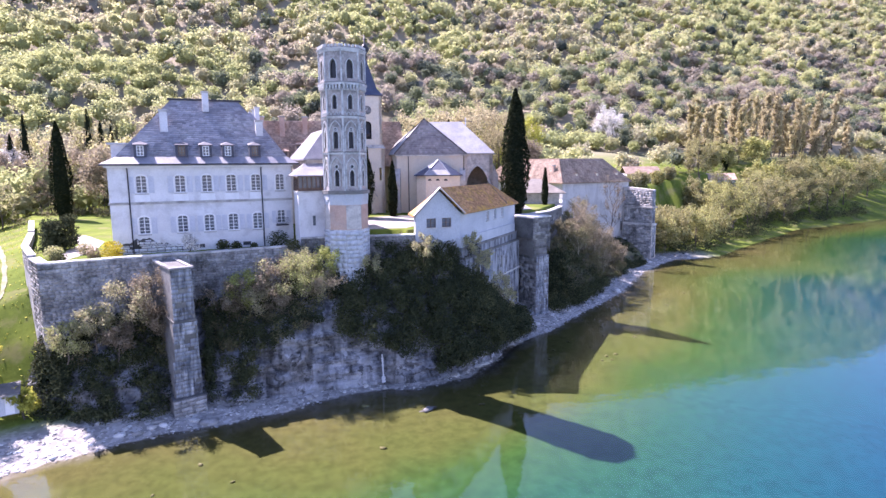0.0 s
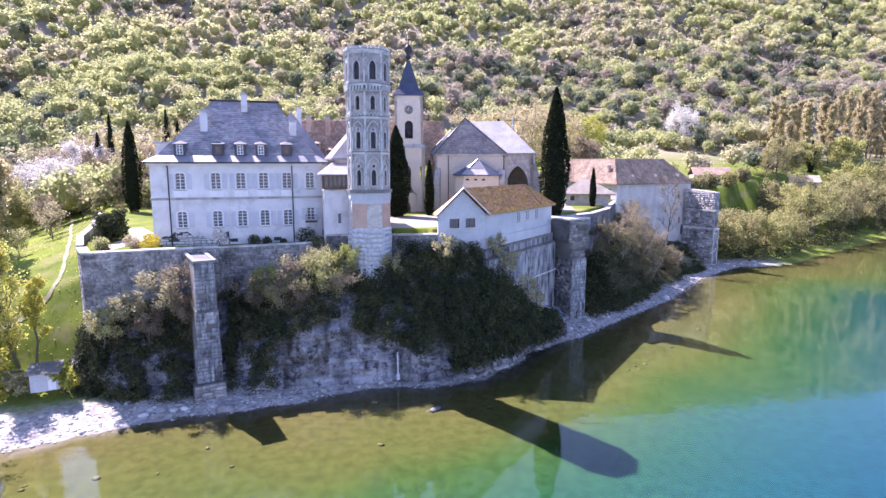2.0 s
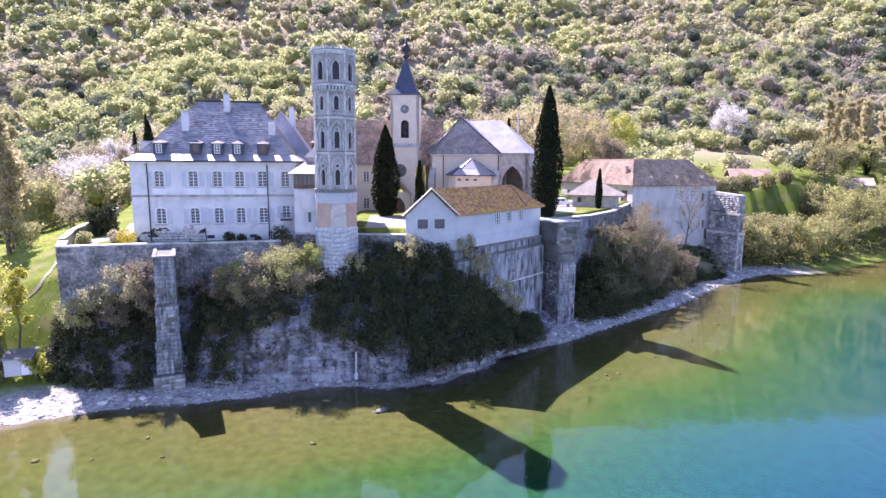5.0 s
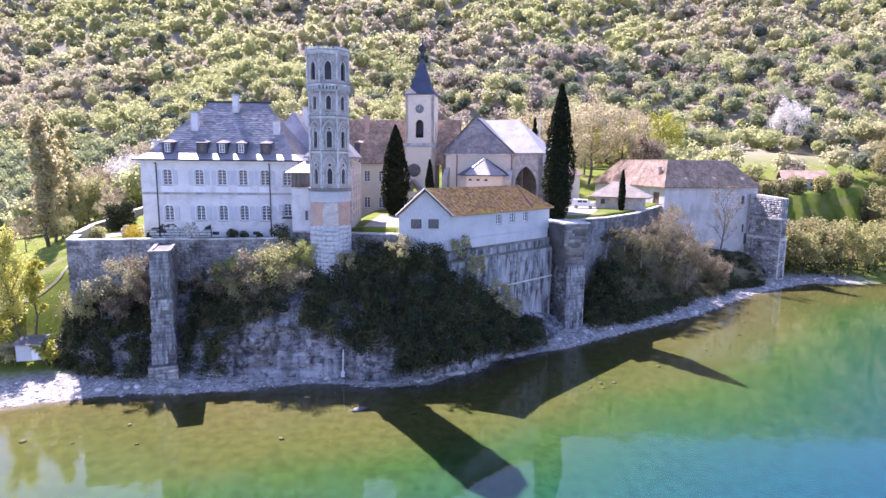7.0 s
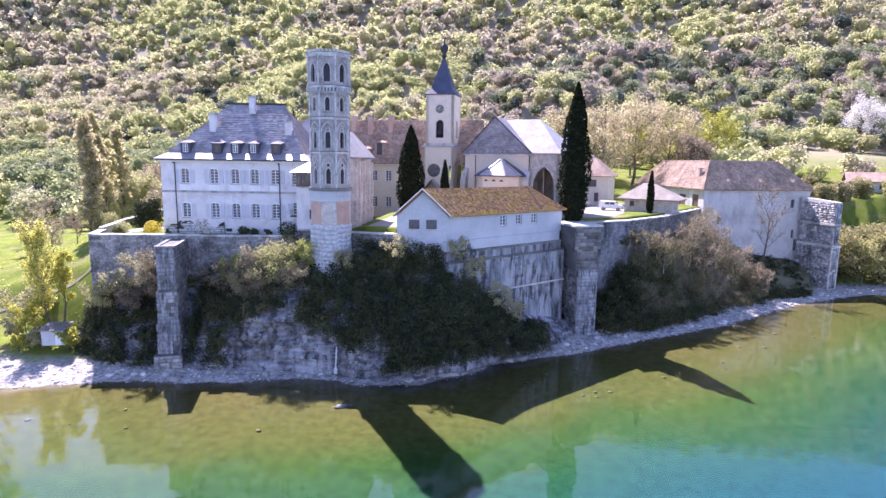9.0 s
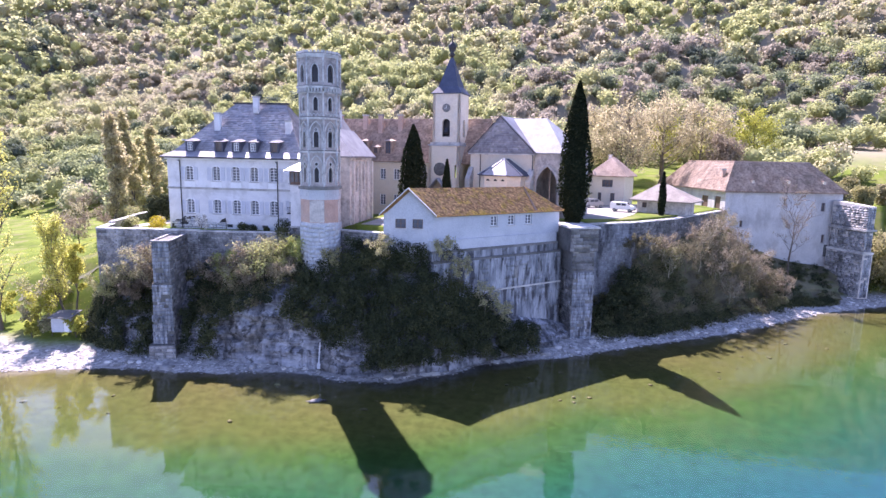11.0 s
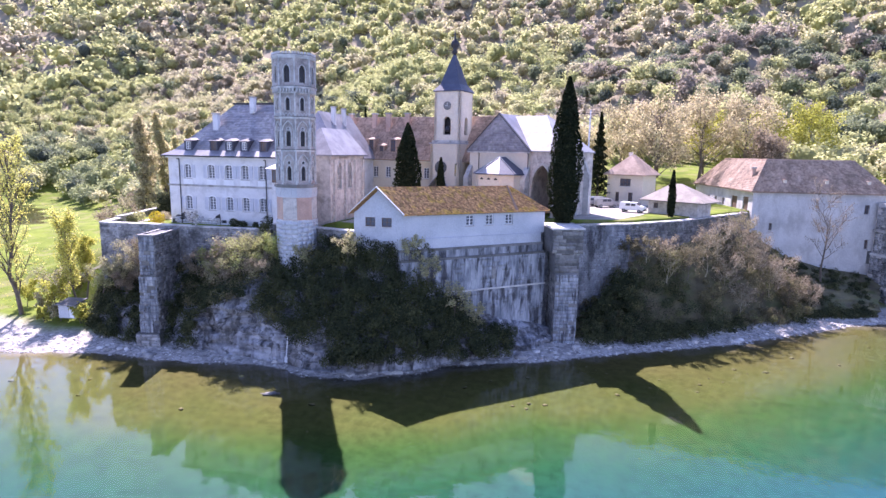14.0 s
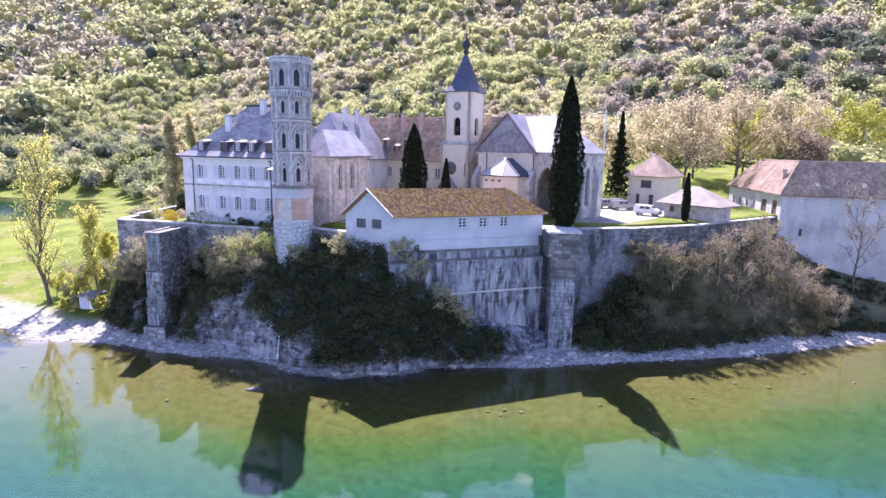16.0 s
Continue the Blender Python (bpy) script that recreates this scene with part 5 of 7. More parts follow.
part("offset_ledge", boxed(-0.08, 2.28, 0.1, 8.5, 10.55, 10.7), STONE_DARK, pl)
part("coping", boxed(-0.1, 2.35, 0.22, 0.75, 16.2, 16.4), TERRACE_STONE, pl)
part("coping", boxed(-0.1, 0.28, 0.753, 8.4, 16.2, 16.38), TERRACE_STONE, pl)
part("coping", boxed(1.97, 2.35, 0.753, 8.4, 16.2, 16.38), TERRACE_STONE, pl)
stones("foot_stone", [(pose(-0.75, -0.41, 0.2), 3.35, 2.1)], TERRACE_STONE, pl, 0.42, 0.8, 0.03, 0.04, 0.05, 78)
stones("shaft_stone", [(pose(-0.36, 0.13, 2.4), 2.7, 4.0), (pose(-0.16, 0.18, 6.4), 2.45, 4.1), (pose(0.02, 0.39, 10.75), 2.13, 5.4)], WALL_STAINED, pl, 0.46, 0.8, 0.03, 0.035, 0.08, 71)
stones("shaft_stone", [(pose(2.36, 0.25, 2.4, 0, 0, 90), 8, 4.0), (pose(2.28, 0.25, 6.4, 0, 0, 90), 8, 4.1), (pose(2.17, 0.42, 10.75, 0, 0, 89), 7.8, 5.4)], STONE_DARK, pl, 0.46, 0.9, 0.03, 0.035, 0.08, 75)

pl2 = thing("buttress_pillar", framed((12.7, 87.9), (15.9, 89.2), 0), "stepped stone buttress pillar rising from the shore to the yard", "pillar")
bm = bmesh.new()
prism(bm, [(0, 0), (3.4, 0), (3.4, 6), (0, 6)], 0.2, 11.2)
part("lower_shaft", bm, STONE_DARK, pl2)
bm = bmesh.new()
prism(bm, [(-0.1, 0.5), (3.5, 0.5), (3.5, 7), (-0.1, 7)], 11.2, 14.2)
part("middle_shaft", bm, STONE_DARK, pl2)
bm = bmesh.new()
prism(bm, [(-0.6, 0.3), (3.9, 0.3), (4.6, 7), (-1.4, 7)], 14.2, 17.7)
part("upper_block", bm, STONE_DARK, pl2)
part("coping", boxed(-0.8, 4.1, 0.1, 7, 17.7, 17.95), STONE, pl2)
stones("shaft_stone", [(pose(0, -0.01, 0.4), 3.4, 10.7), ], WALL_STAINED, pl2, 0.55, 1.1, 0.02, 0.02, 0.1, 72)
stones("shaft_stone", [(pose(-0.1, 0.49, 11.3), 3.6, 2.9), (pose(-0.6, 0.29, 14.25), 4.5, 3.4), (pose(0, 6, 0.4, 0, 0, -90), 6, 10.7), (pose(3.4, 0, 0.4, 0, 0, 90), 6, 10.7)], STONE_DARK, pl2, 0.55, 1.1, 0.02, 0.02, 0.1, 76)

# ---- terrace and yard walls ----
def rubble_wall(p0, p1, z0, z1, th, label, seed, holes=(), material=STONE_DARK, coping=True, zs=None):
    b = bmesh.new()
    wall(b, p0, p1, z0, z1, th, holes)
    w = tagged(link("retaining_wall", b, material), label, "wall", kind="structure")
    d = Vector(p1) - Vector(p0)
    m = framed(p0, p1, 0)
    zlow = zs if zs is not None else z0
    if not holes:
        stones("stone", [(m @ pose(0, -0.005, zlow), d.length, z1 - zlow)], material, w, 0.33, 0.55, 0.03, 0.06, 0.05, seed)
    if coping:
        b = bmesh.new()
        x, k = 0.0, np.random.default_rng(seed)
        while x < d.length - 0.3:
            e = min(x + k.uniform(0.8, 1.5), d.length)
            box(b, x, e - 0.02, -0.12, th + 0.1, z1 + 0.003, z1 + 0.16 + k.uniform(0, 0.03), m)
            x = e
        part("coping", b, STONE, w)
    return w


rubble_wall((-55, 71), (-40.6, 73.75), 1, 16.7, 0.9, "grey rubble terrace wall with pale coping", 81, material=TERRACE_STONE, zs=10)
rubble_wall((-40.6, 73.75), (-27.6, 76.2), 1, 16.6, 0.9, "grey rubble terrace wall with pale coping", 82, material=TERRACE_STONE, zs=10)
rubble_wall((-57.2, 76), (-55, 71), 1, 16.75, 0.9, "grey rubble terrace wall with pale coping", 83, material=TERRACE_STONE, zs=8)
rubble_wall((-60.5, 85), (-57.2, 76), 3, 17.0, 0.6, "low grey stone garden parapet on the terrace edge", 84, material=TERRACE_STONE, zs=15)
rubble_wall((-65, 103), (-60.5, 85), 3, 17.1, 0.6, "low grey stone garden parapet on the terrace edge", 85, material=TERRACE_STONE, zs=15)
rubble_wall((-71, 124), (-65, 103), 3, 17.3, 0.6, "low grey stone garden parapet on the terrace edge", 86, material=TERRACE_STONE, zs=15)
rubble_wall((-27.5, 76.4), (-12.7, 74.2), 6, 17.5, 0.8, "low rubble wall along the cliff edge", 87, zs=13)
rubble_wall((9.4, 91.2), (22.5, 100.6), 0.5, 17.6, 1.2, "stained stone yard wall above the shore thicket", 88, material=YARD_STONE, zs=2)
rubble_wall((22.5, 100.6), (31, 110.6), 1, 17.6, 0.9, "rubble yard wall above the shore", 89, zs=12)
rubble_wall((31, 110.6), (44.3, 133.2), 1, 17.6, 0.9, "rubble yard wall above the shore", 90, zs=12)

# ---- barn ----
LEFT = [(3.5, 4.7, 18, 19.6), (8.5, 9.7, 18, 19.6), (13, 14.2, 18, 19.6), (17.5, 18.7, 18, 19.6), (22.5, 25.5, 17, 20.4), (28.4, 30.9, 17, 20.6)]
BARN_AT = framed((45.0, 133.9), (70.2, 140.2), 0)
bar = thing("barn", BARN_AT, "large weathered barn with brown tiled hipped roof above the shore", "barn")
FRONT = [(3.6, 4.2, 14.2, 15.6), (21.4, 22.3, 17.9, 19.7), (22.2, 22.9, 11.0, 12.8)]
bm = bmesh.new()
wall(bm, (0, 0), (26.0, 0), 2, 22.0, 0.7, FRONT)
wall(bm, (26.0, 0.7), (26.0, 12), 2, 22.0, 0.7)
wall(bm, (0, 33.0), (0, 0.7), 15, 22.0, 0.7, LEFT)
wall(bm, (9.4, 12), (9.4, 33.0), 15, 22.0, 0.7)
wall(bm, (9.4, 33.0), (0, 33.0), 15, 22.0, 0.7)
part("wall", bm, PLASTER_BARN, bar, "stained grey plastered walls")
for s0, s1, za, zb in FRONT:
    window(bar, pose((s0 + s1) / 2, 0, za), s1 - s0, zb - za, 2, 2, WOOD_BROWN, 0.3)
for s0, s1, za, zb in LEFT:
    part("barn_door" if s1 - s0 > 2 else "shutter", boxed(-(s1 - s0) / 2, (s1 - s0) / 2, 0.2, 0.28, 0, zb - za), WOOD_BROWN, bar).matrix_basis = pose(0, 33.0 - (s0 + s1) / 2, za, 0, 0, -90)
HIP, TAIL, EAST = (4.6, 6.2, 28.2), (4.6, 28.0, 28.2), (22.0, 6.2, 28.2)
bplanes = [((-0.6, -0.6, 21.9), (26.6, -0.6, 21.9), EAST, HIP),
           ((26.6, -0.6, 21.9), (26.6, 12.7, 21.9), (22.0, 6.25, 28.2), EAST),
           ((-0.6, 33.6, 21.9), (-0.6, -0.6, 21.9), HIP, TAIL),
           ((26.6, 12.7, 21.9), (10.0, 12.7, 21.9), HIP, EAST),
           ((10.0, 12.7, 21.9), (10.0, 33.6, 21.9), TAIL, HIP),
           ((10.0, 33.6, 21.9), (-0.6, 33.6, 21.9), (4.55, 28.0, 28.2), TAIL)]
bm = bmesh.new()
slab_roof(bm, bplanes, 0.2)
part("roof", bm, TILE_BROWN, bar, "brown clay tile roof")
tiles("roof_tile", [tuple(np.array(p) + (0, 0, 0.02) for p in q) for q in bplanes[:3]], TILE_BROWN, bar, 0.42, 0.42, 0.06, 52)
for x in (6.4, 14.4, 22.4):
    vent = part("roof_vent", boxed(x - 0.28, x + 0.28, 1.2, 2.2, 23.2, 24.25), PLASTER_WARM, bar)
    part("vent_hood", boxed(x - 0.36, x + 0.36, 1.12, 2.3, 24.253, 24.33), TILE_BROWN, vent)
chimney(bar, 1.9, 5.4, 23.5, 26.6, 0.7, 0.7, BRICK)
part("ridge_tile", boxed(4.5, 22.1, 6.08, 6.32, 28.2, 28.36), BRICK, bar)
part("ridge_tile", boxed(4.48, 4.72, 6.33, 28.0, 28.2, 28.36), BRICK, bar)
part("wall_ivy_stub", boxed(23.0, 23.7, -0.12, -0.003, 8.0, 10.6), STONE_DARK, bar)

# ruined buttress wall that runs forward from the barn's corner
ru = thing("ruined_buttress", framed((71.3, 131.0), (73.4, 131.9), 0), "ruined stone buttress wall with banded sloping side", "wall")
bm = bmesh.new()
prism(bm, [(-0.3, -0.3), (2.0, -0.3), (2.0, 8.6), (-0.3, 8.6)], 0.8, [10.2, 10.2, 10.2, 10.2])
part("lower_block", bm, PLASTER_OLD, ru)
bm = bmesh.new()
prism(bm, [(0, 0), (1.7, 0), (1.7, 8.6), (0, 8.6)], 10.2, [19.7, 19.7, 20.4, 20.4])
part("upper_block", bm, PLASTER_OLD, ru)
for za in (10.0, 14.7):
    part("band", boxed(-0.45, 2.1, -0.42, 8.6, za, za + 0.4), STONE, ru)
stones("stone", [(pose(-0.31, 8.4, 1.0, 0, 0, -90), 8.6, 8.9), (pose(-0.01, 8.4, 10.5, 0, 0, -90), 8.4, 4.1), (pose(-0.01, 8.4, 15.2, 0, 0, -90), 8.4, 4.4)], TERRACE_STONE, ru, 0.5, 1.0, 0.03, 0.05, 0.1, 73)
stones("stone", [(pose(0.0, -0.31, 1.0), 1.7, 8.9), (pose(0.0, -0.01, 10.5), 1.7, 9.0)], WALL_STAINED, ru, 0.5, 0.8, 0.03, 0.05, 0.1, 74)

# ---- small house, shed, vehicles ----
hou = thing("small_house", pose(21.6, 138.6, 17.8, 0, 0, -20), "small cream two-storey house with brown hipped roof", "house")
bm = bmesh.new()
hw = 3.9
wall(bm, (-hw, -4), (hw, -4), -0.3, 6.7, 0.4, [(2.8, 5.2, 4.2, 5.8), (2.0, 2.8, 0.9, 2.9), (4.8, 5.8, 0.9, 2.9)])
wall(bm, (hw, -3.6), (hw, 4), -0.3, 6.7, 0.4)
wall(bm, (-hw, 4), (-hw, -3.6), -0.3, 6.7, 0.4, [(2.5, 3.6, 1, 3), (2.5, 3.6, 4.2, 5.7)])
wall(bm, (hw, 4), (-hw, 4), -0.3, 6.7, 0.4)
part("wall", bm, PLASTER_WARM, hou)
window(hou, pose(0.1, -4, 4.2), 2.4, 1.6, 3, 2, WOOD_BROWN)
window(hou, pose(-1.5, -4, 0.9), 0.8, 2.0, 2, 3, WOOD_BROWN)
window(hou, pose(1.4, -4, 0.9), 1.0, 2.0, 2, 3, WOOD_BROWN)
for z in (1, 4.2):
    window(hou, pose(-hw, 4 - 3.05, z, 0, 0, -90), 1.1, 1.5, 2, 3, WOOD_BROWN)
bm = bmesh.new()
ring_roof(bm, [(-4.6, 4.6, -4.7, 4.7, 6.7)], (0, -1.2, 1.2, 10.9, "y"))
part("roof", bm, TILE_BROWN, hou)
chimney(hou, -1.0, 1.0, 9.2, 11.4, 0.6, 0.6)

she = thing("shed", pose(30.6, 120.4, 18, 0, 0, -27), "low stone shed with a shallow grey tiled hipped roof", "shed")
bm = bmesh.new()
wall(bm, (-4.6, -3), (4.6, -3), -1.5, 2.5, 0.4, [(1.0, 1.9, 0.9, 1.9)])
wall(bm, (4.6, -2.6), (4.6, 3), -1.5, 2.5, 0.4)
wall(bm, (-4.6, 3), (-4.6, -2.6), -1.5, 2.5, 0.4)
part("wall", bm, PLASTER_OLD, she)
window(she, pose(-3.15, -3, 0.9), 0.9, 1.0, 2, 2, WOOD_BROWN)
bm = bmesh.new()
ring_roof(bm, [(-6.0, 6.0, -3.9, 3.9, 2.45)], (-1.7, 0.2, 0, 5.5))
part("roof", bm, surface("grey_brown_tile", (0.2, 0.17, 0.14), (0.3, 0.26, 0.22), 0.4, 0.8, 0.4, 4.0, (0.14, 0.13, 0.1), 0.3, 0.5), she, "grey-brown tiles")


def van(m, paint, label):
    v = thing("van", m, label, "van")
    b = bmesh.new()
    side = [(-2.3, 0.45), (2.25, 0.45), (2.35, 0.9), (2.2, 1.15), (1.35, 1.3), (0.75, 1.85), (-2.2, 1.9), (-2.32, 1.5)]
    lf = [b.verts.new((x, -0.9, z)) for x, z in side]
    rt = [b.verts.new((x, 0.9, z)) for x, z in side]
    b.faces.new(lf)
    b.faces.new(rt[::-1])
    for k in range(len(side)):
        j = (k + 1) % len(side)
        b.faces.new((lf[j], lf[k], rt[k], rt[j]))
    bmesh.ops.bevel(b, geom=b.edges[:], offset=0.07, segments=2, affect="EDGES")
    part("body", b, paint, v, smooth=False)
    b = bmesh.new()
    poly(b, (1.32, -0.78, 1.36), (1.32, 0.78, 1.36), (0.82, 0.72, 1.84), (0.82, -0.72, 1.84))
    part("windscreen", b, GLASS, v)
    for s in (-1, 1):
        for x0, x1 in ((-0.1, 0.75), (-1.1, -0.25)):
            part("side_glass", boxed(x0, x1, s * 0.905 - 0.006, s * 0.905 + 0.006, 1.25, 1.7), GLASS, v)
        for x in (-1.45, 1.45):
            b = bmesh.new()
            rings(b, [(0.2, -0.11), (0.33, -0.11), (0.33, 0.11), (0.2, 0.11)], 16)
            w = part("wheel", b, IRON, v)
            w.matrix_basis = pose(x, s * 0.83, 0.33, 90, 0, 0)
            b = bmesh.new()
            rings(b, [(0.19, -0.115), (0.19, 0.115)], 12)
            part("rim", b, ZINC, w)
        part("headlight", boxed(2.28, 2.36, s * 0.65 - 0.13, s * 0.65 + 0.13, 0.88, 1.03), WHITE_PAINT, v)
    part("bumper", boxed(2.2, 2.42, -0.85, 0.85, 0.42, 0.62), IRON, v)
    return v


van(pose(22.4, 119.0, 17.93, 0, 0, -18), WHITE_PAINT, "white delivery van parked on the yard")
CARGREY = surface("silver_car_paint", (0.3, 0.31, 0.33), (0.34, 0.35, 0.37), 1.0, 0.3, 0.0, metal=0.5)
for x, y, a in ((13.4, 128.5, 40), (15.8, 131.5, 40), (17.0, 127.0, 30)):
    van(pose(x, y, 17.93, 0, 0, a), CARGREY, "grey car parked in the yard beside the church")

# utility pole and boat hut
po = thing("utility_pole", pose(13.3, 122.5, 17.9), "tall grey utility pole with a crossbar", "pole")
bm = bmesh.new()
rings(bm, [(0.22, 0), (0.14, 19.2)], 8)
part("mast", bm, WOOD_GREY, po)
part("crossbar", boxed(-1.6, 1.6, -0.06, 0.06, 18.4, 18.55), IRON, po)
hut = thing("boat_hut", pose(-58.4, 67.9, 2.3, 0, 0, 15) @ Matrix.Scale(0.85, 4), "small white boat hut with a flat grey roof", "hut")
bm = bmesh.new()
wall(bm, (-1.6, -1.3), (1.6, -1.3), 0, 2.5, 0.2, [(1.9, 2.8, 0.05, 2.1)])
wall(bm, (1.6, -1.1), (1.6, 1.5), 0, 2.5, 0.2)
wall(bm, (-1.6, 1.5), (-1.6, -1.1), 0, 2.5, 0.2)
part("wall", bm, PLASTER_WHITE, hut)
part("door", boxed(0.3, 1.2, -1.2, -1.14, 0.05, 2.1), WHITE_PAINT, hut)
bm = bmesh.new()
slab_roof(bm, [[(-1.9, -1.8, 2.55), (1.9, -1.8, 2.55), (1.9, 1.8, 3.0), (-1.9, 1.8, 3.0)]], 0.12)
part("roof", bm, STONE_DARK, hut)
gz = thing("gazebo", pose(-86, 178, 18.4) @ Matrix.Scale(1.15, 4), "round garden gazebo with a pale conical roof", "gazebo")
bm = bmesh.new()
rings(bm, [(3.0, 2.6), (0.2, 4.4)], 10)
part("roof", bm, PLASTER_WARM, gz)
for k in range(8):
    bm = bmesh.new()
    rings(bm, [(0.12, -0.5), (0.12, 2.65)], 6, x=2.5 * math.cos(k * math.pi / 4), y=2.5 * math.sin(k * math.pi / 4))
    part("post", bm, WOOD_BROWN, gz)
for x, y, z, w_, d_, h_, a, lab in ((100, 181, 20, 12, 8, 3.2, -20, "white house with a dark roof beyond the field"), (150, 193, 17.2, 10, 8, 2.8, -30, "low pink-roofed house among the shore trees")):
    fh = thing("far_house", pose(x, y, z, 0, 0, a), lab, "house")
    bm = bmesh.new()
    wall(bm, (0, 0), (w_, 0), -3, h_, 0.3, [(k + 0.6, k + 1.7, 1.0, 2.3) for k in range(1, int(w_) - 2, 3)])
    wall(bm, (0, d_), (0, 0.3), -3, h_, 0.3)
    wall(bm, (w_, 0.3), (w_, d_), -3, h_, 0.3)
    part("wall", bm, PLASTER_WHITE, fh)
    for k in range(1, int(w_) - 2, 3):
        window(fh, pose(k + 1.15, 0, 1.0), 1.1, 1.3, 2, 2, WOOD_BROWN, 0.1)
    bm = bmesh.new()
    slab_roof(bm, [[(-0.6, -0.7, h_), (w_ + 0.6, -0.7, h_), (w_ + 0.6, d_ / 2, h_ + 2.6), (-0.6, d_ / 2, h_ + 2.6)], [(w_ + 0.6, d_ + 0.7, h_), (-0.6, d_ + 0.7, h_), (-0.6, d_ / 2, h_ + 2.6), (w_ + 0.6, d_ / 2, h_ + 2.6)]])
    part("roof", bm, TILE_BROWN, fh)

# ---- cliff and banks ----
def lerp_line(line, x):
    a = np.array(line, float)
    return np.stack([np.interp(x, a[:, 0], a[:, k]) for k in range(1, a.shape[1])], -1)


def cliff_surface(s, t, base, top, rock):
    """Points of the cliff at places s along its foot and t (0 foot, 1 edge) up its face."""
    b, e, zr = lerp_line(base, s), lerp_line(top, s), lerp_line(rock, s)[:, 0]
    face = np.clip(t / 0.45, 0, 1)
    back = np.clip((t - 0.45) / 0.55, 0, 1)
    p = np.empty((len(s), 3))
    knee = b + (e[:, :2] - b) * 0.12
    xy = b + (knee - b) * face[:, None]
    p[:, :2] = xy + (e[:, :2] - xy) * back[:, None]
    p[:, 2] = 0.2 + (zr - 0.2) * face + (e[:, 2] - zr) * back ** 0.85
    return p


def cliff(name, base, top, rock, s0, s1, step, material, label, rough=0.7):
    ns, nt = int((s1 - s0) / step) + 1, 64
    S, T = np.meshgrid(np.linspace(s0, s1, ns), np.linspace(0, 1, nt))
    p = cliff_surface(S.ravel(), T.ravel(), base, top, rock)
    off = np.array([noise.fractal(Vector((x * 0.35, y * 0.35, z * 0.8)), 0.7, 2.1, 5) for x, y, z in p])
    crack = np.array([noise.noise(Vector((x * 0.15, y * 0.15, z * 2.6))) for x, y, z in p])
    fade = np.clip(np.minimum(T.ravel() * 6, (1 - T.ravel()) * 6), 0, 1)
    fine = np.array([noise.fractal(Vector((x * 1.3, y * 1.3, z * 2.2)), 0.8, 2.0, 4) for x, y, z in p])
    block = np.array([noise.cell(Vector((x * 0.55 + 0.4 * z, 0.0, z * 0.7))) for x, y, z in p])
    g = (off * rough * 1.3 + crack * 0.45 + fine * 0.22 + block * 0.35) * fade
    p[:, 1] -= g * 0.9
    p[:, 0] += g * 0.3
    k = np.arange(ns * nt).reshape(nt, ns)
    q = np.stack([k[:-1, :-1], k[:-1, 1:], k[1:, 1:], k[1:, :-1]], -1).reshape(-1, 4)
    return tagged(from_arrays(name, p, q, material), label, "cliff", kind="structure")


BASE_A = [(-58, -57.6, 69.5), (-50, -50, 66.6), (-43, -43, 66.6), (-38, -38, 66.9), (-32, -32, 66.6), (-26, -26, 67.4), (-20, -20, 67.3), (-16, -16, 66.3), (-9, -9, 67.3), (-3, -3, 71.2), (1, 1, 75.8), (6, 6, 80.2), (10, 10, 84), (13, 12.5, 88)]
TOP_A = [(-58, -56.3, 74, 8), (-50, -50, 72.4, 10.5), (-43, -43, 73.6, 11), (-38, -38, 74.6, 11.5), (-32, -32, 75.7, 12.5), (-26, -26, 76.6, 14.4), (-20, -20, 75.6, 14.9), (-16, -16, 74.9, 15.2), (-10, -10, 74.6, 14.6), (-4, -4.5, 77, 12.5), (1, 0.5, 81, 8), (6, 5.5, 85.6, 4.5), (10, 10, 89.4, 3), (13, 12.7, 91, 2)]
ROCK_A = [(-58, 2.0), (-44, 2.4), (-36, 3.2), (-31, 7.5), (-27, 8.8), (-22, 7.0), (-17, 4.8), (-12, 3.2), (-6, 4.4), (-2, 5.0), (3, 2.5), (13, 1.5)]
cliff("rock_cliff", BASE_A, TOP_A, ROCK_A, -58, 13, 0.24, ROCK, "grey-blue limestone cliff above the pebble shore")
BASE_B = [(14, 15.5, 90.5), (24, 25, 95.6), (32, 33.5, 102), (40, 41.5, 109), (48, 48.5, 115), (56, 55.5, 120), (66, 66, 125.5)]
TOP_B = [(14, 14.5, 98, 3), (19, 19, 101, 9), (24, 23, 102, 12.5), (32, 31, 111.5, 14.5), (40, 38, 123, 15), (46, 44.6, 133.4, 14), (52, 52, 135.2, 9), (58, 59, 136.9, 7.0), (66, 70, 139.6, 5.5)]
ROCK_B = [(14, 1.5), (40, 2.0), (66, 1.6)]
# Dark earth tone that has the bank's shade put into it.
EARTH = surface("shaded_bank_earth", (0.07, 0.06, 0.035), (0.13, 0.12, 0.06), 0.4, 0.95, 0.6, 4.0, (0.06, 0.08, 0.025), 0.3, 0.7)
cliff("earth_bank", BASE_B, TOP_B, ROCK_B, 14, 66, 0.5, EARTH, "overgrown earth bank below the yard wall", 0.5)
# pale streak of lime where water runs down the rock
r = np.random.default_rng(8)
ts = np.linspace(0.03, 0.3, 24)
mids = cliff_surface(np.full(24, -19.3), ts, BASE_A, TOP_A, ROCK_A)
wd = np.where(ts > 0.1, 0.1, 0.2) * r.uniform(0.7, 1.3, 24)
V = np.concatenate([mids + np.stack([-wd, np.full(24, -0.42), wd * 0], 1), mids + np.stack([wd, np.full(24, -0.42), wd * 0], 1)])
k = np.arange(23)
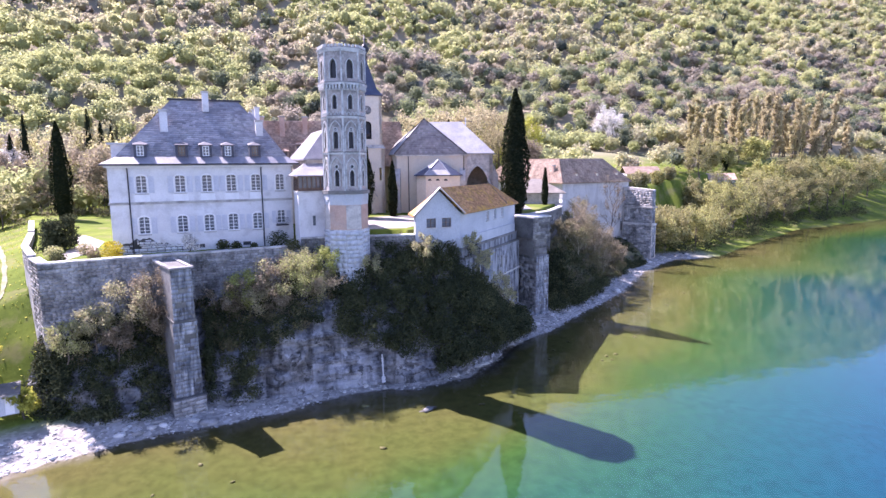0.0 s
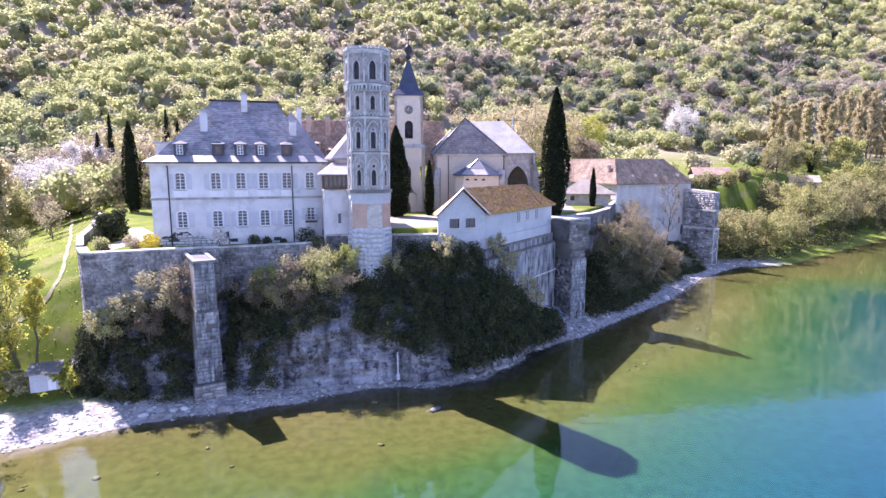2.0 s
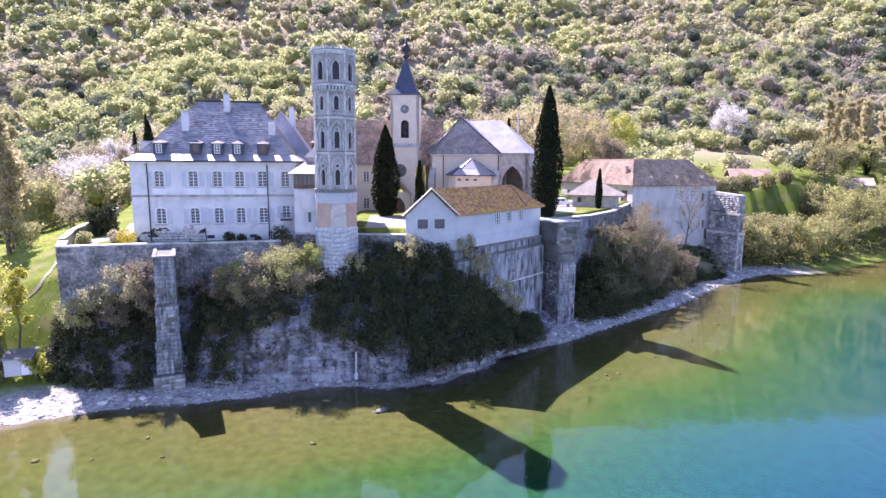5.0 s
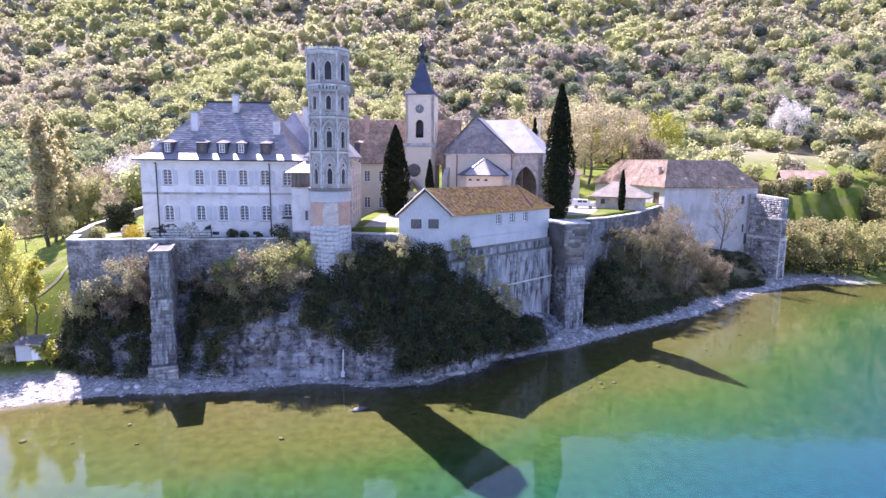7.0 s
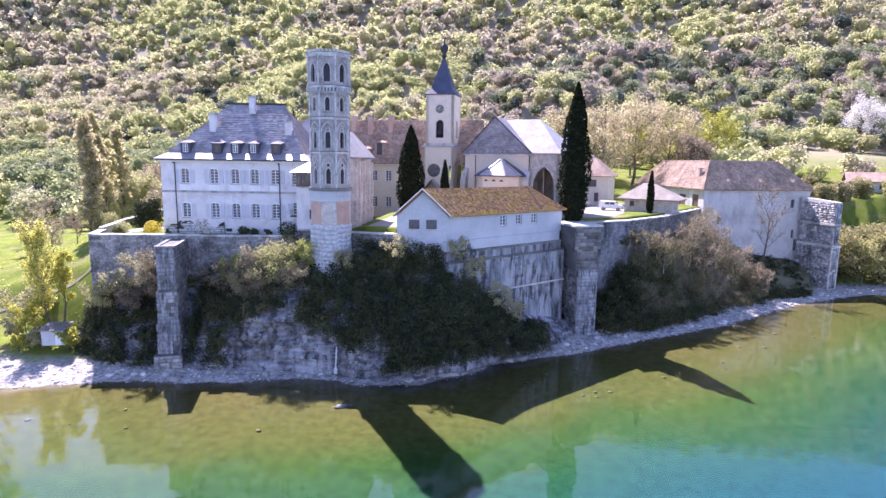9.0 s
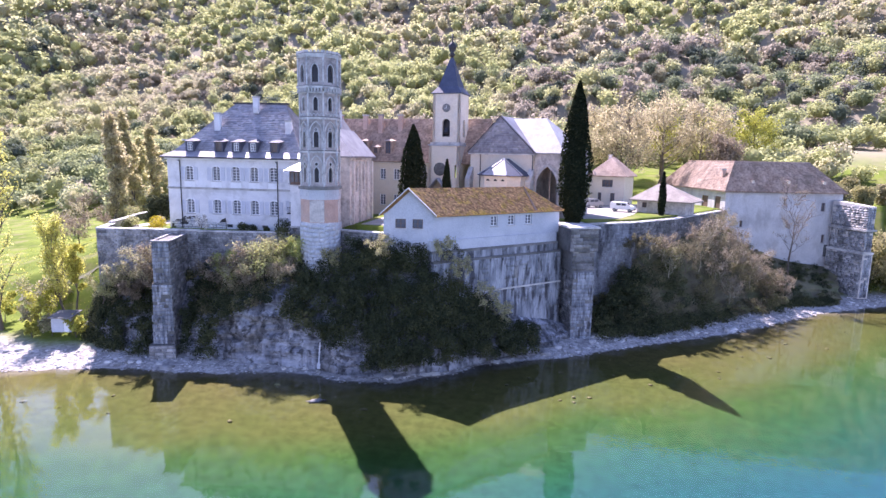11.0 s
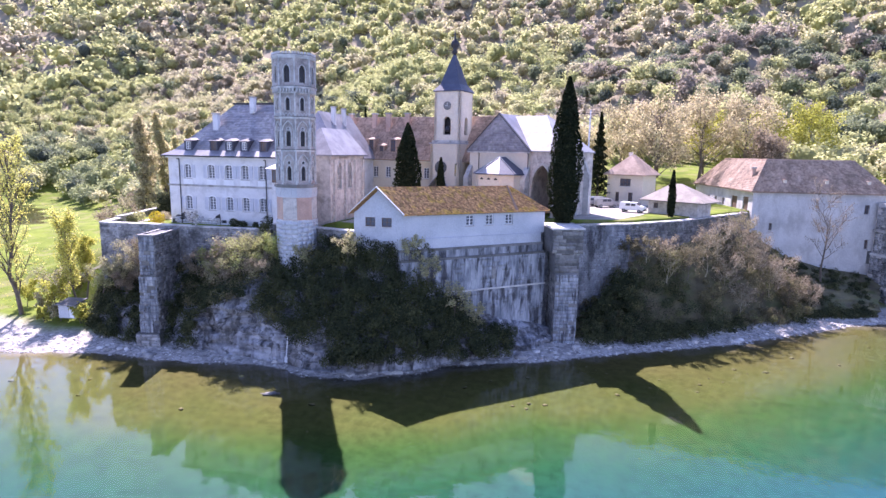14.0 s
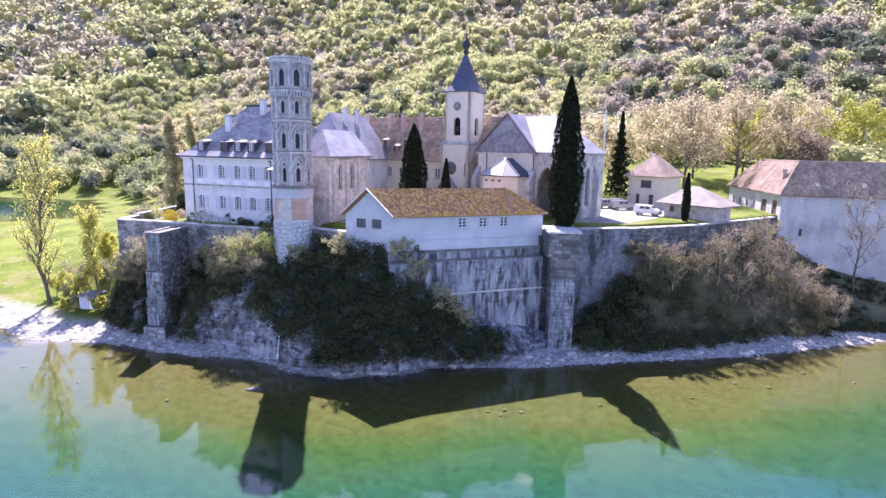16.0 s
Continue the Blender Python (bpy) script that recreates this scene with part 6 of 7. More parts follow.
tagged(from_arrays("lime_streak", V, np.stack([k, k + 24, k + 25, k + 1], 1), PLASTER_WHITE, smooth=True), "white lime streak left by trickling water on the cliff", "stain", kind="structure")


def scatter_rocks(name, pts, sizes, material, label, category, kind="stuff"):
    r = np.random.default_rng(12)
    n = len(pts)
    sc = np.asarray(sizes)[:, None, None] * r.uniform(0.6, 1.3, (n, 1, 3)) * (1.1, 1, 0.42)
    a = r.uniform(0, 6.28, n)
    v = ICO_V[None] * r.uniform(0.8, 1.2, (n, 12, 1)) * sc
    x = v[..., 0] * np.cos(a)[:, None] - v[..., 1] * np.sin(a)[:, None]
    y = v[..., 0] * np.sin(a)[:, None] + v[..., 1] * np.cos(a)[:, None]
    v = np.stack([x, y, v[..., 2]], -1) + np.asarray(pts)[:, None]
    f = (ICO_F[None] + 12 * np.arange(n)[:, None, None]).reshape(-1, 3)
    return tagged(from_arrays(name, v.reshape(-1, 3), f, material), label, category, kind=kind)


def shore_points(n, lo, hi, seed, first=9, last=32):
    r = np.random.default_rng(seed)
    out = []
    seg = [(np.array(a, float), np.array(b, float)) for a, b in zip(SHORE[first:last], SHORE[first + 1:last + 1])]
    ln = np.array([np.linalg.norm(b - a) for a, b in seg])
    for _ in range(n):
        a, b = seg[r.choice(len(seg), p=ln / ln.sum())]
        d = (b - a) / np.linalg.norm(b - a)
        out.append(a + (b - a) * r.random() + np.array([-d[1], d[0]]) * (lo + (hi - lo) * r.random() ** 1.3))
    p = np.array(out)
    return np.column_stack([p, land_height(p[:, 0], p[:, 1])])


pb = shore_points(7000, -0.5, 5.5, 14)
scatter_rocks("shore_pebbles", pb, 0.05 + 0.22 * np.random.default_rng(15).random(len(pb)) ** 3, PEBBLE, "pale limestone pebbles and slabs along the shore", "pebbles")
bl = shore_points(220, 0.5, 5.0, 16)
scatter_rocks("shore_boulders", bl, np.random.default_rng(17).uniform(0.3, 0.8, len(bl)), PEBBLE, "broken limestone boulders at the cliff foot", "rocks")
sb = shore_points(110, -14, -0.5, 18)
scatter_rocks("lake_stones", sb, np.random.default_rng(19).uniform(0.1, 0.4, len(sb)), surface("algae_stone", (0.12, 0.12, 0.04), (0.16, 0.15, 0.06), 0.6, 0.9, 0.2), "brown algae-covered stones on the lake bed", "stones")
rock = scatter_rocks("lake_rock", np.array([(-16.1, 58.9, -0.1), (-15.4, 59.2, -0.15), (-16.9, 58.7, -0.2)]), [0.75, 0.5, 0.4], STONE_DARK, "rocks breaking the water's surface near the cliff", "rock", "")


# ---- plants ----
class Cloud:
    """Gathers leaf cards for one mesh."""

    def __init__(self):
        self.v, self.f, self.t, self.n = [], [], [], 0

    def add(self, centres, size, tint, flat=0.0, out=None):
        v, f, t = leaf_cards(centres, size, tint, flat, out)
        self.v.append(v)
        self.f.append(f + self.n)
        self.t.append(t)
        self.n += len(v)
        return self

    def make(self, name, material, parent=None):
        return from_arrays(name, np.concatenate(self.v), np.concatenate(self.f), material, np.concatenate(self.t), parent)


def clump(cloud, centre, radius, count, size, tint, squash=0.8, spread=0.12, flat=0.3):
    q = ball_points(count, 0.35)
    c = np.asarray(centre) + q * radius * (1, 1, squash)
    o = q / np.maximum(np.linalg.norm(q, axis=1), 1e-6)[:, None]
    cloud.add(c, size * RNG.uniform(0.6, 1.4, count), np.clip(tint + RNG.normal(0, spread, count), 0, 1), flat, o)


def tube(path, radii, sides=5):
    """A tapered tube along a path as arrays."""
    path = np.asarray(path, float)
    V, F = [], []
    d = np.gradient(path, axis=0)
    for p, t, r in zip(path, d, radii):
        t = t / (np.linalg.norm(t) + 1e-9)
        a = np.cross(t, (0.3, 0.9, 0.2))
        a /= np.linalg.norm(a)
        b = np.cross(t, a)
        ang = np.arange(sides) * 2 * math.pi / sides
        V.append(p + r * (np.cos(ang)[:, None] * a + np.sin(ang)[:, None] * b))
    n = len(path)
    for i in range(n - 1):
        for k in range(sides):
            j = (k + 1) % sides
            F.append((i * sides + k, i * sides + j, (i + 1) * sides + j, (i + 1) * sides + k))
    return np.concatenate(V), np.array(F)


def skeleton_tree(height, trunk_r, spread, limbs, up=0.7, twigs=4, first=0.3, lean=0.0, seed=1, fine=1.0):
    """Trunk, limbs and twigs as one mesh, and the ends of the twigs."""
    r = np.random.default_rng(seed)
    V, F, n, tips = [], [], 0, []

    def add(path, radii, sides):
        nonlocal n
        v, f = tube(path, radii, sides)
        V.append(v)
        F.append(f + n)
        n += len(v)

    k = np.linspace(0, 1, 8)
    wob = np.cumsum(r.normal(0, 0.018, (8, 2)), 0) * height
    trunk = np.column_stack([wob[:, 0] + lean * height * k, wob[:, 1], k * height])
    trunk[0, :2] = 0
    add(trunk, trunk_r * (1 - 0.88 * k), 7)
    for a in range(limbs):
        t = first + (0.97 - first) * (a + r.random()) / limbs
        p = np.array([np.interp(t, k, trunk[:, c]) for c in range(3)])
        ang = a * 2.4 + r.uniform(-0.4, 0.4)
        ln = spread * (1.15 - 0.75 * abs(t - 0.45)) * r.uniform(0.7, 1.15)
        d = np.array([math.cos(ang), math.sin(ang), up * r.uniform(0.6, 1.4)])
        d /= np.linalg.norm(d)
        q = np.linspace(0, 1, 5)[:, None]
        limb = p + d * ln * q + np.array([0, 0, 1]) * ln * 0.18 * q ** 2 + r.normal(0, 0.03 * ln, (5, 3)) * q
        add(limb, trunk_r * 0.42 * (1 - t * 0.5) * (1 - 0.85 * q[:, 0]), 5)
        for b in range(twigs):
            s = r.uniform(0.35, 1.0)
            p2 = limb[0] + (limb[-1] - limb[0]) * s
            d2 = d + r.normal(0, 0.6, 3)
            d2[2] += 0.3 * up
            d2 /= np.linalg.norm(d2)
            l2 = ln * r.uniform(0.3, 0.6)
            tw = p2 + d2 * l2 * q + r.normal(0, 0.04 * l2, (5, 3)) * q
            add(tw, 0.035 * fine * (1 - 0.7 * q[:, 0]) * (1 + height / 25), 3)
            tips += [tw[2], tw[3], tw[-1]]
        tips.append(limb[-1])
    return np.concatenate(V), np.concatenate(F), np.array(tips)


def tree(name, x, y, z, height, label, material, tint, leaf=0.5, per_tip=14, puff=0.9, limbs=11, spread=None, up=0.7, twigs=4, first=0.3, trunk_r=None, seed=1, lean=0.0, category="tree", group="", bark=None, fine=1.0):
    spread = spread or height * 0.33
    t = thing(name, pose(x, y, z - 0.2), label, category, group)
    v, f, tips = skeleton_tree(height * 0.92, trunk_r or height * 0.022, spread, limbs, up, twigs, first, lean, seed, fine)
    from_arrays("trunk", v, f, bark or BARK, parent=t)
    if per_tip:
        c = Cloud()
        m = np.repeat(tips, per_tip, 0) + ball_points(len(tips) * per_tip, 0.5) * puff
        mid = tips.mean(0)
        o = m - mid
        o /= np.linalg.norm(o, axis=1)[:, None]
        c.add(m, leaf * RNG.uniform(0.6, 1.4, len(m)), np.clip(tint + RNG.normal(0, 0.15, len(m)), 0, 1), 0.3, o * 0.6)
        c.make("crown", material, t)
    return t


def cypress(x, y, z, h, r, label, cards=5200, group=""):
    t = thing("cypress_tree", pose(x, y, z - 0.2), label, "tree", group)
    b = bmesh.new()
    rings(b, [(0.28, 0), (0.2, h * 0.25)], 7)
    part("trunk", b, BARK, t)
    b = bmesh.new()
    prof = [(0.42, 0.03), (0.7, 0.1), (0.82, 0.25), (0.75, 0.45), (0.55, 0.68), (0.28, 0.86), (0.03, 0.97)]
    rings(b, [(r * a * 0.9, h * k) for a, k in prof], 10)
    part("core", b, CYPRESS, t)
    k = RNG.random(cards) ** 0.9
    rad = np.interp(k, [0.02, 0.1, 0.3, 0.5, 0.7, 0.88, 1], [0.45, 0.8, 1.0, 0.93, 0.68, 0.36, 0.03]) * r
    a = RNG.uniform(0, 2 * math.pi, cards)
    bulge = 1 + 0.16 * np.sin(a * 3 + k * 17) * np.sin(k * 31 + a * 2) + RNG.normal(0, 0.06, cards)
    c = np.column_stack([np.cos(a) * rad * bulge, np.sin(a) * rad * bulge, k * h])
    out = np.column_stack([np.cos(a), np.sin(a), np.full(cards, 0.6)])
    cl = Cloud()
    cl.add(c, RNG.uniform(0.25, 0.6, cards), RNG.random(cards), 0.8, out)
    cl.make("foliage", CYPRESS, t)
    return t


cypress(12.3, 95.6, 17.9, 22.3, 2.35, "tall dark columnar cypress at the yard's edge", 9000)
cypress(-15.3, 98.9, 17.9, 15.6, 2.2, "dark broad cypress beside the church porch", 6500)
cypress(-9.4, 99.6, 17.9, 9.8, 0.75, "slender young cypress in front of the church", 2200)
cypress(28.9, 114.3, 17.9, 8.3, 0.6, "slender young cypress beside the shed", 2000)
cypress(-69.5, 140, 16.5, 20, 1.9, "dark columnar cypress at the garden's edge", 4500)
for x, y, z, h in ((-92, 198, 26, 21), (-95, 196, 25, 17), (-78.5, 210, 27, 21), (-75.5, 212, 27, 17), (-73, 214, 27, 15), (176, 211, 21, 14), (178, 226, 20, 12)):
    cypress(x, y, float(land_height(np.array([x * 1.0]), np.array([y * 1.0]))[0]), h, 1.4, "distant dark cypress on the lower slope", 1200, "distant cypresses")


def on_cliff(n, s0, s1, t0, t1, seed, lines=(BASE_A, TOP_A, ROCK_A)):
    r = np.random.default_rng(seed)
    return cliff_surface(r.uniform(s0, s1, n), r.uniform(t0, t1, n), *lines)


# dark ivy and bushes that hang over the cliff
cl = Cloud()
for p in on_cliff(360, -24.5, 1.5, 0.42, 1.0, 101):
    edge = np.clip((p[0] + 26) / 4, 0, 1) * np.clip((3 - p[0]) / 5, 0.2, 1)
    if p[2] < 3.5 + 2.2 * math.sin(p[0] * 0.8):
        continue
    clump(cl, p + (0, -0.9 - 1.6 * edge * RNG.random(), 0.1), RNG.uniform(0.6, 1.7), 230, 0.23, RNG.uniform(0.05, 0.75), 0.9)
for p in on_cliff(230, -13, 7.5, 0.2, 0.8, 102):
    clump(cl, p + (0.3, -1.0 - 1.5 * RNG.random(), 0.3), RNG.uniform(0.6, 1.5), 210, 0.23, RNG.uniform(0.0, 0.7), 0.9)
for k in range(70):
    x = RNG.uniform(-18, -3)
    y = np.interp(x, [-18, -12.7, -8, -3], [74.4, 73.4, 75.2, 78.2]) - RNG.uniform(0.2, 1.6)
    clump(cl, (x, y, RNG.uniform(13.2, 16.6) - 0.18 * max(0, x + 8)), RNG.uniform(0.6, 1.2), 200, 0.22, RNG.uniform(0.0, 0.7), 1.0)
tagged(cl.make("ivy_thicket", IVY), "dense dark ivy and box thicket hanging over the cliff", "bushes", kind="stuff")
cl, br = Cloud(), Cloud()
for p in on_cliff(1150, -57.5, -26, 0.08, 0.98, 103):
    if abs(p[0] + 40.8) < 1.9 and p[1] < 73:
        continue
    if -34 < p[0] < -24 and p[2] < 9.0 - 0.5 * abs(p[0] + 27.5):
        continue
    if p[2] < 4.2 + 1.8 * math.sin(p[0] * 1.3) and RNG.random() < 0.75:
        continue
    # Some high clumps get pale brush as sunlit, the rest dark ivy as shaded.
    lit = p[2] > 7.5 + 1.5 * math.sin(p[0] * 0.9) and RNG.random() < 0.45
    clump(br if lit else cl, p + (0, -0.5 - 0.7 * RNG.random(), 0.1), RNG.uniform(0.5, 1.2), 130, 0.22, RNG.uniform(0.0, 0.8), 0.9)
for k in range(70):
    s_ = RNG.random()
    clump(cl, (-39.3 + 0.5 * s_ + RNG.uniform(0, 0.5), 67.2 + 5.5 * s_, RNG.uniform(2.5, 6.5 + 7 * s_)), RNG.uniform(0.4, 0.8), 110, 0.2, RNG.uniform(0.0, 0.6), 0.9)
tagged(cl.make("ivy_thicket", IVY), "ivy and undergrowth, dark for shade, below the terrace wall", "bushes", kind="stuff")
tagged(br.make("brush_thicket", BRUSH), "olive and brown brush, pale for sunlight, below the terrace wall", "bushes", kind="stuff")
cl, br = Cloud(), Cloud()
rb = np.random.default_rng(104)
for k in range(400):
    s, t = rb.uniform(15.5, 53), rb.uniform(0.06, 0.97)
    if abs(s - 30.5 - 3 * t) < 1.6 and t > 0.55:
        continue
    p = cliff_surface(np.array([s]), np.array([t]), BASE_B, TOP_B, ROCK_B)[0]
    # Light is put into the leaf choice: brush where lit, dark ivy otherwise.
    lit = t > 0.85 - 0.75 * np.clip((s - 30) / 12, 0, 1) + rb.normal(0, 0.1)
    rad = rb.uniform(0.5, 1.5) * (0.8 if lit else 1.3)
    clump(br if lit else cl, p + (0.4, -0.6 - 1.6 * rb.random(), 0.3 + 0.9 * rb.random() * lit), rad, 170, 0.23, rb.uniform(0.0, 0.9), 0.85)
for k in range(70):
    s = RNG.random()
    clump(cl, (16.5 + 8 * s + RNG.normal(0, 0.5), 92.5 + 5.5 * s + RNG.normal(0, 0.8), RNG.uniform(0.8, 4 + 8 * s)), RNG.uniform(0.8, 1.5), 100, 0.36, RNG.uniform(0.0, 0.5), 0.9)
# Dark clumps added below the barn in place of its shadow on the ground.
for k in range(190):
    s, t = rb.uniform(50, 65), rb.uniform(0.08, 0.98)
    p = cliff_surface(np.array([s]), np.array([t]), BASE_B, TOP_B, ROCK_B)[0]
    clump(cl, p + (0, -0.2, 0.2), rb.uniform(0.5, 1.1), 110, 0.24, rb.uniform(0.0, 0.8), 0.7)
tagged(cl.make("bank_thicket", IVY), "evergreen thicket on the bank, dark where shade is painted in", "bushes", kind="stuff")
tagged(br.make("brush_thicket", BRUSH), "tan and olive brush sweeping down the bank, pale for sunlight", "bushes", kind="stuff")


PALE_BARK = surface("pale_twig_bark", (0.27, 0.24, 0.165), (0.42, 0.375, 0.26), 1.5, 0.95, 0.4, 6.0)


def shrub(x, y, z, r, label, material, tint, seed, leaf=0.3, per_tip=10, h=None, name="shrub", bark=None, twigs=4, fine=0.7):
    return tree(name, x, y, z, h or r * 2.1, label, material, tint, leaf, per_tip, r * 0.3, 9, r * 1.1, 0.9, twigs, 0.08, 0.07, seed, category="shrub", bark=bark, fine=fine)


for k, (x, y, z, r_, tint) in enumerate([(-46.5, 69.2, 8.8, 2.2, 0.35), (-44.4, 69.6, 9.6, 2.3, 0.5), (-49.8, 68.6, 7.6, 1.9, 0.4), (-43.2, 69.0, 7.6, 1.8, 0.3), (-52.6, 68.6, 6.6, 1.7, 0.6), (-47.8, 68.2, 6.4, 1.6, 0.2)]):
    shrub(x, y, z, r_, "spring-green and brown shrub rooted in the terrace wall", TWIG if k % 2 else SHRUB, tint, 200 + k, 0.2, 16, twigs=6)
for k, (x, y, z, r_, tint) in enumerate([(-36.6, 71.6, 8.8, 1.9, 0.45), (-35.0, 71.8, 9.6, 1.8, 0.9), (-33.6, 71.2, 8.2, 1.9, 0.3), (-31.6, 71.4, 9.4, 2.4, 0.5), (-29.6, 71.2, 9.6, 2.6, 0.55), (-27.4, 71.0, 9.4, 2.6, 0.75), (-26.0, 70.6, 9.0, 2.1, 0.85), (-28.4, 72.8, 11.6, 2.0, 0.45), (-25.6, 71.6, 8.4, 2.0, 0.4), (-30.8, 70.4, 7.6, 1.7, 0.6), (-25.0, 72.6, 12.2, 1.8, 0.9)]):
    shrub(x, y, z, r_, "pale budding shrub on the cliff ledge below the palace", TWIG if k % 3 == 0 else SHRUB, tint, 220 + k, 0.2, 17, twigs=6)
for k, (x, y, z, r_) in enumerate([(-12.6, 71.6, 14.2, 1.5), (-5.0, 74.6, 13.6, 1.5), (-2.6, 75.6, 11.0, 1.5), (0.8, 76.8, 6.6, 1.7), (3.0, 78.6, 4.2, 1.5), (-19.5, 71.8, 12.4, 1.3)]):
    shrub(x, y, z, r_, "budding shrub at the foot of the white house", SHRUB, 0.45, 240 + k, 0.22, 10)
bank = [(22.0, 99.4, 14.0, 1.5), (24.5, 100.4, 13.4, 1.9), (26.8, 102.6, 12.6, 2.1), (29.2, 105.4, 10.5, 2.0), (33.5, 109.4, 12.6, 2.4), (27.8, 101.0, 9.5, 2.0), (31.0, 104.6, 9.5, 2.3), (34.0, 108.2, 9.6, 2.5), (36.0, 112.8, 11.5, 2.6), (38.5, 117.5, 12.5, 2.5), (41.5, 123.5, 12.5, 2.4),
        (37.0, 109.8, 7.0, 2.3), (39.5, 113.0, 7.6, 2.6), (42.0, 117.2, 8.0, 2.7), (44.4, 121.5, 8.5, 2.5), (43.0, 114.6, 4.6, 2.2), (45.6, 118.0, 5.0, 2.4), (47.6, 121.6, 5.4, 2.3), (48.8, 118.6, 3.0, 2.0), (50.8, 121.4, 3.2, 2.0), (53.0, 121.8, 2.4, 1.6), (35.0, 105.6, 4.0, 1.8), (40.0, 110.0, 3.6, 1.8)]
for k, (x, y, z, r_) in enumerate(bank):
    bare = k % 3 > 0
    shrub(x + 0.7, y - 1.3, z - (1.3 if k < 5 else 0.5), r_ * (0.85 if k < 5 else 1.05), "tangle of bare tan twigs on the bank" if k % 3 else "budding olive shrub on the bank", (BRUSH if x < 35 and k % 2 else TWIG) if k % 3 else BRUSH, 0.2 + 0.09 * (k % 6), 260 + k, 0.22, 5 if bare else 13, name="bare_shrub" if bare else "shrub", bark=PALE_BARK if bare else None, twigs=9 if bare else 4, fine=1.3 if bare else 0.7)
tree("bare_tree", 57.5, 130.5, 5.5, 16.5, "leafless grey tree standing before the barn wall", TWIG, 0.5, 0.2, 5, 0.7, 15, 4.6, 1.1, 7, 0.25, 0.22, 301)

# garden on the terrace
cl = thing("forsythia_bush", pose(-49.0, 76.2, 16.1), "rounded yellow flowering forsythia bush on the lawn", "shrub")
c = Cloud()
clump(c, (0, 0, 1.1), 1.3, 900, 0.22, 0.5, 0.95)
c.make("crown", GOLD, cl)
tree("magnolia", -40.6, 74.6, 16.3, 2.4, "small white flowering magnolia above the buttress", BLOSSOM, 0.6, 0.22, 9, 0.35, 8, 1.0, 0.9, 3, 0.15, 0.06, 311)
for k, (x, y, r_, h) in enumerate([(-57.5, 86.5, 1.6, 4.0), (-56.2, 88.0, 1.5, 4.6), (-58.4, 89.0, 1.3, 3.4)]):
    t = thing("evergreen_shrub", pose(x, y, 16.1), "dark clipped evergreen shrub in the garden", "shrub", "garden evergreens")
    c = Cloud()
    for j in range(9):
        clump(c, (RNG.uniform(-0.5, 0.5), RNG.uniform(-0.5, 0.5), 0.5 + j * h / 10), r_ * (1 - 0.04 * j), 170, 0.36, 0.3, 0.6)
    c.make("foliage", IVY, t)
for k, (x, y, r_, m_, tn) in enumerate([(-37.0, 79.7, 0.9, IVY, 0.6), (-35.4, 79.9, 0.7, IVY, 0.5), (-30.2, 79.6, 1.5, IVY, 0.4), (-33.2, 80.0, 0.5, IVY, 0.6), (-28.6, 75.9, 1.0, IVY, 0.8), (-53.0, 82.0, 1.0, SHRUB, 0.2), (-54.5, 76.6, 0.9, IVY, 0.8), (-55.6, 79, 1.1, SHRUB, 0.6), (-51.5, 79.0, 0.8, TWIG, 0.5)]):
    t = thing("garden_shrub", pose(x, y, 16.1), "low rounded garden shrub near the palace wall", "shrub", "garden shrubs")
    c = Cloud()
    clump(c, (0, 0, r_ * 0.75), r_, int(420 * r_), 0.25, tn, 0.85)
    c.make("foliage", m_, t)

# lawns, gravel and drive
for name, mat_, z, pts_, lab in (("gravel_path", GRAVEL, 16.24, [(-56, 79), (-54, 77.5), (-52.5, 84), (-53.5, 95), (-58, 105), (-60, 104), (-56, 92)], "pale gravel garden path"),
                                 ("gravel_yard", GRAVEL, 17.94, [(-18.4, 80.5), (-12.5, 80), (-9, 84), (-3, 90.5), (3, 96.5), (6, 100), (-8, 100), (-18, 99)], "pale gravel forecourt by the church"),
                                 ("drive", GRAVEL, 17.94, [(14, 101.5), (20.5, 104.5), (24, 114), (27, 126), (32, 140), (16, 141), (9, 118), (9, 102)], "pale gravel drive in the yard")):
    bm = bmesh.new()
    prism(bm, pts_, z - 0.3, z)
    tagged(link(name, bm, mat_), lab, "path", kind="structure")

# ---- trees round the place ----
SPRING = leaves("pale_spring_leaf", [(0.48, 0.44, 0.2), (0.56, 0.53, 0.19), (0.6, 0.585, 0.16)], 0.55)
POPLAR = leaves("poplar_buds", [(0.46, 0.4, 0.25), (0.5, 0.455, 0.24), (0.52, 0.5, 0.2)], 0.6)


def poplar(x, y, z, h, label, tint, seed, lime=False):
    if lime:
        return tree("poplar_tree", x, y, z, h, label, SPRING, tint, 0.3, 9, 0.8, 30, h * 0.2, 2.2, 6, 0.1, h * 0.013, seed)
    return tree("poplar_tree", x, y, z, h, label, POPLAR, tint, 0.6, 15, 1.0, 24, h * 0.12, 2.6, 4, 0.07, h * 0.012, seed)


poplar(-70.0, 68.2, 1.2, 28, "tall poplar in pale yellow spring leaf on the shore meadow", 0.9, 401, True)
poplar(-63.2, 72.6, 3.4, 14, "slender poplar in yellow leaf beside the boat hut", 0.95, 402, True)
tree("willow_tree", -61.6, 73.2, 3.6, 10.5, "young tree in bright yellow-green leaf by the shore", LIME, 0.8, 0.28, 14, 0.5, 14, 1.6, 1.8, 5, 0.25, 0.16, 403)
def ground_at_row(x, y):
    return float(land_height(np.array([float(x)]), np.array([float(y)]))[0])


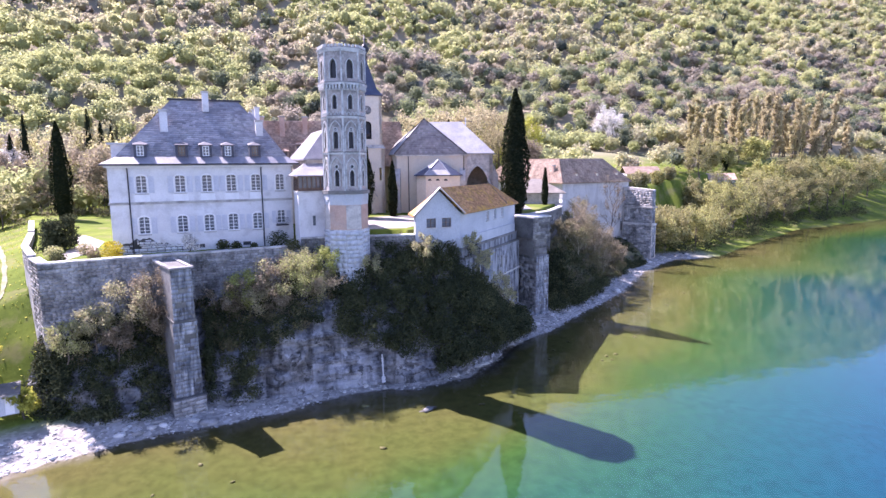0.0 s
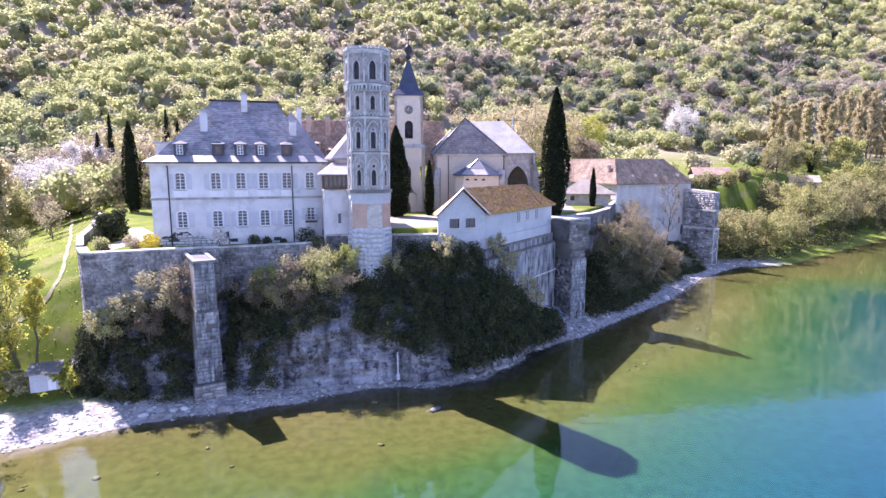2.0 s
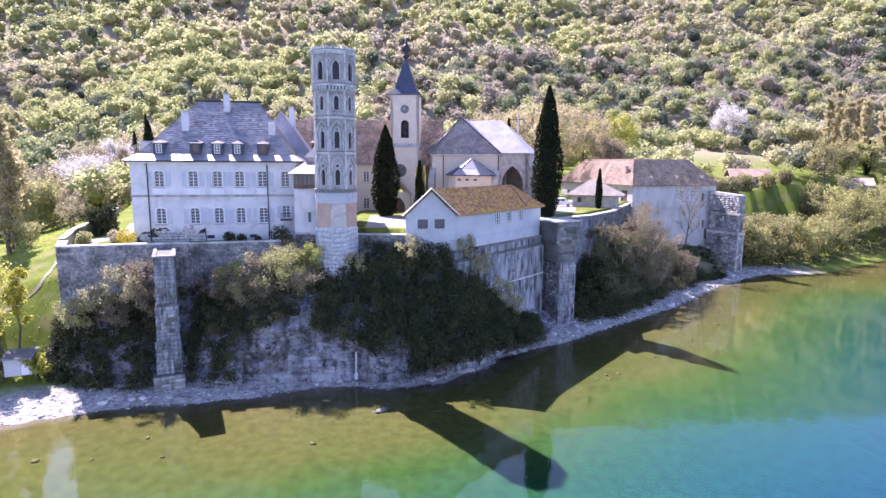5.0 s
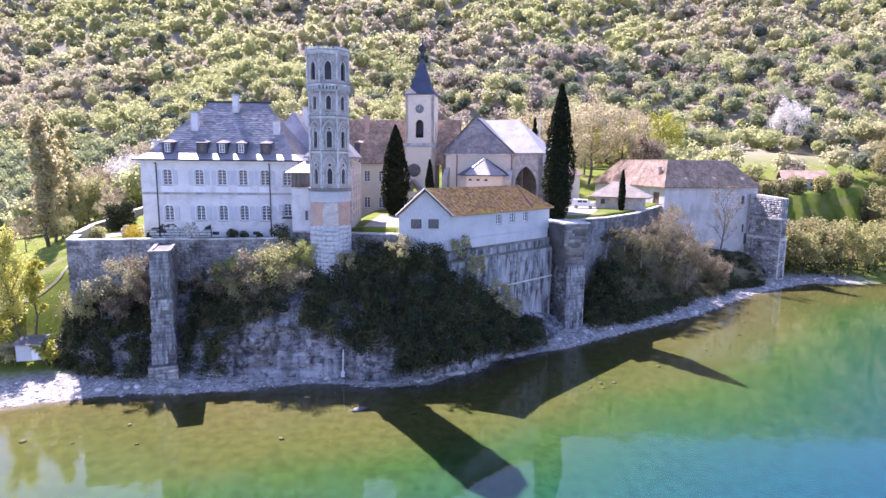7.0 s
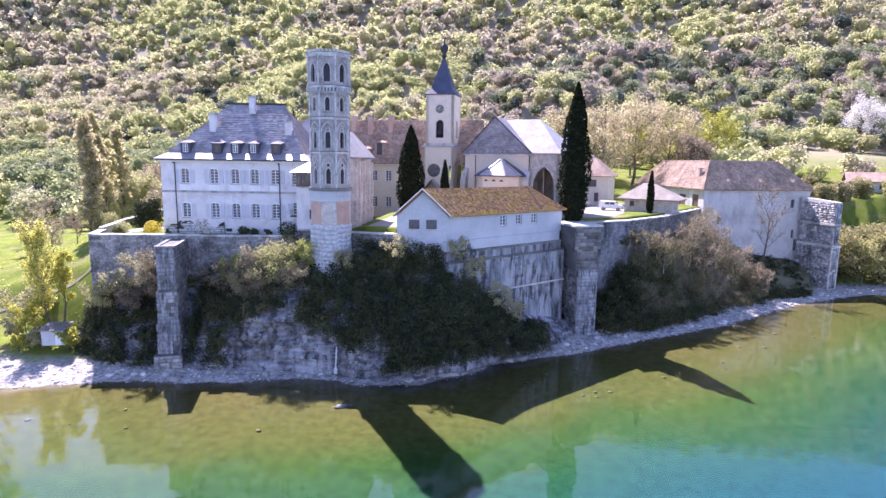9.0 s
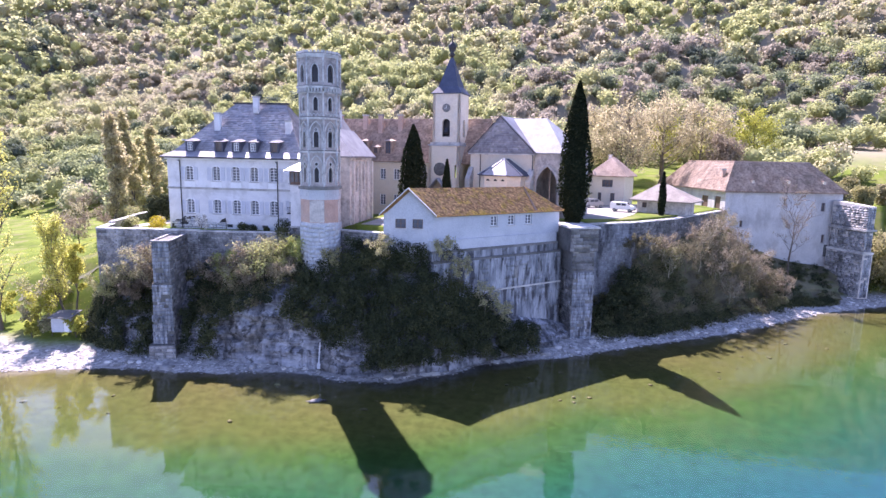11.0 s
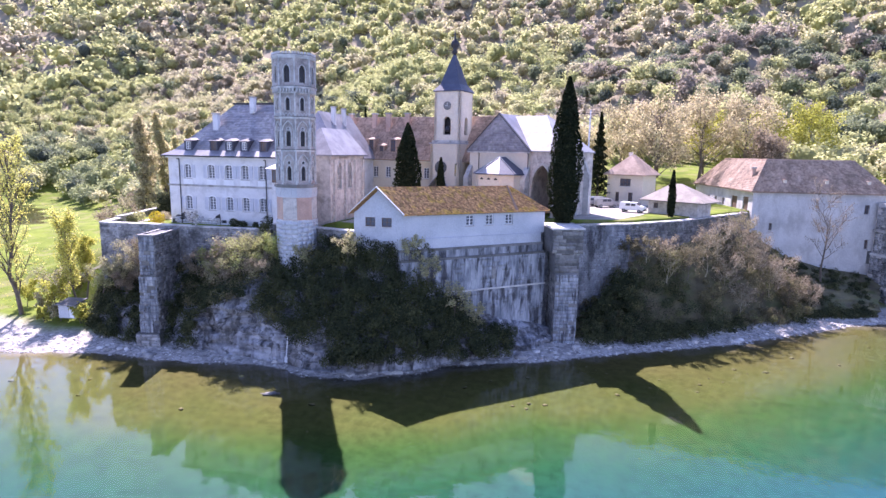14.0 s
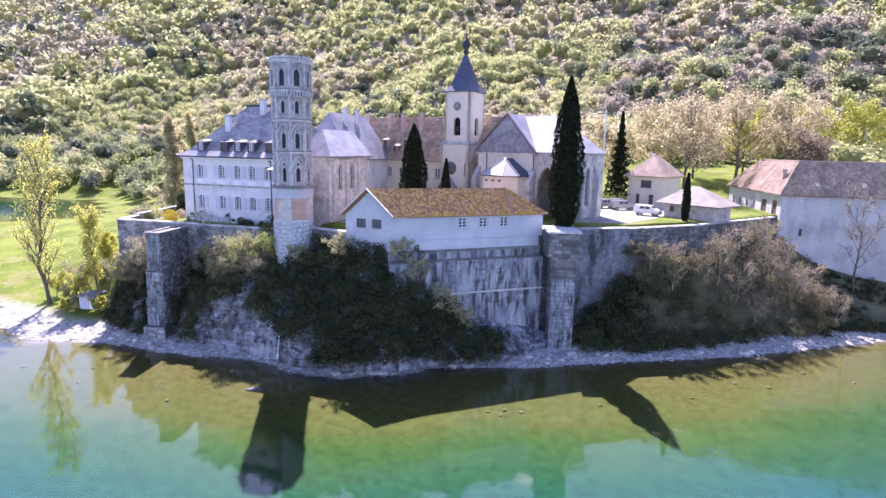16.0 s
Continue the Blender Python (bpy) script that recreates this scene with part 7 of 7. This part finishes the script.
for k, (x, y) in enumerate([(-84, 110), (-88, 118), (-93, 128), (-80, 104), (-99, 140), (-104, 150)]):
    poplar(x, y, ground_at_row(x, y), 24 + 3 * math.sin(k * 2.1), "slender pale poplar in the row behind the meadow", 0.2 + 0.2 * (k % 3), 410 + k)
for k, (x, y, r_) in enumerate([(-68, 76, 1.6), (-70.5, 80, 2.0), (-66, 69.5, 1.3), (-63, 66.5, 1.0), (-62.5, 69.6, 0.9), (-72.5, 71, 1.7), (-67.2, 71.6, 2.6), (-65.2, 70.4, 2.2), (-60.6, 67.6, 1.2), (-56.6, 67.6, 1.3)]):
    shrub(x, y, float(land_height(np.array([x * 1.0]), np.array([y * 1.0]))[0]), r_, "fresh green shrub on the shore meadow", LIME if k % 2 else SHRUB, 0.4, 430 + k, 0.3, 14)


def ground_at(x, y):
    return float(land_height(np.array([float(x)]), np.array([float(y)]))[0])


for k, (x, y, h, s, m_, tn, lab) in enumerate([
    (70, 205, 18, 6.5, LIME, 0.35, "broad tree in fresh yellow-green leaf"), (59, 207, 15, 5.5, LIME, 0.5, "broad tree in fresh yellow-green leaf"),
    (41, 196, 15, 5.5, LIME, 0.6, "round tree in bright spring leaf"), (27, 165, 22, 8, POPLAR, 0.1, "wide tan tree in bud"), (38, 178, 22, 8, POPLAR, 0.05, "wide tan tree in bud"),
    (17, 178, 20, 7, POPLAR, 0.15, "wide tan tree in bud"), (50, 186, 20, 7, POPLAR, 0.0, "wide tan tree in bud"), (53, 168, 15, 4, TWIG, 0.4, "bare grey tree"), (7, 168, 17, 6, POPLAR, 0.3, "wide tan tree in bud"),
    (-4, 160, 16, 6, POPLAR, 0.2, "wide tan tree in bud"), (28, 190, 17, 6, TWIG, 0.2, "bare grey tree"), (150, 266, 17, 7.5, BLOSSOM, 0.8, "white blossoming wild cherry at the wood's edge"),
    (-98, 196, 12, 6, BLOSSOM, 0.1, "pale blossoming orchard tree"), (-108, 200, 13, 6, TWIG, 0.9, "pale budding orchard tree"), (-104, 182, 12, 6, BLOSSOM, 0.0, "pale blossoming orchard tree"), (-62, 150, 12, 5, TWIG, 0.9, "pale budding orchard tree"),
    (-96, 170, 13, 6, BLOSSOM, 0.2, "pale blossoming orchard tree"), (-75, 168, 12, 5.5, TWIG, 0.8, "pale budding orchard tree"), (-100, 150, 11, 5, SHRUB, 0.6, "budding tree behind the meadow"), (-115, 165, 14, 6, SHRUB, 0.5, "budding tree behind the meadow")]):
    tree("broadleaf_tree", x, y, ground_at(x, y), h, lab + " behind the buildings", m_, tn, 0.5, 20, 1.9, 18, s, 0.75, 6, 0.22, None, 500 + k)
# meadow paths, tufts and bushes
EARTH_PATH = surface("trodden_earth", (0.2, 0.19, 0.11), (0.31, 0.29, 0.2), 0.6, 0.95, 0.3, 5.0, (0.16, 0.19, 0.05), 0.5, 0.7)


def ribbon(name, pts, w, label):
    """A trodden path that follows the ground."""
    pts = np.array(pts, float)
    k = np.linspace(0, len(pts) - 1, 60)
    c = np.column_stack([np.interp(k, np.arange(len(pts)), pts[:, i]) for i in (0, 1)])
    c = np.array([np.mean(c[max(0, i - 3):i + 4], 0) for i in range(60)])
    d = np.gradient(c, axis=0)
    nrm = np.column_stack([-d[:, 1], d[:, 0]]) / np.linalg.norm(d, axis=1)[:, None]
    ww = w * (0.5 + 0.12 * np.sin(np.arange(60) * 1.7))[:, None]
    e = [c - nrm * ww, c, c + nrm * ww]
    v = np.concatenate([np.column_stack([q, land_height(q[:, 0], q[:, 1]) + 0.1]) for q in e])
    i = np.arange(59)
    f = np.concatenate([np.stack([i, i + 1, i + 61, i + 60], 1), np.stack([i + 60, i + 61, i + 121, i + 120], 1)])
    return tagged(from_arrays(name, v, f, EARTH_PATH), label, "path", kind="structure")


ribbon("meadow_path", [(-80, 78), (-70, 78.8), (-63.6, 79.6), (-62.4, 83), (-64.2, 90), (-69, 104), (-74.2, 118), (-80.5, 134), (-87, 153), (-98, 178)], 0.55, "pale trodden path climbing the meadow")
rm = np.random.default_rng(90)
mx, my = rm.uniform(-112, -57, 6000), rm.uniform(62, 165, 6000)
mz = land_height(mx, my)
ok = (mz > 1.4) & (mz < 15.9)
cl = Cloud()
cl.add(np.column_stack([mx, my, mz + 0.06])[ok], rm.uniform(0.12, 0.35, ok.sum()), rm.random(ok.sum()), 0.0)
tagged(cl.make("meadow_tufts", LIME), "rough tufts of grass in the meadow", "grass", kind="stuff")
for k, (x, y, h) in enumerate([(-79, 122, 6), (-83, 131, 7), (-88, 141, 7), (-76.5, 104, 4), (-82, 96, 5), (-90, 112, 6), (-84, 150, 8), (-79, 160, 7), (-72, 152, 6), (-92, 165, 8), (-66, 160, 7), (-64, 172, 8), (-72, 180, 8), (-58, 184, 9), (-80, 193, 9), (-114, 128, 8), (-122, 140, 9), (-106, 116, 7)]):
    tree("bare_tree" if k % 3 else "budding_tree", x, y, ground_at(x, y), h, "grey leafless orchard tree in the meadow" if k % 3 else "small budding tree in the meadow", TWIG if k % 3 else SHRUB, 0.3 + 0.1 * (k % 5), 0.26, 8, 0.6, 12, h * 0.42, 0.8, 5, 0.2, None, 900 + k)
cl = Cloud()
for k in range(150):
    x = rm.uniform(-110, -56)
    y = 150 + rm.uniform(-8, 40) + 0.15 * abs(x + 80)
    if abs(x + 86) < 5 and y < 182:
        continue
    clump(cl, (x, y, ground_at(x, y) + 0.8), rm.uniform(0.8, 2.0), 60, 0.42, rm.uniform(0, 1), 0.8)
for k in range(30):
    x, y = -132 + 2.5 * k + rm.normal(0, 2), 160 + rm.uniform(0, 52)
    if abs(x + 86) < 6 and y < 186:
        continue
    h = rm.uniform(9, 15)
    tree("bare_tree" if k % 3 else "budding_tree", x, y, ground_at(x, y), h, "tall leafless tree at the wood's edge" if k % 3 else "tall tree in pale bud at the wood's edge", TWIG if k % 3 else POPLAR, 0.4 + 0.12 * (k % 5), 0.45, 10, 0.9, 14, h * 0.36, 0.9, 5, 0.2, None, 950 + k)
tagged(cl.make("garden_thicket", BRUSH), "brown and olive hedge thicket behind the garden", "bushes", kind="stuff")
# dark conifer
con = thing("conifer", pose(14.5, 137, 17.6), "tall dark conifer behind the utility pole", "tree")
b = bmesh.new()
rings(b, [(0.35, 0), (0.05, 19)], 7)
part("trunk", b, BARK, con)
c = Cloud()
k = RNG.random(3200)
a = RNG.uniform(0, 6.28, 3200)
rr = (1 - k) * 3.4 * RNG.random(3200) ** 0.4 * (0.75 + 0.25 * np.sin(k * 70))
c.add(np.column_stack([np.cos(a) * rr, np.sin(a) * rr, 2.5 + k * 17.5]), RNG.uniform(0.4, 0.9, 3200), RNG.random(3200), 0.8)
c.make("foliage", CYPRESS, con)
# shore wood east of the barn
kk = 0
r = np.random.default_rng(77)
for x, y, h, tn in [(74, 152, 11, 0.3), (82, 158, 10, 0.5), (90, 164, 12, 0.2), (78, 166, 10, 0.6), (98, 170, 11, 0.4), (108, 174, 10, 0.7), (120, 182, 11, 0.3), (138, 186, 12, 0.5), (86, 174, 9, 0.4), (76, 140, 11, 0.4), (82, 138, 9, 0.7), (88, 141, 13, 0.5), (95, 140, 10, 0.8), (80, 148, 12, 0.6), (90, 150, 13, 0.4), (101, 146, 11, 0.9), (108, 149, 13, 0.7), (100, 158, 14, 0.5), (116, 154, 12, 0.6), (124, 160, 14, 0.8), (132, 164, 15, 0.9), (140, 170, 17, 0.8), (150, 172, 13, 0.5), (112, 166, 12, 0.3), (130, 176, 14, 0.4), (160, 178, 14, 0.3), (172, 184, 15, 0.6), (184, 186, 14, 0.4), (196, 192, 15, 0.7), (210, 194, 14, 0.5), (226, 198, 16, 0.6), (244, 204, 15, 0.4)]:
    if x < 122:
        h = max(4.0, min(h, 26.5 - 0.088 * math.hypot(x - 8, y - 2) - ground_at(x, y)))
    else:
        h *= 1.1
    tree("shore_tree", x, y, ground_at(x, y), h, "budding willow thicket along the lake shore", WILLOW, tn * 0.9, 0.52, 16, 1.3, 15, h * 0.45, 0.6, 5, 0.06, None, 600 + kk, group="shore willows")
    kk += 1
for k, (x, y, h) in enumerate([(x_, y_, h_ * 0.82) for x_, y_, h_ in ((128, 178, 11), (141, 184, 12), (154, 188, 14), (166, 194, 15), (148, 200, 10), (162, 206, 10), (178, 196, 20), (190, 201, 23), (203, 203, 21), (216, 206, 22), (230, 209, 20), (246, 212, 21), (262, 214, 20), (280, 218, 21), (176, 212, 13), (196, 214, 15), (218, 218, 16), (240, 222, 17))]):
    tree("shore_tree", x, y, ground_at(x, y), h, "tall rounded tree in fresh olive leaf above the lake shore", WILLOW, 0.35 + 0.2 * (k % 4), 0.75, 16, 2.0, 18, h * 0.42, 0.7, 6, 0.12, None, 660 + k)
cl = Cloud()
for x in np.arange(72, 250, 1.7):
    y = np.interp(x, [70, 80, 87, 96, 114, 172, 211, 254], [125.5, 131, 130, 131, 141, 172, 182, 190]) + r.uniform(4, 13)
    clump(cl, (x, y, ground_at(x, y) + 1.6), r.uniform(1.6, 3.2), 110, 0.5, r.uniform(0.1, 1), 0.8)
tagged(cl.make("shore_thicket", IVY), "dark thicket along the wooded shore", "bushes", kind="stuff")
for k in range(34):
    row = k % 2
    x, y = 178 + 3.4 * k + r.normal(0, 1), 226 + 13 * row + 0.35 * k + r.normal(0, 2)
    poplar(x, y, ground_at(x, y) - 1, 31 + r.uniform(-4, 3), "tall tan budding poplar in a shore plantation", r.uniform(0.0, 0.4), 700 + k)

# ---- woods on the hillside ----
def sprays(centres, size, tint, out, r):
    """Three-cornered sprays of twigs and leaves with random turns."""
    k = len(centres)
    n = r.normal(size=(k, 3)) * 0.5 + out
    n /= np.linalg.norm(n, axis=1)[:, None]
    a = np.cross(n, r.normal(size=(k, 3)))
    a /= np.linalg.norm(a, axis=1)[:, None]
    b = np.cross(n, a)
    s = size[:, None]
    q = np.stack([centres + a * s * 0.6, centres + (-0.35 * a + 0.5 * b) * s, centres + (-0.35 * a - 0.5 * b) * s], 1)
    return q.reshape(-1, 3), np.arange(3 * k).reshape(-1, 3), np.repeat(tint, 3)


def woods(name, x0, x1, y0, y1, step, cards, radius, leaf, seed, keep, lobes=4):
    r = np.random.default_rng(seed)
    X, Y = np.meshgrid(np.arange(x0, x1, step), np.arange(y0, y1, step))
    p = np.stack([X.ravel(), Y.ravel()], 1) + r.uniform(-0.45, 0.45, (X.size, 2)) * step
    p = p[keep(p[:, 0], p[:, 1])]
    z = land_height(p[:, 0], p[:, 1])
    p, z = p[z > 1.5], z[z > 1.5]
    n = len(p)
    patch = np.sin(p[:, 0] * 0.021 + 2 * np.sin(p[:, 1] * 0.013)) + np.sin(p[:, 1] * 0.024 + 1.5 * np.sin(p[:, 0] * 0.017))
    pick = np.clip(0.72 + 0.17 * patch + r.normal(0, 0.2, n), 0, 1)
    tint = np.interp(pick, [0, 0.28, 0.5, 0.75, 1], [0.0, 0.18, 0.36, 0.55, 0.66])
    dark = r.random(n) < 0.05 + 0.1 * (np.sin(p[:, 0] * 0.03 + p[:, 1] * 0.02) > 0.75)
    tint[dark] = r.uniform(0.88, 1.0, dark.sum())
    grove = (p[:, 0] < -135) & (p[:, 1] > 165) & (p[:, 1] < 300) & (r.random(n) < 0.75)
    band = (p[:, 0] > -20) & (p[:, 1] > 262) & (p[:, 1] < 400 + 0.12 * p[:, 0]) & (r.random(n) < 0.6)
    tint[band] = np.where(r.random(band.sum()) < 0.5, r.uniform(0.84, 1.0, band.sum()), r.uniform(0.0, 0.1, band.sum()))
    tint[grove] = r.uniform(0.76, 0.96, grove.sum())
    R = radius * r.uniform(0.6, 1.35, n)
    tall = r.uniform(0.75, 1.15, n)
    H = R * tall * 0.85
    base = np.column_stack([p, z])
    ctr = ball_points(n * lobes, 0.3).reshape(n, lobes, 3) * (0.66, 0.66, 0.46)
    ctr[:, 0] = (0, 0, 0.05)
    ctr[..., 2] = np.abs(ctr[..., 2])
    size = r.uniform(0.26, 0.46, (n, lobes)) if lobes > 1 else np.full((n, 1), 0.85)
    if lobes > 1:
        size[:, 0] = 0.6
    share = np.cumsum(size ** 2, 1) / np.sum(size ** 2, 1, keepdims=True)
    which = (r.random((n, cards))[..., None] > share[:, None]).sum(-1).clip(0, lobes - 1)
    q = ball_points(n * cards, 0.4).reshape(n, cards, 3)
    row = np.arange(n)[:, None]
    local = ctr[row, which] + q * (size[row, which] * 1.22)[..., None]
    c = local * R[:, None, None]
    c[..., 2] = c[..., 2] * tall[:, None] + H[:, None]
    c += base[:, None]
    t = np.clip(tint[:, None] + r.normal(0, 0.035, (n, cards)), 0, 1)
    spray = sprays(c.reshape(-1, 3), leaf * r.uniform(0.55, 1.45, n * cards), t.ravel(), q.reshape(-1, 3) * 0.9 + (0, 0, 0.35), r)
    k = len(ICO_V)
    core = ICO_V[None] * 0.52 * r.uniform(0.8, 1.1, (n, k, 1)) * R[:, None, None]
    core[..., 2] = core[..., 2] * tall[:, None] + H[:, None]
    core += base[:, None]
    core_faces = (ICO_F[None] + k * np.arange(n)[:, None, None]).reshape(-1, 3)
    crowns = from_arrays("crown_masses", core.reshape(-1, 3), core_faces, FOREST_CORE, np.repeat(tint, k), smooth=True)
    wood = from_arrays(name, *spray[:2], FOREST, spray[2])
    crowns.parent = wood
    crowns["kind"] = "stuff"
    return tagged(wood, "spring woodland of bare, budding and fresh green crowns", "woods", kind="stuff")


def open_land(x, y):
    """Where meadows, gardens and fields keep the wood away."""
    field = ((x - 132) / 52) ** 2 + ((y - 222) / 27) ** 2 < 1
    yard = (x > -60) & (x < 62) & (y < 212)
    meadow = ((x > -130 - (y - 100) * 0.1) & (x < -55) & (y < 152)) | ((x > -250) & (x <= -125) & (y < 165 - (x + 130) * 0.35))
    east = (x >= 60) & (y < 176 + (x - 60) * 0.22)
    plantation = (x > 172) & (x < 300) & (y > 205) & (y < 252)
    return field | yard | meadow | east | plantation


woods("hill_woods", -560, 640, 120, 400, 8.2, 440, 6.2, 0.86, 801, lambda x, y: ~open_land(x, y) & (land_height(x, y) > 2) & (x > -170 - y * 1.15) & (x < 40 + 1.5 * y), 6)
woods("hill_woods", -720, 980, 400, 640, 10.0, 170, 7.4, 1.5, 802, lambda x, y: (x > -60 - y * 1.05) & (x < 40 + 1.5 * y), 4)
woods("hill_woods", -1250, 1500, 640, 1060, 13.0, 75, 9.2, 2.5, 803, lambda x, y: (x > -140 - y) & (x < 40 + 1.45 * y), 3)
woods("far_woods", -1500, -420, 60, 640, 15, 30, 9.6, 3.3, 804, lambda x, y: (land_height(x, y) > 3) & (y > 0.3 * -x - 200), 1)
